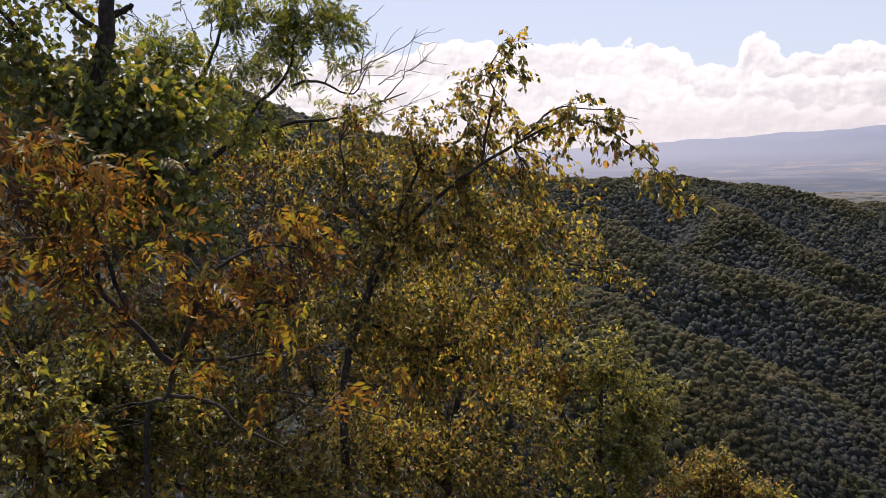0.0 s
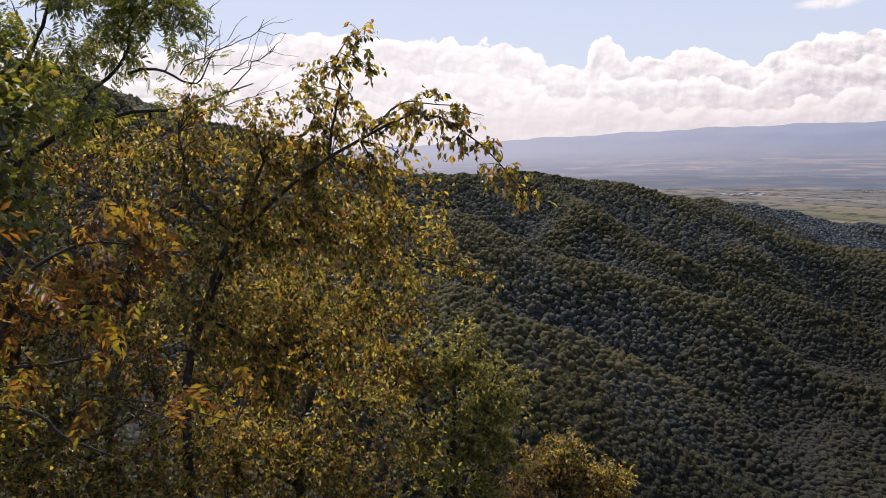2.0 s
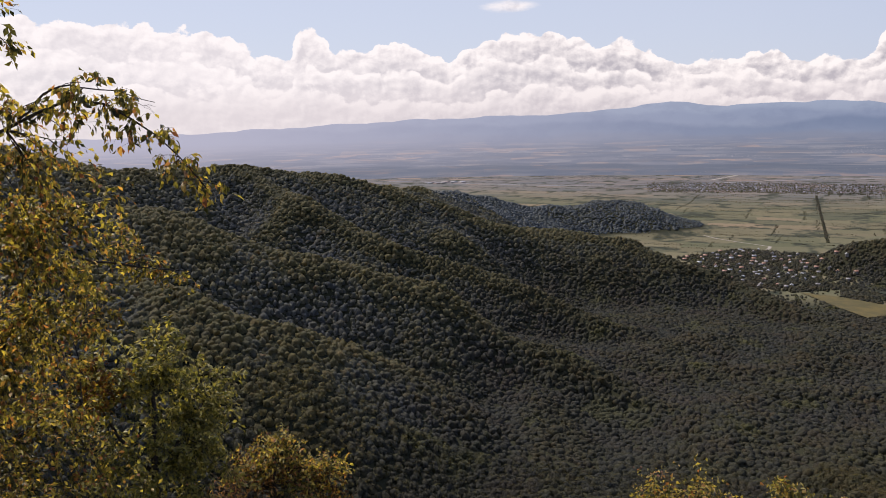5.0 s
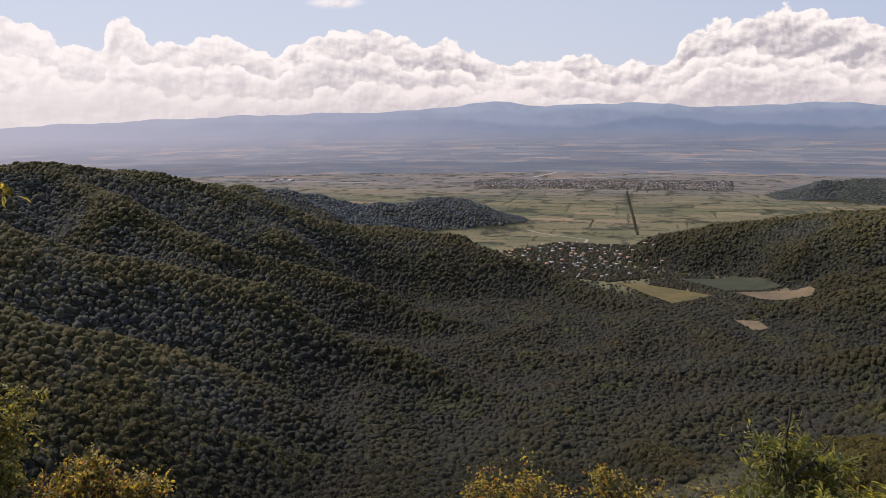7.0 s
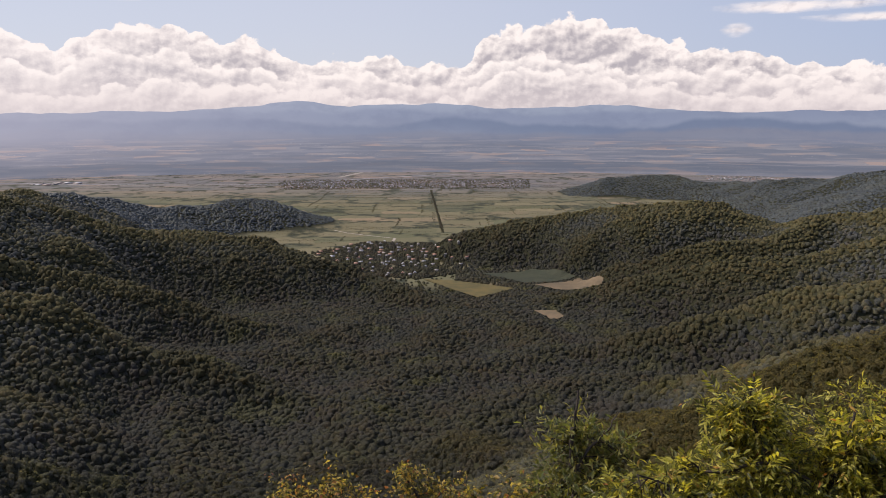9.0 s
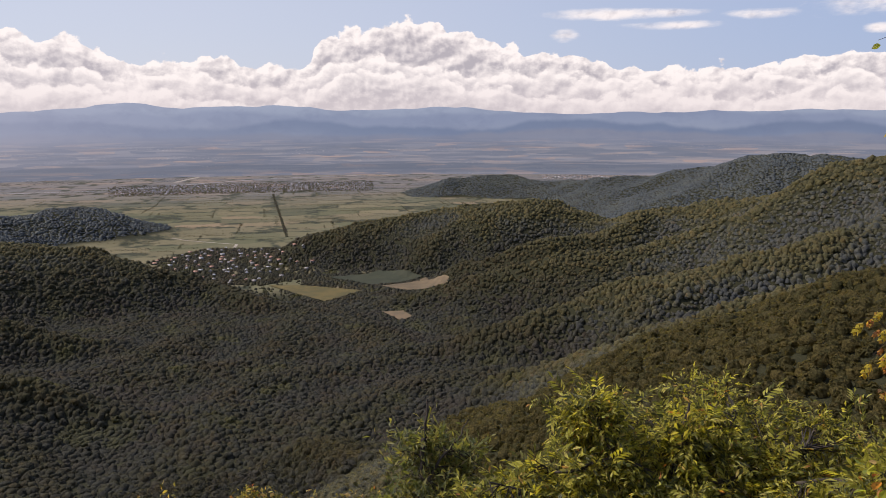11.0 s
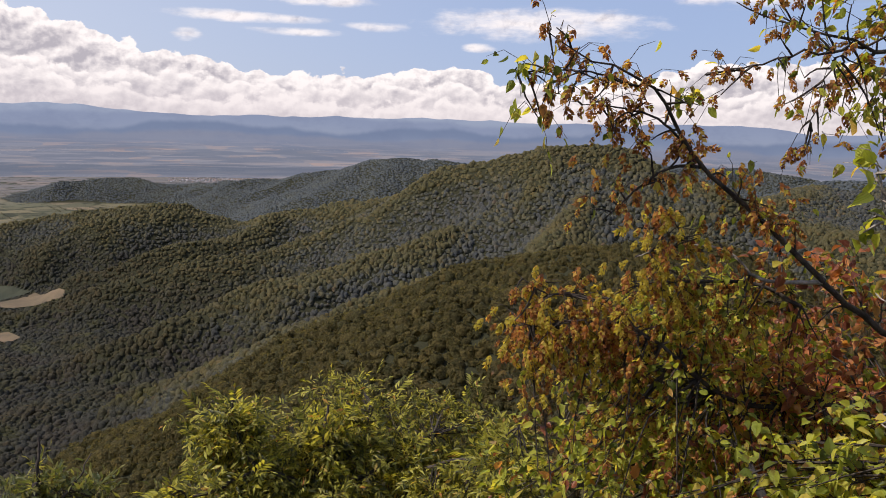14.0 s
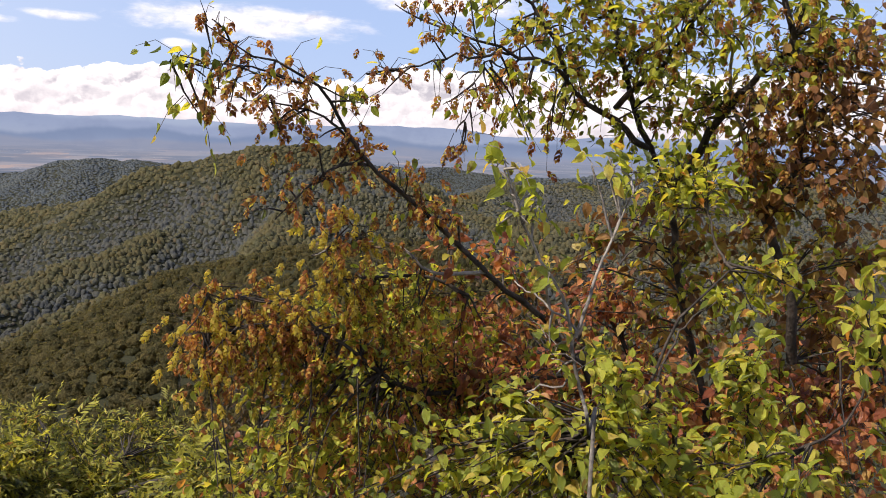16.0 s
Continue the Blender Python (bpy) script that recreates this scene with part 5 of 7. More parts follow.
for a, b in (((-0.63, 5.96, 1.98), (-0.12, 6.04, 2.43)), ((-0.54, 5.95, 2.12), (-0.46, 6.01, 2.53)), ((-0.39, 6.08, 1.93), (-0.04, 6.06, 2.26)), ((-0.72, 5.95, 1.81), (-0.14, 6.09, 1.91)), ((-1.61, 5.74, 2.29), (-1.72, 5.66, 2.59)), ((-1.55, 5.75, 2.37), (-1.45, 5.73, 2.61)), ((-0.70, 5.94, 2.05), (-0.29, 6.05, 2.32)), ((-0.42, 5.97, 2.04), (-0.15, 6.07, 2.18))):
    p.bare(np.array(a), np.array(b), 5, 0.3, 0.006)
several(p, [(-1.86, 5.66, 2.33), (-1.74, 5.72, 2.14), (-1.98, 5.64, 2.14), (-1.86, 5.69, 1.95), (-1.31, 5.81, 2.33), (-1.07, 5.84, 2.48), (-0.83, 5.87, 2.56), (-0.72, 5.90, 2.44), (-1.21, 5.85, 2.14), (-1.49, 5.80, 2.02), (-1.35, 5.84, 1.90), (-0.92, 5.88, 2.33), (-1.65, 5.76, 1.83), (-1.33, 5.77, 2.56), (-1.12, 5.79, 2.71)], 0.24, "feather", 0.15, branches=5, twigs=4, leaves=4, sag=0.5, reach=0.2, flat=0.6)
several(p, [(-0.69, 5.93, 2.24), (-0.54, 5.96, 2.08), (-0.47, 5.98, 1.88), (-0.89, 6.03, 1.89)], 0.12, "feather", 0.13, branches=3, twigs=2, leaves=3, sag=0.5, reach=0.15)
several(p, [(-1.58, 6.00, 1.50), (-1.36, 6.15, 1.49), (-1.11, 6.20, 1.44), (-1.51, 6.00, 1.21), (-1.20, 6.06, 1.10), (-1.76, 5.82, 1.15), (-0.94, 6.23, 1.47)], 0.3, "hanging", 0.063, branches=6, twigs=5, leaves=6, reach=0.22)
p.done({"feather": ASH, "hanging": OLIVE}, 120)

# old tree with a thick dark trunk and a stub
p = Plant("linden_tree", "old broad-leaved tree with thick dark trunk and broken stub", "tree", under((-2.12, 4.65, 0.66)), 23)
p.trunk((-2.12, 4.65, 0.66), (-2.07, 4.77, 1.52), (-2.03, 4.78, 1.88), (-2.02, 4.77, 2.04), (-1.92, 4.78, 2.29), (-1.86, 4.77, 2.48), (-1.77, 4.73, 2.84), r=(0.085, 0.034), n=24, wobble=0.012)
p.limb((-1.92, 4.78, 2.33), (-1.84, 4.80, 2.41), (-1.75, 4.82, 2.46), r=(0.03, 0.014))
p.limb((-2.03, 4.78, 1.88), (-1.89, 4.83, 1.96), (-1.79, 4.87, 1.99), r=(0.05, 0.02))
p.limb((-2.04, 4.77, 1.85), (-2.15, 4.60, 2.06), (-2.21, 4.44, 2.26), (-2.34, 4.33, 2.45), r=(0.03, 0.008))
p.limb((-1.92, 4.78, 2.29), (-2.03, 4.61, 2.43), (-2.11, 4.42, 2.60), r=(0.02, 0.008))
several(p, [(-2.22, 4.42, 2.32), (-2.09, 4.47, 2.38), (-2.23, 4.45, 2.11), (-2.30, 4.43, 1.90), (-2.14, 4.59, 2.19), (-2.11, 4.63, 2.00), (-2.20, 4.48, 1.93), (-2.40, 4.34, 2.25), (-2.44, 4.35, 1.96), (-2.04, 4.61, 2.37)], 0.22, "broad", 0.075, branches=5, twigs=4, leaves=4, sag=0.6, flat=0.7)
several(p, [(-1.85, 4.94, 2.15), (-1.93, 4.91, 2.05), (-1.80, 5.04, 2.32)], 0.1, "narrow", 0.07, branches=3, twigs=3, leaves=5, sag=0.8)
several(p, [(-1.79, 4.56, 1.70), (-1.62, 4.62, 1.76), (-1.50, 4.77, 1.83), (-1.85, 4.43, 1.52), (-1.66, 4.50, 1.48), (-1.52, 4.66, 1.53), (-1.47, 4.67, 1.34), (-1.62, 4.50, 1.23), (-1.97, 4.38, 1.68), (-1.48, 4.75, 1.10), (-2.05, 4.40, 1.86), (-1.76, 4.60, 1.92), (-2.15, 4.35, 1.55), (-1.90, 4.42, 1.30)], 0.24, "broad", 0.088, branches=8, twigs=5, leaves=6, sag=0.3, flat=1.0)
p.done({"broad": DARK, "narrow": ASH}, 160)

# rust-coloured shrub close by
p = Plant("sumac_shrub", "rust-orange shrub with drooping feathery autumn leaves and bare stems", "shrub", under((-1.17, 3.04, 0.62)), 24)
p.trunk((-1.17, 2.98, 0.45), (-1.08, 2.98, 0.68), (-1.01, 2.93, 0.82), r=(0.013, 0.007))
p.limb((-1.01, 2.93, 0.82), (-0.84, 2.98, 0.80), (-0.65, 3.03, 0.80), (-0.59, 3.01, 0.67), (-0.42, 3.01, 0.61), (-0.20, 3.01, 0.54), r=(0.007, 0.002))
p.limb((-1.08, 2.98, 0.68), (-0.92, 3.02, 0.64), (-0.80, 3.01, 0.52), (-0.65, 3.02, 0.44), r=(0.009, 0.004))
p.limb((-1.01, 2.93, 0.82), (-1.13, 2.83, 1.02), (-1.22, 2.71, 1.21), (-1.35, 2.67, 1.41), r=(0.014, 0.004))
p.limb((-1.01, 2.93, 0.82), (-0.94, 2.89, 1.00), (-0.87, 2.94, 1.12), (-0.71, 2.99, 1.21), (-0.52, 3.03, 1.22), r=(0.012, 0.003))
p.limb((-1.13, 2.83, 1.02), (-1.17, 2.75, 1.32), (-1.22, 2.74, 1.52), r=(0.01, 0.003))
several(p, [(-1.34, 2.57, 1.62), (-1.25, 2.62, 1.63), (-1.30, 2.59, 1.51), (-1.20, 2.64, 1.52), (-1.17, 2.76, 1.55), (-1.14, 2.77, 1.45), (-1.24, 2.61, 1.37), (-1.14, 2.76, 1.30), (-1.10, 2.89, 1.36), (-1.34, 2.56, 1.33), (-1.33, 2.55, 1.20), (-1.25, 2.70, 1.21), (-1.14, 2.74, 1.14), (-1.05, 2.88, 1.15), (-0.94, 2.93, 1.21), (-0.80, 2.97, 1.22), (-0.68, 3.01, 1.27), (-0.60, 3.03, 1.31), (-0.54, 3.03, 1.22),
            (-0.48, 3.03, 1.13), (-0.81, 2.95, 1.07), (-0.94, 2.90, 1.06), (-1.44, 2.52, 1.57), (-1.45, 2.50, 1.36), (-0.65, 3.00, 1.14)], 0.17, "feather_broad", 0.12, branches=3, twigs=2, leaves=3, sag=1.0, reach=0.17, flat=0.8)
several(p, [(-0.82, 2.98, 0.76), (-0.78, 2.97, 0.69), (-0.56, 3.04, 0.79), (-0.18, 3.17, 0.69), (-0.11, 3.17, 0.68), (-0.44, 3.03, 0.66), (-0.67, 3.05, 0.89), (-1.28, 2.76, 0.59), (-1.33, 2.75, 0.64)], 0.06, "feather_broad", 0.12, branches=2, twigs=1, leaves=3, sag=1.2, reach=0.08)
for a, b in (((-0.63, 3.02, 0.76), (-0.42, 3.08, 0.85)), ((-0.59, 3.01, 0.67), (-0.50, 3.04, 0.73)), ((-0.75, 2.94, 0.98), (-1.06, 2.76, 1.08)), ((-0.84, 3.00, 0.88), (-0.61, 2.97, 0.97)), ((-0.59, 3.00, 0.65), (-0.31, 3.01, 0.55)), ((-0.94, 2.89, 1.00), (-0.65, 2.97, 1.02))):
    p.bare(np.array(a), np.array(b), 6, 0.22, 0.003)
p.done({"feather_broad": RUST}, 150, kinds=("feather_broad",))

# backing foliage added behind them, down the slope, its leaves painted dark as shade
p = Plant("young_hornbeam", "wide young hornbeam in shade with dull brown-olive leaves", "tree", under((-1.6, 7.0, -1.5)), 29)
p.trunk((-1.6, 7.0, -1.2), (-1.5, 7.1, -0.2), (-1.3, 7.2, 0.9), r=(0.05, 0.02))
p.limb((-1.6, 7.0, -1.2), (-2.6, 6.6, -0.4), (-3.2, 6.4, 0.8), r=(0.04, 0.01))
p.limb((-1.6, 7.0, -1.2), (-0.6, 7.2, -0.6), (0.0, 7.3, 0.1), r=(0.04, 0.01))
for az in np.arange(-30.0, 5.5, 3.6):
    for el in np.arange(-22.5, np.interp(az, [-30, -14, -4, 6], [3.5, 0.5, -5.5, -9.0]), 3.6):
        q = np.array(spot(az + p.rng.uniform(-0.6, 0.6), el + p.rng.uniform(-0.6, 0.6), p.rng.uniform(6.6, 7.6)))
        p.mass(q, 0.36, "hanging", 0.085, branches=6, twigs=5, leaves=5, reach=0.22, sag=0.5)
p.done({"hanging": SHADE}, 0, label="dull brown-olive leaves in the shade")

# thicket below and behind
p = Plant("thicket_shrub", "dense green undergrowth thicket with small leaves and tangled stems", "shrub", under((-1.56, 3.93, -0.21)), 25)
p.trunk((-1.57, 3.99, -0.06), (-1.48, 4.14, 0.26), (-1.41, 4.47, 0.54), r=(0.03, 0.012))
p.limb((-1.57, 3.99, -0.06), (-1.72, 3.61, 0.33), (-1.85, 3.43, 0.71), r=(0.015, 0.005))
p.limb((-1.48, 4.11, 0.14), (-1.10, 4.40, 0.02), (-0.79, 4.71, 0.11), r=(0.015, 0.005))
p.limb((-1.57, 3.99, -0.06), (-1.13, 4.07, -0.23), (-0.63, 4.36, -0.32), r=(0.015, 0.005))
several(p, [(-1.95, 3.63, 0.77), (-1.82, 3.81, 0.78), (-1.62, 3.98, 0.67), (-1.49, 4.25, 0.66), (-1.19, 4.55, 0.65), (-0.92, 4.81, 0.58), (-0.99, 4.73, 0.32), (-0.79, 4.76, 0.27), (-1.86, 3.50, 0.54), (-1.69, 3.69, 0.50)], 0.3, "oval", 0.055, branches=8, twigs=6, leaves=7, reach=0.2)
several(p, [(-1.46, 4.30, 0.39), (-1.26, 4.48, 0.40), (-1.04, 4.47, 0.20), (-1.26, 4.17, 0.11), (-0.96, 4.31, -0.02), (-1.48, 4.14, 0.26), (-1.06, 4.03, -0.09), (-1.46, 4.58, 0.65), (-1.72, 4.42, 0.83)], 0.28, "oval", 0.055, branches=7, twigs=6, leaves=6, reach=0.2)
several(p, [(-1.42, 3.48, 0.55), (-1.28, 3.53, 0.56), (-1.22, 3.62, 0.42), (-1.34, 3.46, 0.40), (-1.48, 3.42, 0.45), (-1.24, 3.56, 0.25)], 0.2, "oval", 0.045, branches=8, twigs=6, leaves=8, reach=0.16)
several(p, [(-1.66, 3.00, 0.51), (-1.53, 3.05, 0.44), (-1.56, 2.88, 0.38), (-1.44, 3.02, 0.28), (-1.34, 3.28, 0.22), (-1.18, 3.51, 0.08), (-1.04, 3.89, 0.09), (-0.83, 4.12, -0.01), (-0.98, 3.82, -0.12), (-0.71, 4.05, -0.24), (-1.12, 4.17, 0.33), (-0.57, 4.45, -0.12), (-1.80, 2.99, 0.70), (-1.78, 2.89, 0.40), (-1.54, 2.73, 0.27), (-1.33, 2.98, 0.09), (-1.03, 3.44, -0.16), (-0.58, 3.87, -0.41)], 0.26, "oval", 0.052, branches=8, twigs=6, leaves=7, reach=0.2)
several(p, [(-1.59, 2.86, 0.67), (-1.45, 2.90, 0.58), (-1.53, 2.84, 0.52), (-1.37, 2.89, 0.43), (-1.51, 2.70, 0.45), (-1.24, 3.34, 0.59), (-1.32, 3.29, 0.54), (-1.18, 3.42, 0.44), (-1.34, 3.14, 0.45), (-1.42, 2.84, 0.39)], 0.15, "oval/light", 0.058, branches=5, twigs=4, leaves=4, reach=0.13)
several(p, [(-1.42, 3.2, 0.66), (-1.31, 3.25, 0.72), (-1.18, 3.3, 0.64), (-1.08, 3.33, 0.57), (-1.36, 3.23, 0.57), (-1.25, 3.27, 0.5), (-1.13, 3.31, 0.47), (-1.42, 3.2, 0.47), (-1.29, 3.25, 0.39), (-1.16, 3.3, 0.34)], 0.16, "oval/light", 0.042, branches=6, twigs=5, leaves=6, reach=0.12)
p.done({"oval": OLIVE, "oval/light": MAPLE}, 200)

# lower part of the hornbeam stand, further down the slope
p = Plant("hornbeam_tree", "olive hornbeam lower on the slope with yellowing leaves", "tree", under((0.01, 5.60, -1.07)), 26)
p.trunk((-0.03, 5.66, -0.92), (0.03, 5.82, -0.54), (0.13, 5.95, -0.15), r=(0.05, 0.02))
p.limb((-0.03, 5.66, -0.92), (-0.37, 5.38, -0.53), (-0.66, 5.25, -0.23), r=(0.02, 0.008))
p.limb((0.03, 5.82, -0.54), (0.47, 5.95, -0.43), (0.76, 6.15, -0.37), r=(0.02, 0.008))
several(p, [(-0.56, 5.05, -0.24), (-0.28, 5.15, -0.32), (0.03, 5.24, -0.37), (0.35, 5.43, -0.41), (-0.56, 4.85, -0.46), (-0.28, 4.94, -0.55), (0.01, 5.04, -0.60), (0.32, 5.22, -0.66), (0.66, 5.78, -0.55), (0.68, 5.64, -0.89), (-0.35, 4.72, -0.78), (0.08, 4.90, -0.89), (0.56, 5.32, -1.12)], 0.36, "hanging", 0.061, branches=9, twigs=7, leaves=8, reach=0.24, sag=0.5)
several(p, [(-0.62, 6.49, 0.58), (-0.11, 6.50, 0.47), (0.35, 6.49, 0.45), (-0.40, 6.40, 0.03), (0.15, 6.40, 0.01), (-0.85, 6.40, 0.23), (-0.14, 6.29, -0.38), (0.51, 6.34, -0.18)], 0.42, "hanging", 0.068, branches=8, twigs=7, leaves=8, reach=0.28)
p.done({"hanging": OLIVE}, 160)

p = Plant("maple_shrub", "young yellow-green maple shrub with reddish top leaves on the slope", "shrub", under((1.31, 6.74, -1.66)), 27)
p.trunk((1.31, 6.82, -1.49), (1.37, 7.00, -1.03), (1.42, 7.12, -0.64), r=(0.04, 0.015))
p.limb((1.32, 6.90, -1.31), (1.64, 7.04, -1.05), (1.88, 7.17, -0.84), r=(0.02, 0.006))
p.limb((1.32, 6.90, -1.31), (1.05, 6.90, -0.87), (0.92, 7.04, -0.49), r=(0.02, 0.006))
several(p, [(1.35, 7.11, -0.37), (1.56, 7.14, -0.49), (1.13, 7.04, -0.40), (1.28, 7.05, -0.62), (1.88, 7.18, -0.79), (1.70, 7.09, -0.86), (1.90, 7.07, -1.08), (1.48, 7.01, -0.93), (1.72, 6.97, -1.19), (1.34, 6.84, -1.18), (1.02, 6.74, -1.02), (1.80, 6.87, -1.37), (1.41, 6.71, -1.44), (0.98, 6.50, -1.33), (1.82, 6.77, -1.59), (1.36, 6.49, -1.69)], 0.3, "oval", 0.075, branches=8, twigs=6, leaves=7, reach=0.22, flat=2.0)
several(p, [(0.85, 6.87, -0.39), (0.99, 6.82, -0.48), (0.78, 6.71, -0.59)], 0.28, "oval/rust", 0.065, branches=7, twigs=6, leaves=7, reach=0.2)
p.done({"oval": MAPLE, "oval/rust": RUST}, 150)

p = Plant("dry_bush", "dry reddish-brown bush with bare twigs below the maple", "shrub", under((2.24, 7.16, -1.99)), 28)
p.trunk((2.22, 7.12, -2.09), (2.29, 7.21, -1.85), r=(0.025, 0.01))
several(p, [(1.90, 7.12, -1.79), (2.24, 7.15, -1.78), (2.48, 7.02, -1.90), (2.08, 7.00, -1.94)], 0.25, "narrow", 0.06, branches=8, twigs=7, leaves=6, reach=0.26, sag=0.0)
several(p, [(2.47, 7.46, -1.69), (2.61, 7.38, -1.78), (2.95, 7.16, -1.97), (3.09, 7.06, -2.07), (2.24, 7.50, -1.75)], 0.2, "oval", 0.06, branches=6, twigs=5, leaves=6, reach=0.2)
p.done({"narrow": DRY, "oval": RUST}, 0)


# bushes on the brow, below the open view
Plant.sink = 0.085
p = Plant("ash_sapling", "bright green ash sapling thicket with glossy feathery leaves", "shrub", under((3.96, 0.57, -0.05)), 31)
p.trunk((4.00, 0.58, 0.04), (3.99, 0.54, 0.26), (4.05, 0.53, 0.41), r=(0.016, 0.005))
p.limb((4.00, 0.58, 0.04), (3.84, 0.79, 0.23), (3.89, 0.91, 0.40), (3.94, 0.92, 0.55), r=(0.012, 0.003))
p.limb((3.83, 0.78, 0.19), (3.70, 1.03, 0.16), (3.64, 1.11, 0.22), r=(0.008, 0.003))
p.limb((4.00, 0.58, 0.04), (4.09, 0.40, 0.21), (4.15, 0.34, 0.36), r=(0.01, 0.003))
p.limb((3.99, 0.58, 0.01), (4.17, 0.21, 0.13), (4.20, 0.05, 0.22), r=(0.01, 0.003))
p.limb((3.96, 0.57, -0.05), (3.62, 1.00, 0.09), (3.39, 1.22, 0.21), r=(0.01, 0.003))
p.limb((4.14, 0.20, 0.06), (3.96, -0.10, 0.19), (3.72, -0.26, 0.44), r=(0.01, 0.003))
several(p, [(3.94, 0.92, 0.54, 0.6), (3.90, 0.95, 0.45, 0.8), (3.93, 0.86, 0.47, 0.7), (3.64, 1.11, 0.24, 0.7), (3.72, 1.07, 0.19), (3.85, 0.91, 0.31), (4.07, 0.53, 0.45, 0.7), (4.18, 0.42, 0.44, 0.6), (4.02, 0.62, 0.34), (4.13, 0.46, 0.31), (4.13, 0.29, 0.30), (4.21, 0.14, 0.23), (4.18, -0.00, 0.17),
            (3.54, 1.13, 0.23), (3.68, 0.97, 0.19), (3.84, 0.79, 0.23), (3.96, 0.68, 0.20), (3.97, 0.49, 0.20), (4.07, 0.30, 0.16), (4.06, 0.12, 0.14), (3.94, -0.06, 0.14), (3.38, 1.22, 0.19), (3.41, 1.04, 0.16), (3.57, 0.85, 0.14), (3.70, 0.64, 0.11), (3.73, 0.42, 0.14), (3.74, 0.20, 0.15),
            (3.78, -0.16, 0.28), (3.71, -0.24, 0.41, 0.8), (3.58, -0.30, 0.39), (3.93, -0.24, 0.44, 0.5), (3.27, 1.00, 0.08), (3.34, 0.71, 0.09), (3.47, 0.40, 0.06), (3.59, 0.08, 0.08)], 0.13, "lance", 0.050, drop=0.17, branches=8, twigs=6, leaves=6, sag=0.1, reach=0.12, flat=2.2, out=(0, 0, -0.1), extra=("feather", 0.12, 0.14))
several(p, [(4.44, 1.17, 0.13, 0.8), (4.48, 0.98, 0.16, 1.0), (4.51, 0.80, 0.15, 1.0), (4.53, 0.61, 0.28, 0.8), (4.54, 0.44, 0.26, 0.9), (4.54, 0.27, 0.23, 0.9), (4.54, 0.10, 0.20, 1.0), (4.53, -0.07, 0.19, 1.0), (4.52, -0.23, 0.16, 1.0), (4.46, 1.08, -0.05, 1.0), (4.50, 0.85, -0.05, 1.0), (4.53, 0.62, 0.02, 1.0), (4.54, 0.39, 0.01, 1.0), (4.54, 0.16, -0.00, 1.0), (4.53, -0.07, -0.01, 1.0)], 0.10, "lance", 0.046, branches=6, twigs=5, leaves=5, sag=0.1, reach=0.13, flat=2.6, extra=("feather", 0.11, 0.12))
p.done({"lance": FRESH, "feather": FRESH}, 280, kinds=("lance",), label="glossy bright green leaves")

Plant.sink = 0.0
p = Plant("willow_shrub", "grey-green narrow-leaved willow shrub with glinting leaves", "shrub", under((3.47, 1.55, -0.06)), 32)
p.trunk((3.50, 1.56, 0.00), (3.58, 1.58, 0.17), (3.65, 1.60, 0.33), r=(0.014, 0.004))
p.limb((3.50, 1.56, 0.00), (3.61, 1.48, 0.15), (3.69, 1.42, 0.25), r=(0.008, 0.002))
several(p, [(3.64, 1.61, 0.33, 0.7), (3.59, 1.66, 0.27, 0.8), (3.64, 1.54, 0.27), (3.67, 1.42, 0.23, 0.7), (3.54, 1.64, 0.15), (3.60, 1.50, 0.15), (3.64, 1.38, 0.12), (3.48, 1.66, 0.05), (3.45, 1.47, 0.07), (3.29, 1.47, -0.00), (3.38, 1.29, 0.01)], 0.12, "narrow", 0.055, drop=0.2, branches=8, twigs=5, leaves=9, sag=-0.2, reach=0.14, flat=0.8)
p.done({"narrow": SILVER}, 150, kinds=("narrow",), label="narrow grey-green leaves")

for seed, spots, where in ((33, [(3.80, 2.67, -0.38), (3.86, 2.56, -0.42), (3.96, 2.40, -0.44, 0.8), (3.71, 2.53, -0.47), (3.80, 2.37, -0.50), (3.54, 2.34, -0.53)], (3.73, 2.47, -0.72)), (34, [(3.63, 3.37, -0.62), (3.77, 3.27, -0.57), (3.87, 3.14, -0.60), (3.55, 3.43, -0.67), (3.62, 3.18, -0.68), (3.76, 3.01, -0.70)], (3.59, 3.17, -0.95)), (35, [(3.57, 1.76, -0.17), (3.65, 1.65, -0.12), (3.70, 1.50, -0.15), (3.50, 1.63, -0.19)], (3.62, 1.63, -0.41))):
    p = Plant("oak_bush", "olive-green leafy bush rising from the steep slope", "shrub", under(where), seed, group="bushes on the brow")
    p.trunk(tuple(where), tuple(np.array(spots[0][:3]) - np.array([0, 0, 0.05])), r=(0.014, 0.004))
    several(p, spots, 0.18, "oval", 0.045, drop=0.14, branches=8, twigs=5, leaves=7, reach=0.17, flat=1.2)
    p.done({"oval": OLIVE}, 60)

p = Plant("maple_shrub", "small yellow-green maple shrub tops on the slope", "shrub", under((2.38, 7.02, -2.04)), 36)
p.trunk((2.44, 7.13, -1.79), (2.48, 7.22, -1.57), r=(0.03, 0.01))
several(p, [(2.45, 7.24, -1.54), (2.56, 7.17, -1.63), (2.30, 7.25, -1.63), (3.16, 7.49, -1.98, 0.8), (3.00, 7.31, -2.00), (2.60, 7.06, -1.82)], 0.25, "oval", 0.07, branches=7, twigs=6, leaves=7, reach=0.2)
p.done({"oval": OLIVE}, 0)

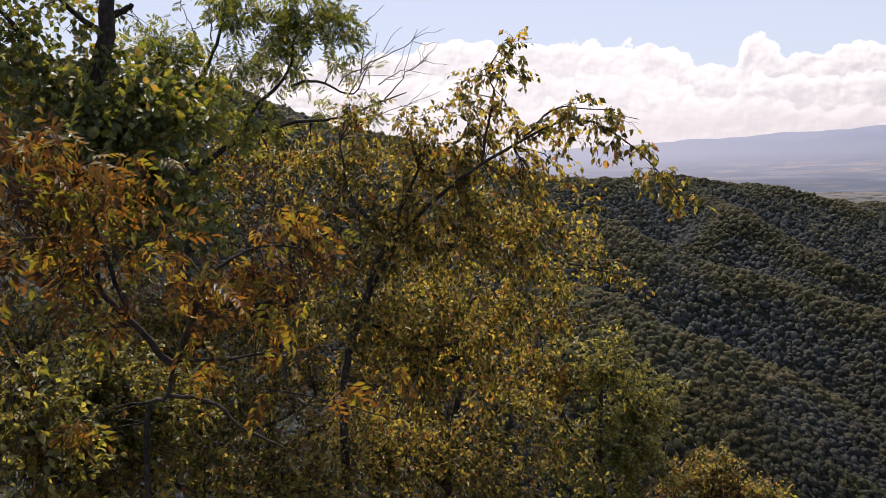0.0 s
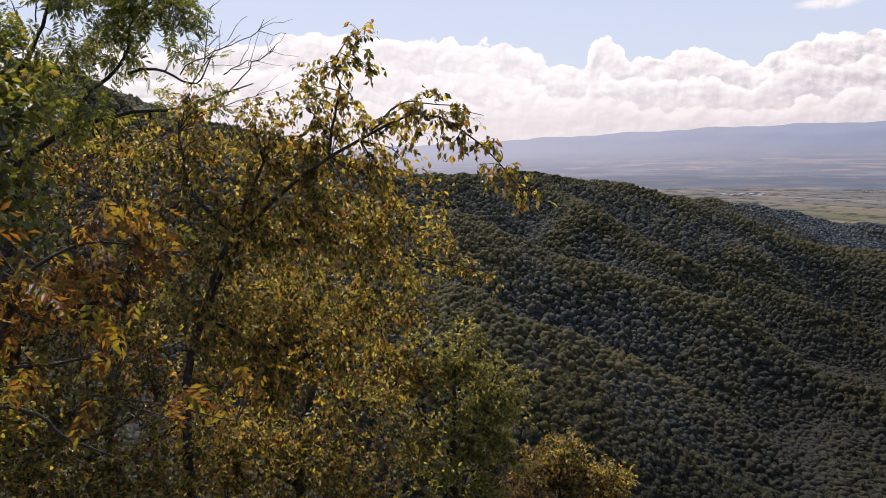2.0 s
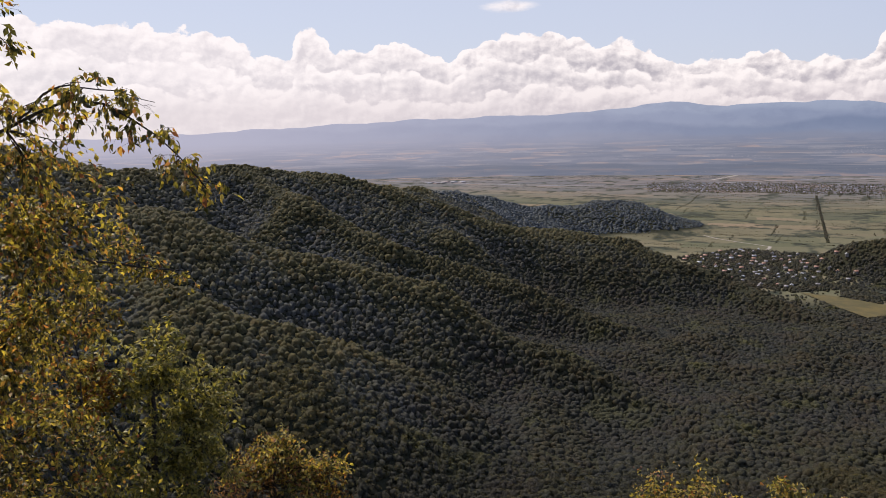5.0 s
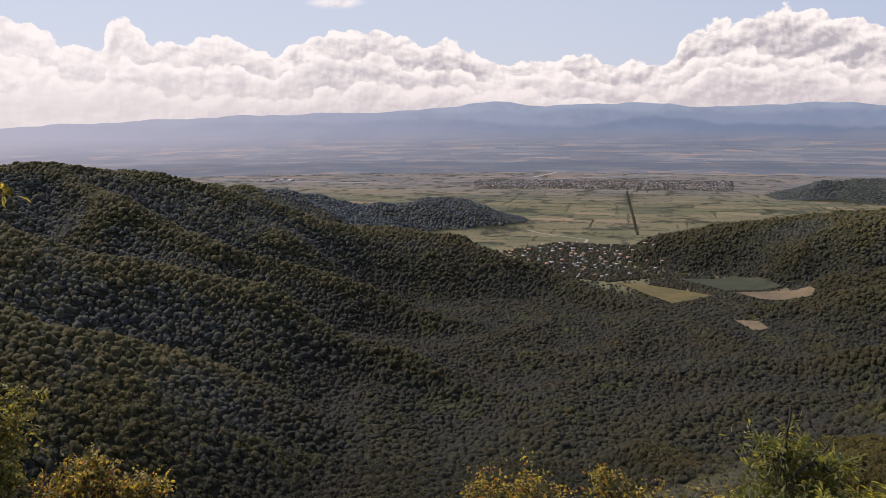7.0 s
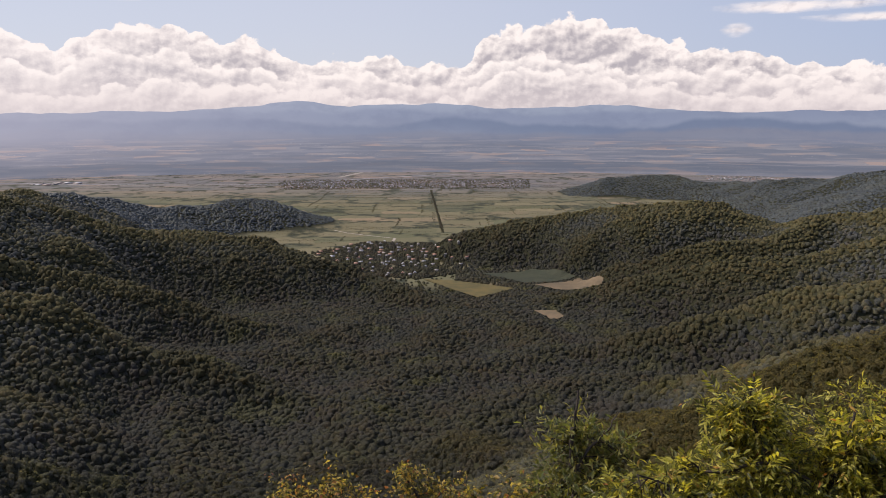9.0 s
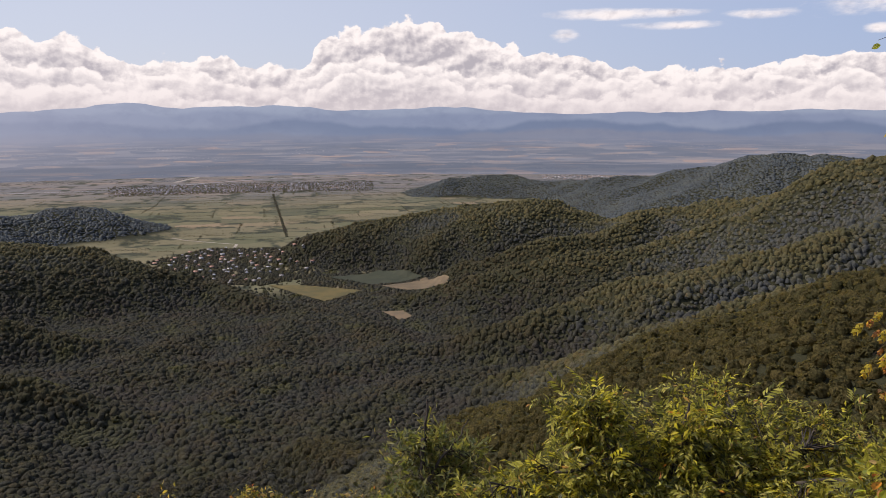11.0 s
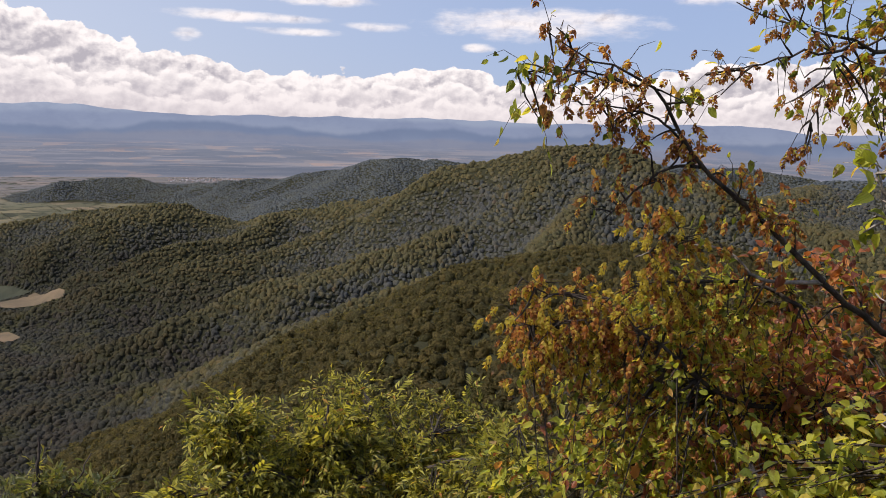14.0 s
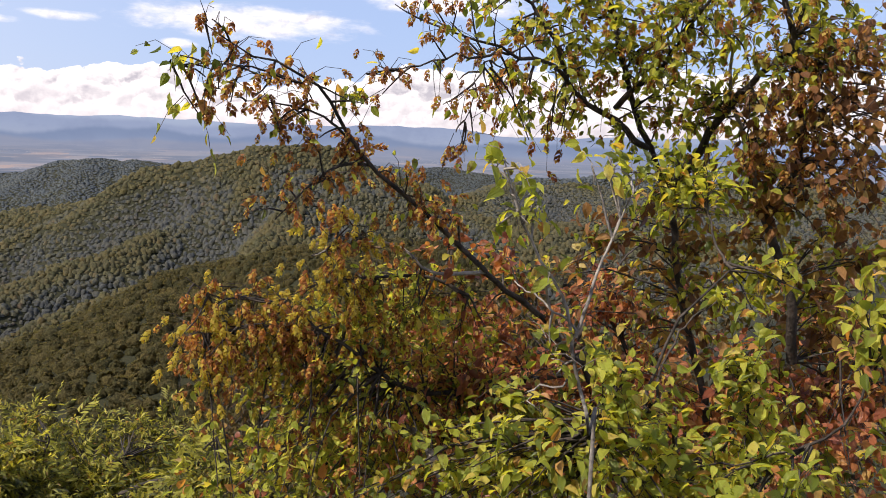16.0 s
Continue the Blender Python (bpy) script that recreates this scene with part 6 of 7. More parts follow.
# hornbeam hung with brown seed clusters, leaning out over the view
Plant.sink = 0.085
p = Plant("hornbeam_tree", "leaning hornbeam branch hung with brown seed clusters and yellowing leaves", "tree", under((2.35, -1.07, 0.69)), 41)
p.trunk((2.42, -1.09, 0.86), (2.36, -0.94, 1.11), (2.27, -0.77, 1.26), (2.24, -0.64, 1.34), r=(0.010, 0.0065))
p.limb((2.24, -0.64, 1.34), (2.24, -0.55, 1.42), (2.24, -0.45, 1.50), (2.22, -0.36, 1.57), (2.21, -0.30, 1.63), (2.20, -0.25, 1.70), (2.19, -0.21, 1.73), (2.19, -0.15, 1.76), (2.19, -0.09, 1.78), (2.19, -0.03, 1.82), r=(0.0062, 0.001), wobble=0.003)
p.limb((2.19, -0.21, 1.73), (2.19, -0.12, 1.75), (2.20, -0.05, 1.75), (2.21, 0.03, 1.75), r=(0.0025, 0.0008), wobble=0.002)
p.limb((2.21, -0.31, 1.62), (2.20, -0.25, 1.66), (2.22, -0.18, 1.68), (2.23, -0.11, 1.69), r=(0.003, 0.001), wobble=0.002)
p.limb((2.22, -0.36, 1.57), (2.23, -0.29, 1.56), (2.24, -0.23, 1.52), (2.25, -0.17, 1.46), r=(0.004, 0.001), wobble=0.002)
p.limb((2.24, -0.64, 1.34), (2.29, -0.53, 1.34), (2.33, -0.45, 1.40), (2.35, -0.33, 1.39), (2.34, -0.27, 1.37), r=(0.005, 0.001), wobble=0.002, bark=PALE_BARK)
p.limb((2.29, -0.63, 1.28), (2.33, -0.55, 1.32), (2.34, -0.40, 1.32), (2.34, -0.29, 1.31), (2.34, -0.22, 1.28), r=(0.005, 0.001), wobble=0.002)
p.limb((2.34, -0.94, 1.05), (2.35, -0.71, 1.03), (2.37, -0.54, 1.02), (2.33, -0.41, 1.11), (2.33, -0.31, 1.19), (2.34, -0.18, 1.22), (2.34, -0.05, 1.21), r=(0.008, 0.0015), wobble=0.003)
p.limb((2.33, -0.31, 1.19), (2.34, -0.18, 1.27), (2.35, -0.08, 1.28), (2.36, -0.01, 1.33), r=(0.004, 0.001), wobble=0.002)
hung = dict(sag=0.9, reach=0.085)
several(p, [(2.19, -0.04, 1.81), (2.19, -0.07, 1.78), (2.19, -0.11, 1.77), (2.19, -0.15, 1.77), (2.19, -0.19, 1.75), (2.19, -0.22, 1.73), (2.20, -0.26, 1.69), (2.19, -0.29, 1.70), (2.20, -0.06, 1.72), (2.20, -0.05, 1.68), (2.19, -0.11, 1.72), (2.21, -0.12, 1.68), (2.20, -0.15, 1.65), (2.21, -0.20, 1.66), (2.21, -0.23, 1.65), (2.19, -0.09, 1.70)], 0.045, "tassel", 0.036, branches=2, twigs=2, leaves=2, extra=("hanging", 0.034, 0.22), **hung)
several(p, [(2.21, 0.02, 1.75, 0.6), (2.20, -0.01, 1.74, 0.7), (2.18, -0.31, 1.69, 0.6), (2.20, -0.03, 1.66, 0.6)], 0.045, "hanging", 0.042, branches=2, twigs=1, leaves=3, **hung)
several(p, [(2.22, -0.34, 1.59), (2.23, -0.29, 1.58), (2.22, -0.30, 1.54), (2.24, -0.25, 1.53), (2.25, -0.22, 1.51), (2.25, -0.19, 1.47), (2.25, -0.21, 1.61), (2.22, -0.39, 1.56), (2.23, -0.42, 1.51), (2.23, -0.47, 1.51), (2.23, -0.50, 1.47), (2.24, -0.55, 1.46), (2.23, -0.45, 1.46), (2.26, -0.42, 1.43)], 0.055, "tassel", 0.037, branches=2, twigs=2, leaves=3, extra=("hanging", 0.036, 0.3), **hung)
several(p, [(2.32, -0.32, 1.44), (2.32, -0.37, 1.42), (2.34, -0.31, 1.37), (2.33, -0.35, 1.38), (2.34, -0.33, 1.32), (2.34, -0.38, 1.30), (2.34, -0.29, 1.31), (2.33, -0.23, 1.28), (2.34, -0.35, 1.27)], 0.065, "tassel/unripe", 0.036, branches=2, twigs=3, leaves=3, extra=("tassel", 0.036, 0.4), **hung)
several(p, [(2.36, -0.02, 1.27), (2.34, -0.05, 1.20), (2.33, -0.03, 1.18), (2.35, -0.09, 1.24), (2.34, -0.10, 1.19), (2.36, -0.15, 1.26), (2.34, -0.16, 1.21), (2.35, -0.21, 1.24), (2.34, -0.23, 1.19), (2.35, -0.28, 1.21), (2.33, -0.18, 1.15), (2.32, -0.07, 1.13, 0.4)], 0.075, "tassel", 0.036, branches=4, twigs=3, leaves=3, extra=("tassel/unripe", 0.034, 0.5), **hung)
several(p, [(2.41, -0.49, 1.33), (2.37, -0.56, 1.26), (2.39, -0.49, 1.23), (2.41, -0.41, 1.20), (2.37, -0.65, 1.21), (2.39, -0.58, 1.15), (2.38, -0.46, 1.14), (2.36, -0.34, 1.12), (2.37, -0.72, 1.12), (2.36, -0.26, 1.06), (2.37, -0.37, 1.02), (2.39, -0.49, 1.05), (2.35, -0.21, 1.01), (2.36, -0.32, 0.94), (2.32, -0.44, 0.94), (2.41, -0.15, 0.97), (2.27, -0.15, 0.92), (2.24, -0.26, 0.90), (2.37, -0.58, 0.93), (2.35, -0.68, 0.99), (2.20, -0.38, 0.89)], 0.12, "hanging", 0.034, branches=4, twigs=2, leaves=5, reach=0.12, sag=0.2, extra=("tassel", 0.034, 0.13))
several(p, [(2.37, -0.29, 1.12), (2.35, -0.39, 1.16), (2.38, -0.37, 1.22), (2.38, -0.48, 1.18), (2.36, -0.56, 1.22), (2.36, -0.24, 1.05), (2.37, -0.35, 1.01), (2.33, -0.47, 1.01), (2.34, -0.18, 1.12), (2.39, -0.12, 1.06), (2.36, -0.62, 1.13), (2.37, -0.42, 1.27), (2.35, -0.51, 1.30)], 0.1, "tassel/unripe", 0.034, branches=2, twigs=3, leaves=3, reach=0.11, sag=0.8, extra=("tassel", 0.034, 0.6))
several(p, [(2.36, -0.73, 1.32), (2.37, -0.78, 1.20), (2.39, -0.70, 1.40), (2.38, -0.67, 1.06), (2.43, -0.57, 1.09), (2.33, -0.77, 1.07), (2.41, -0.87, 1.13), (2.39, -0.61, 1.01), (2.38, -0.83, 0.96), (2.28, -0.46, 0.88), (2.32, -0.65, 0.89), (2.27, -0.71, 0.84)], 0.13, "oval/red", 0.042, branches=4, twigs=4, leaves=4, reach=0.12, sag=0.4, extra=("hanging", 0.04, 0.35))
several(p, [(2.53, -0.49, 1.12, 1), (2.51, -0.55, 1.01, 1), (2.48, -0.62, 1.07, 0.8), (2.54, -0.47, 0.91, 1), (2.5, -0.57, 0.86, 1), (2.46, -0.68, 0.94, 1), (2.58, -0.35, 1.03, 1), (2.56, -0.4, 0.94, 1), (2.6, -0.28, 0.92, 1), (2.61, -0.21, 0.83, 1), (2.59, -0.32, 0.82, 1), (2.61, -0.23, 0.98, 0.8), (2.43, -0.73, 0.84, 1), (2.55, -0.44, 0.79, 1)], 0.09, "hanging", 0.032, branches=3, twigs=3, leaves=4, reach=0.1, sag=0.2, flat=1.8, extra=("tassel/unripe", 0.034, 0.3))
p.done({"hanging": LIME, "tassel": MAST, "tassel/unripe": UNRIPE, "oval/red": RED}, 230, near=True)

# upright hornbeam beside it
p = Plant("hornbeam_tree", "upright multi-stemmed hornbeam with green leaves and brown seed clusters", "tree", under((2.31, -1.43, 0.66)), 42)
p.trunk((2.31, -1.43, 0.66), (2.32, -1.39, 0.89), (2.36, -1.31, 1.18), (2.33, -1.24, 1.38), (2.32, -1.19, 1.52), (2.32, -1.11, 1.63), (2.31, -1.04, 1.75), (2.28, -0.97, 1.87), (2.28, -0.93, 2.04), r=(0.012, 0.006), n=26)
p.limb((2.32, -1.11, 1.63), (2.28, -1.00, 1.68), (2.29, -0.90, 1.74), (2.24, -0.78, 1.81), (2.19, -0.65, 1.83), (2.20, -0.52, 1.85), r=(0.009, 0.002))
p.limb((2.27, -0.84, 1.78), (2.26, -0.72, 1.91), (2.24, -0.62, 2.00), r=(0.006, 0.002))
p.limb((2.20, -0.65, 1.81), (2.14, -0.53, 1.79), (2.14, -0.42, 1.77), (2.15, -0.32, 1.75), r=(0.003, 0.001))
p.limb((2.17, -0.59, 1.78), (2.14, -0.55, 1.71), (2.13, -0.53, 1.65), r=(0.002, 0.0008))
p.limb((2.32, -1.19, 1.51), (2.23, -1.22, 1.61), (2.15, -1.23, 1.75), (2.08, -1.23, 1.81), (2.03, -1.27, 1.88), (1.98, -1.28, 2.03), r=(0.012, 0.004))
p.limb((2.17, -1.35, 1.52), (2.16, -1.30, 1.62), (2.15, -1.24, 1.73), (2.12, -1.17, 1.90), r=(0.009, 0.003), bark=PALE_BARK)
p.limb((2.15, -1.50, 1.09), (2.12, -1.43, 1.28), (2.17, -1.36, 1.48), (2.09, -1.37, 1.59), (2.02, -1.28, 1.85), (2.04, -1.23, 2.01), r=(0.014, 0.006))
p.limb((2.32, -1.03, 1.71), (2.21, -1.08, 1.83), (2.16, -1.12, 1.93), (2.10, -1.16, 2.04), r=(0.008, 0.003))
several(p, [(2.15, -0.33, 1.74), (2.14, -0.37, 1.73), (2.13, -0.44, 1.78), (2.16, -0.48, 1.84), (2.17, -0.54, 1.84), (2.17, -0.60, 1.81), (2.20, -0.50, 1.89), (2.19, -0.57, 1.90), (2.15, -0.53, 1.71), (2.13, -0.53, 1.65, 0.6), (2.14, -0.52, 1.62, 0.5), (2.16, -0.57, 1.76), (2.22, -0.45, 1.91), (2.22, -0.72, 1.64, 0.6), (2.24, -0.80, 1.65, 0.6), (2.20, -0.65, 1.75), (2.19, -0.64, 1.87)], 0.05, "tassel", 0.036, branches=2, twigs=2, leaves=2, extra=("hanging", 0.036, 0.3), **hung)
several(p, [(2.26, -0.76, 1.71), (2.24, -0.77, 1.86), (2.26, -0.82, 1.93), (2.21, -0.71, 1.91), (2.27, -0.89, 1.89), (2.27, -0.92, 1.80), (2.27, -0.99, 1.89), (2.23, -1.03, 1.93), (2.24, -1.05, 1.82), (2.19, -1.09, 1.87), (2.15, -1.14, 1.85), (2.17, -1.13, 1.77), (2.13, -1.16, 1.92), (2.09, -1.21, 1.87), (2.25, -1.12, 1.73), (2.18, -1.20, 1.69), (2.27, -1.18, 1.65), (2.13, -1.26, 1.70), (2.01, -1.28, 1.92), (1.98, -1.32, 1.83), (2.05, -1.26, 1.81), (2.31, -0.96, 1.68), (1.93, -1.36, 1.89), (2.19, -1.07, 1.99), (2.03, -1.25, 1.99), (2.26, -0.88, 2.00)], 0.12, "hanging", 0.040, branches=5, twigs=3, leaves=4, reach=0.12, sag=0.4, extra=("tassel", 0.036, 0.08))
several(p, [(2.03, -1.28, 1.76), (1.98, -1.33, 1.72), (1.90, -1.32, 1.79), (1.84, -1.31, 1.82), (2.00, -1.32, 1.65), (1.94, -1.37, 1.66), (2.11, -1.35, 1.59), (1.99, -1.39, 1.57), (1.88, -1.35, 1.70), (2.03, -1.29, 1.68), (1.89, -1.40, 1.55), (1.83, -1.39, 1.73)], 0.11, "broad/dry", 0.035, branches=6, twigs=3, leaves=3, reach=0.11, sag=0.9, extra=("tassel", 0.038, 0.15))
several(p, [(2.25, -1.35, 1.54), (2.18, -1.41, 1.47), (2.10, -1.49, 1.48), (2.02, -1.55, 1.46), (2.36, -1.37, 1.43), (2.27, -1.45, 1.36), (2.18, -1.54, 1.37), (2.07, -1.62, 1.34), (2.44, -1.25, 1.31), (2.49, -1.19, 1.38), (2.52, -1.14, 1.28), (2.43, -1.41, 1.29), (2.34, -1.48, 1.20), (2.24, -1.58, 1.19), (2.13, -1.67, 1.19), (2.53, -1.24, 1.14), (2.49, -1.42, 1.04), (2.36, -1.56, 1.04), (2.22, -1.69, 1.04), (2.10, -1.77, 1.02)], 0.15, "hanging", 0.045, branches=4, twigs=3, leaves=4, reach=0.13, sag=0.5, extra=("oval/dry", 0.06, 0.5))
p.done({"hanging": LIME, "tassel": MAST, "tassel/unripe": UNRIPE, "broad/dry": DRY, "oval/dry": DRY}, 260, near=True)

# sapling close to the camera
p = Plant("hazel_sapling", "slender hazel sapling with large light green leaves", "sapling", under((1.65, -0.55, 1.07)), 43, bark=PALE_BARK)
p.trunk((1.63, -0.53, 1.12), (1.62, -0.51, 1.21), (1.62, -0.48, 1.32), (1.61, -0.46, 1.39), (1.61, -0.43, 1.45), (1.60, -0.38, 1.52), (1.59, -0.35, 1.57), (1.59, -0.33, 1.60), r=(0.0036, 0.0013), n=22, wobble=0.002)
p.limb((1.61, -0.47, 1.36), (1.60, -0.49, 1.44), (1.60, -0.52, 1.51), (1.59, -0.54, 1.57), r=(0.003, 0.001), wobble=0.001)
p.limb((1.61, -0.47, 1.37), (1.65, -0.43, 1.41), (1.69, -0.41, 1.43), r=(0.002, 0.001), wobble=0.002)
p.limb((1.61, -0.48, 1.31), (1.67, -0.47, 1.27), (1.71, -0.47, 1.22), r=(0.002, 0.001))
several(p, [(1.59, -0.33, 1.61, 0.6), (1.59, -0.36, 1.59), (1.59, -0.37, 1.55), (1.61, -0.35, 1.53), (1.60, -0.40, 1.56, 0.8), (1.63, -0.41, 1.44, 0.8), (1.62, -0.50, 1.59, 0.9), (1.63, -0.53, 1.61, 0.7), (1.62, -0.55, 1.57), (1.62, -0.47, 1.30, 0.8), (1.64, -0.45, 1.33, 0.8)], 0.035, "oval", 0.038, branches=2, twigs=1, leaves=2, reach=0.05, sag=0.3, flat=1.8)
p.done({"oval": LIME}, 60, near=True)

p = Plant("hazel_shrub", "hazel shrub with layered ribbed yellow-green leaves", "shrub", under((1.79, -0.90, 0.95)), 44, bark=BARK)
p.trunk((1.79, -0.84, 1.00), (1.83, -0.79, 1.13), (1.84, -0.84, 1.25), (1.80, -0.93, 1.41), r=(0.006, 0.002))
p.limb((1.83, -0.79, 1.13), (1.86, -0.90, 1.27), (1.86, -1.00, 1.35), r=(0.003, 0.001))
p.limb((1.79, -0.84, 1.00), (1.73, -0.91, 1.13), (1.69, -0.91, 1.22), r=(0.004, 0.001))
p.limb((1.79, -0.84, 1.00), (1.58, -0.89, 1.12), (1.50, -0.93, 1.21), (1.50, -0.97, 1.33), r=(0.004, 0.001))
p.limb((1.79, -0.84, 1.00), (1.79, -0.68, 1.13), (1.81, -0.71, 1.23), r=(0.004, 0.001))
p.limb((1.80, -0.93, 1.41), (1.92, -0.96, 1.50), (2.00, -0.96, 1.57), r=(0.003, 0.001))
several(p, [(2.03, -0.91, 1.56), (2.00, -0.95, 1.57), (1.97, -0.98, 1.57), (1.95, -1.01, 1.55), (1.99, -0.97, 1.54)], 0.06, "oval", 0.044, branches=4, twigs=3, leaves=3, reach=0.08, sag=0.0, flat=3.0)
several(p, [(1.81, -0.70, 1.24), (1.82, -0.68, 1.20), (1.80, -0.78, 1.18), (1.71, -0.90, 1.24), (1.72, -0.88, 1.21), (1.67, -0.90, 1.16), (1.64, -0.92, 1.14), (1.53, -0.97, 1.44), (1.51, -0.97, 1.33), (1.73, -1.00, 1.40), (1.81, -0.98, 1.36), (1.70, -0.67, 1.08), (1.70, -0.76, 1.08), (1.62, -0.77, 1.09), (1.53, -0.79, 1.11), (1.92, -0.62, 1.06), (1.92, -0.55, 0.97), (1.63, -0.65, 1.04), (1.55, -0.74, 1.06)], 0.06, "oval", 0.044, branches=4, twigs=3, leaves=3, reach=0.07, sag=0.3, flat=2.2)
several(p, [(1.99, -0.55, 1.12), (1.94, -0.48, 1.07), (1.90, -0.56, 1.06), (1.83, -0.61, 1.12), (1.73, -0.64, 1.10), (1.87, -0.47, 1.02), (1.78, -0.53, 1.04), (1.73, -0.73, 1.11), (1.68, -0.79, 1.12), (1.99, -0.42, 0.99), (1.65, -0.72, 1.06), (2.10, -0.37, 0.92)], 0.085, "oval", 0.044, branches=6, twigs=3, leaves=3, reach=0.08, sag=0.2, flat=2.4)
p.done({"oval": LIME}, 280, near=True)

# backing bush added behind the thicket to darken its gaps, leaves painted dark
p = Plant("shaded_bush", "dark red-brown leafy bush in the shade behind the hazel", "shrub", under((3.3, -1.5, 0.0)), 47)
p.trunk((3.3, -1.5, 0.1), (3.3, -1.5, 0.6), (3.2, -1.6, 1.0), r=(0.03, 0.01))
p.limb((3.3, -1.5, 0.1), (3.6, -0.9, 0.4), (3.8, -0.6, 0.6), r=(0.02, 0.006))
p.limb((3.3, -1.5, 0.1), (2.7, -2.2, 0.5), (2.3, -2.7, 0.9), r=(0.02, 0.006))
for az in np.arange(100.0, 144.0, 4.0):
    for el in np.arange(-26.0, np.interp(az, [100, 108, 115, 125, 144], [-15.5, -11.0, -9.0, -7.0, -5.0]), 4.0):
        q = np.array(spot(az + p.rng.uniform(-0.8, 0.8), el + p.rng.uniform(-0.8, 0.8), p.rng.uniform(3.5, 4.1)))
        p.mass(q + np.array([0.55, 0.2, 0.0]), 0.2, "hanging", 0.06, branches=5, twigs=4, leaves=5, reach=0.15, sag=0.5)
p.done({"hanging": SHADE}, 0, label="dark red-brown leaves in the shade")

# rusty undergrowth and dead wood on the bank
p = Plant("bramble_thicket", "tangled undergrowth of red-brown and green leaves on the bank", "shrub", under((2.78, -1.60, 0.46)), 45)
p.trunk((2.80, -1.61, 0.53), (2.89, -1.63, 0.75), (2.99, -1.59, 0.94), r=(0.02, 0.008))
p.limb((2.80, -1.61, 0.53), (2.92, -1.11, 0.59), (2.90, -0.69, 0.65), r=(0.012, 0.004))
p.limb((2.80, -1.61, 0.53), (2.60, -1.91, 0.69), (2.42, -2.13, 0.85), r=(0.012, 0.004))
several(p, [(2.84, -0.70, 0.78), (2.75, -0.82, 0.70), (2.77, -1.02, 0.70), (2.86, -1.29, 0.71), (2.80, -1.42, 0.80), (2.67, -1.56, 0.75), (2.57, -1.70, 0.81), (2.47, -1.82, 0.87), (2.34, -1.93, 0.86), (2.35, -1.44, 0.74), (2.14, -1.53, 0.81), (2.05, -1.63, 0.87), (2.44, -1.31, 0.70), (2.95, -1.43, 0.87), (2.96, -1.24, 0.89), (2.32, -2.01, 1.07), (2.53, -1.96, 1.03), (2.67, -1.82, 1.00)], 0.24, "oval/red", 0.058, branches=6, twigs=4, leaves=5, reach=0.18, sag=0.5, extra=("oval", 0.05, 0.28))
several(p, [(2.77, -0.84, 1.11), (2.71, -0.93, 1.05), (2.71, -0.88, 0.97), (2.65, -0.98, 0.96), (2.64, -0.76, 0.92), (2.55, -0.89, 0.88), (2.81, -1.18, 1.08), (2.82, -1.36, 1.11), (2.43, -0.93, 0.93), (2.30, -1.09, 0.90), (2.25, -1.33, 0.92), (2.06, -1.51, 0.94), (1.80, -1.32, 0.95), (1.90, -1.23, 0.92)], 0.15, "oval/red", 0.055, branches=6, twigs=4, leaves=4, reach=0.14, sag=0.5)
several(p, [(3.02, -0.71, 1.00), (3.05, -0.62, 0.98), (3.09, -0.83, 1.02), (2.99, -0.72, 0.92), (2.94, -0.57, 0.93)], 0.17, "oval", 0.035, branches=7, twigs=6, leaves=9, reach=0.13)
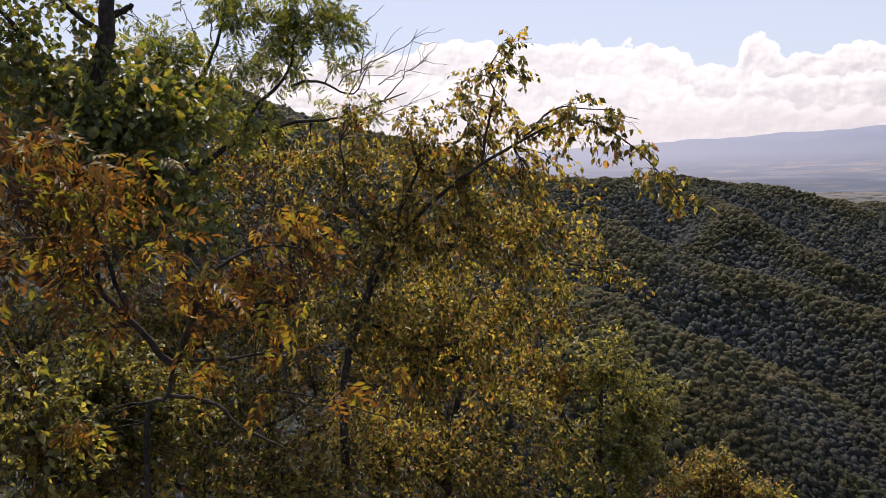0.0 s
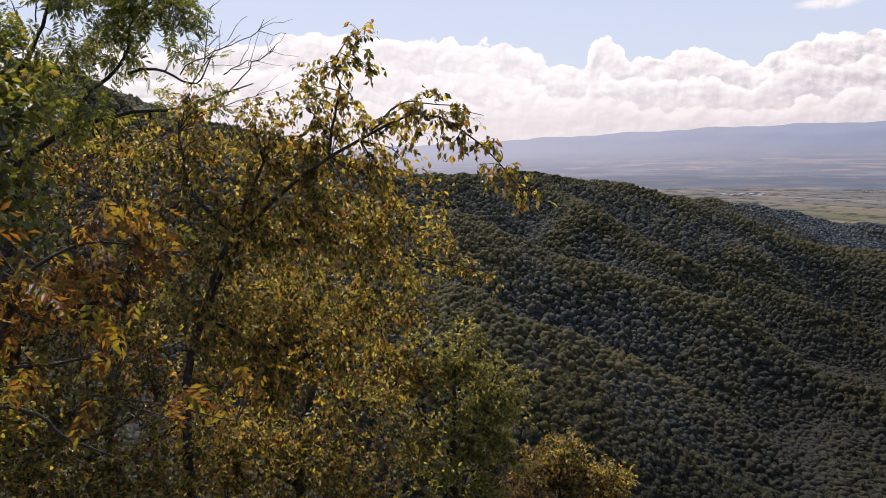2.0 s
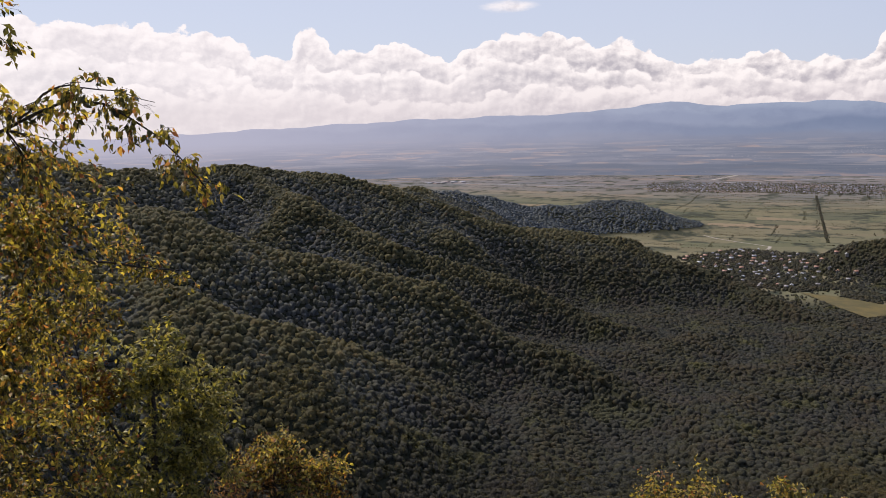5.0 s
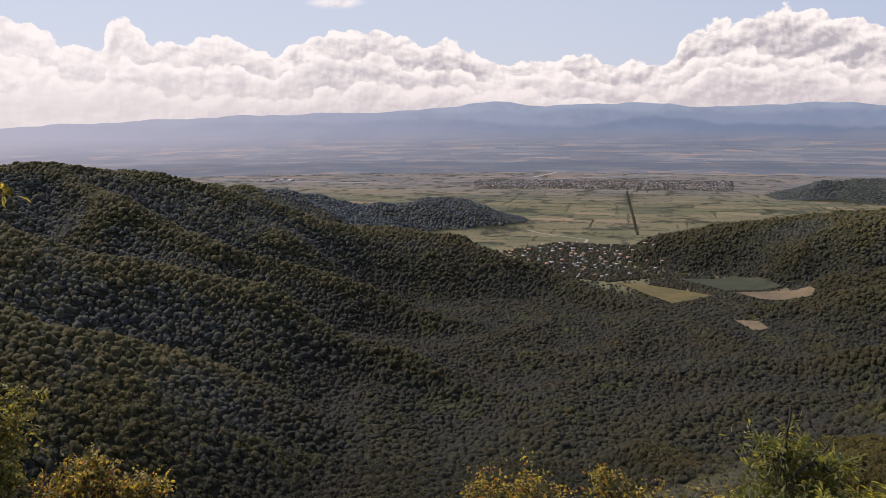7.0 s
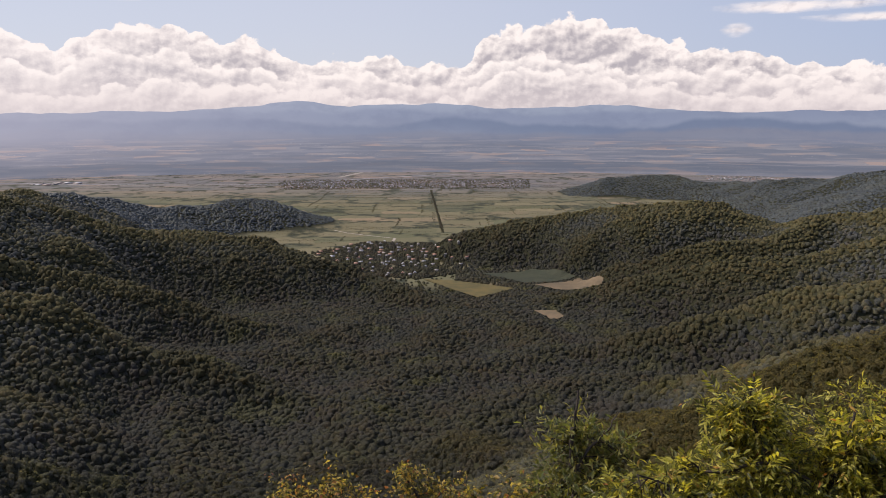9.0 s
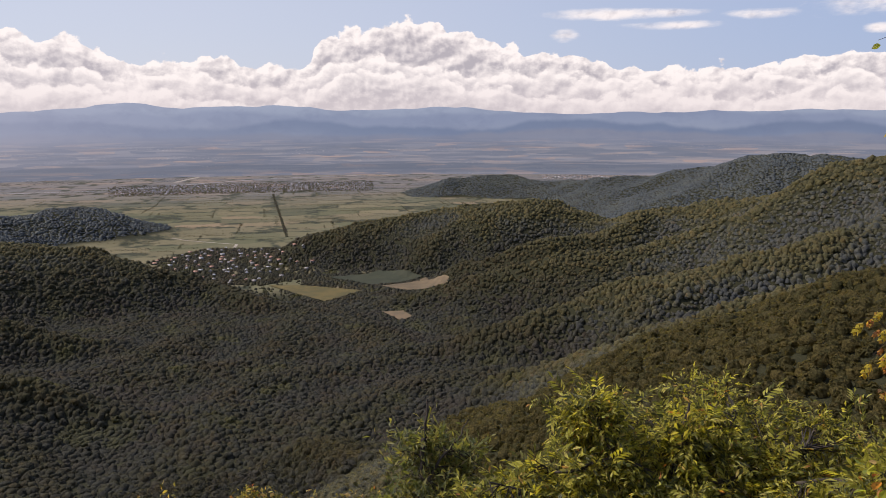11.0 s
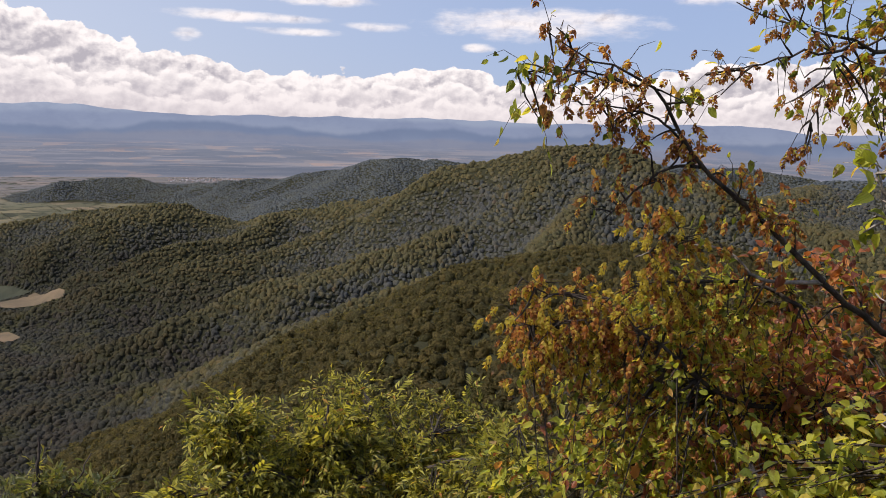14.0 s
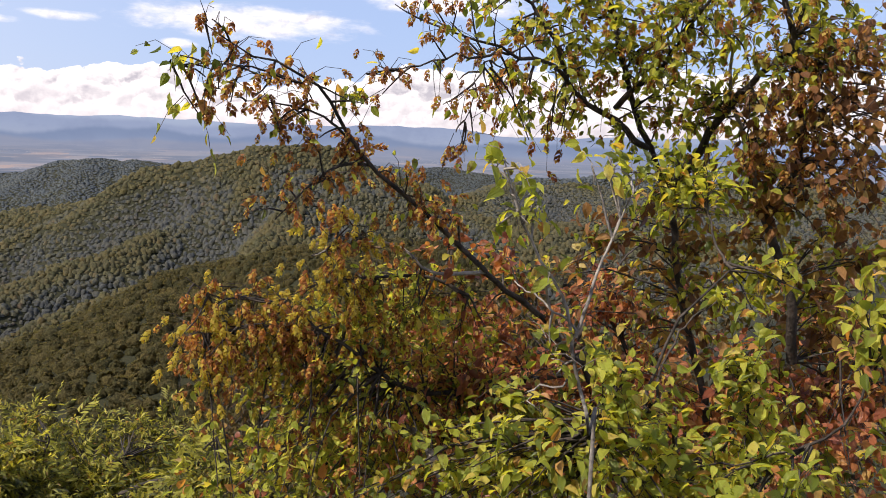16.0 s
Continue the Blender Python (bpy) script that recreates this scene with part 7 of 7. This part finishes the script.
several(p, [(2.62, -0.33, 0.78), (2.70, -0.48, 0.79), (2.44, -0.52, 0.77), (2.36, -0.67, 0.75), (2.31, -0.80, 0.78), (2.11, -0.93, 0.82), (2.02, -1.05, 0.82), (1.91, -1.18, 0.85), (1.78, -1.30, 0.89), (2.63, -0.13, 0.71), (2.51, -0.22, 0.72)], 0.2, "oval", 0.052, branches=6, twigs=5, leaves=5, reach=0.16, extra=("oval/red", 0.05, 0.2))
p.done({"oval/red": RED, "oval": LIME}, 200, near=True)

for pts, r, bend in ((((2.41, -0.52, 0.96), (2.34, -0.53, 0.94), (2.26, -0.54, 0.91), (2.21, -0.56, 0.82)), (0.007, 0.011), 14), (((1.92, -0.63, 1.07), (1.90, -0.62, 1.02), (1.87, -0.61, 0.95)), (0.007, 0.008), 10)):
    p = Plant("dead_stem", "weathered pale dead stem standing in the undergrowth", "dead branch", under(pts[-1]), bend, PALE_BARK)
    p.stem("stem", [tuple(p.base), pts[-1]], r[1], r[1], n=6)
    p.stem("stem", pts[::-1], r[1], r[0], n=bend)


# ---- ground cover near the camera ----
def litter(name, count, near, far, az, leaf, size, mats, label, seed, lift, flat):
    """Fallen leaves or low herbs scattered over the brow of the hill."""
    rg = np.random.RandomState(seed)
    a, r = np.radians(rg.uniform(*az, count)), np.sqrt(rg.uniform(near**2, far**2, count))
    x, y = r * np.sin(a), r * np.cos(a)
    at = np.column_stack([x, y, height(x, y) + rg.uniform(0.005, lift, count)])
    d = rg.normal(0, 1, (count, 3)) * np.array([1, 1, 0.3])
    v, f = spread(SMALL[leaf], at, leaf_frames(rg, d, 0.0, flat), size * rg.uniform(0.6, 1.3, count))
    me = leaf_mesh(name, v, f, np.tile(SMALL[leaf][2], (count, 1)), mats[0])
    return tagged(new(name, me), label, "ground cover", kind="stuff")


litter("leaf_litter", 5000, 0.5, 7.0, (-60, 200), "oval", 0.06, DRY, "dry brown fallen leaves on the hillside soil", 61, 0.03, 6.0)
litter("leaf_litter", 3000, 0.6, 7.0, (-60, 200), "broad", 0.05, RED, "red-brown fallen leaves on the hillside soil", 62, 0.04, 6.0)
litter("herbs", 7000, 1.2, 8.0, (-40, 60), "lance", 0.09, OLIVE, "low green herbs and grass between the shrubs", 63, 0.16, 0.6)
litter("herbs", 7000, 1.3, 5.0, (60, 175), "oval", 0.035, LIME, "low green herbs on the bank under the shrubs", 64, 0.3, 0.6)
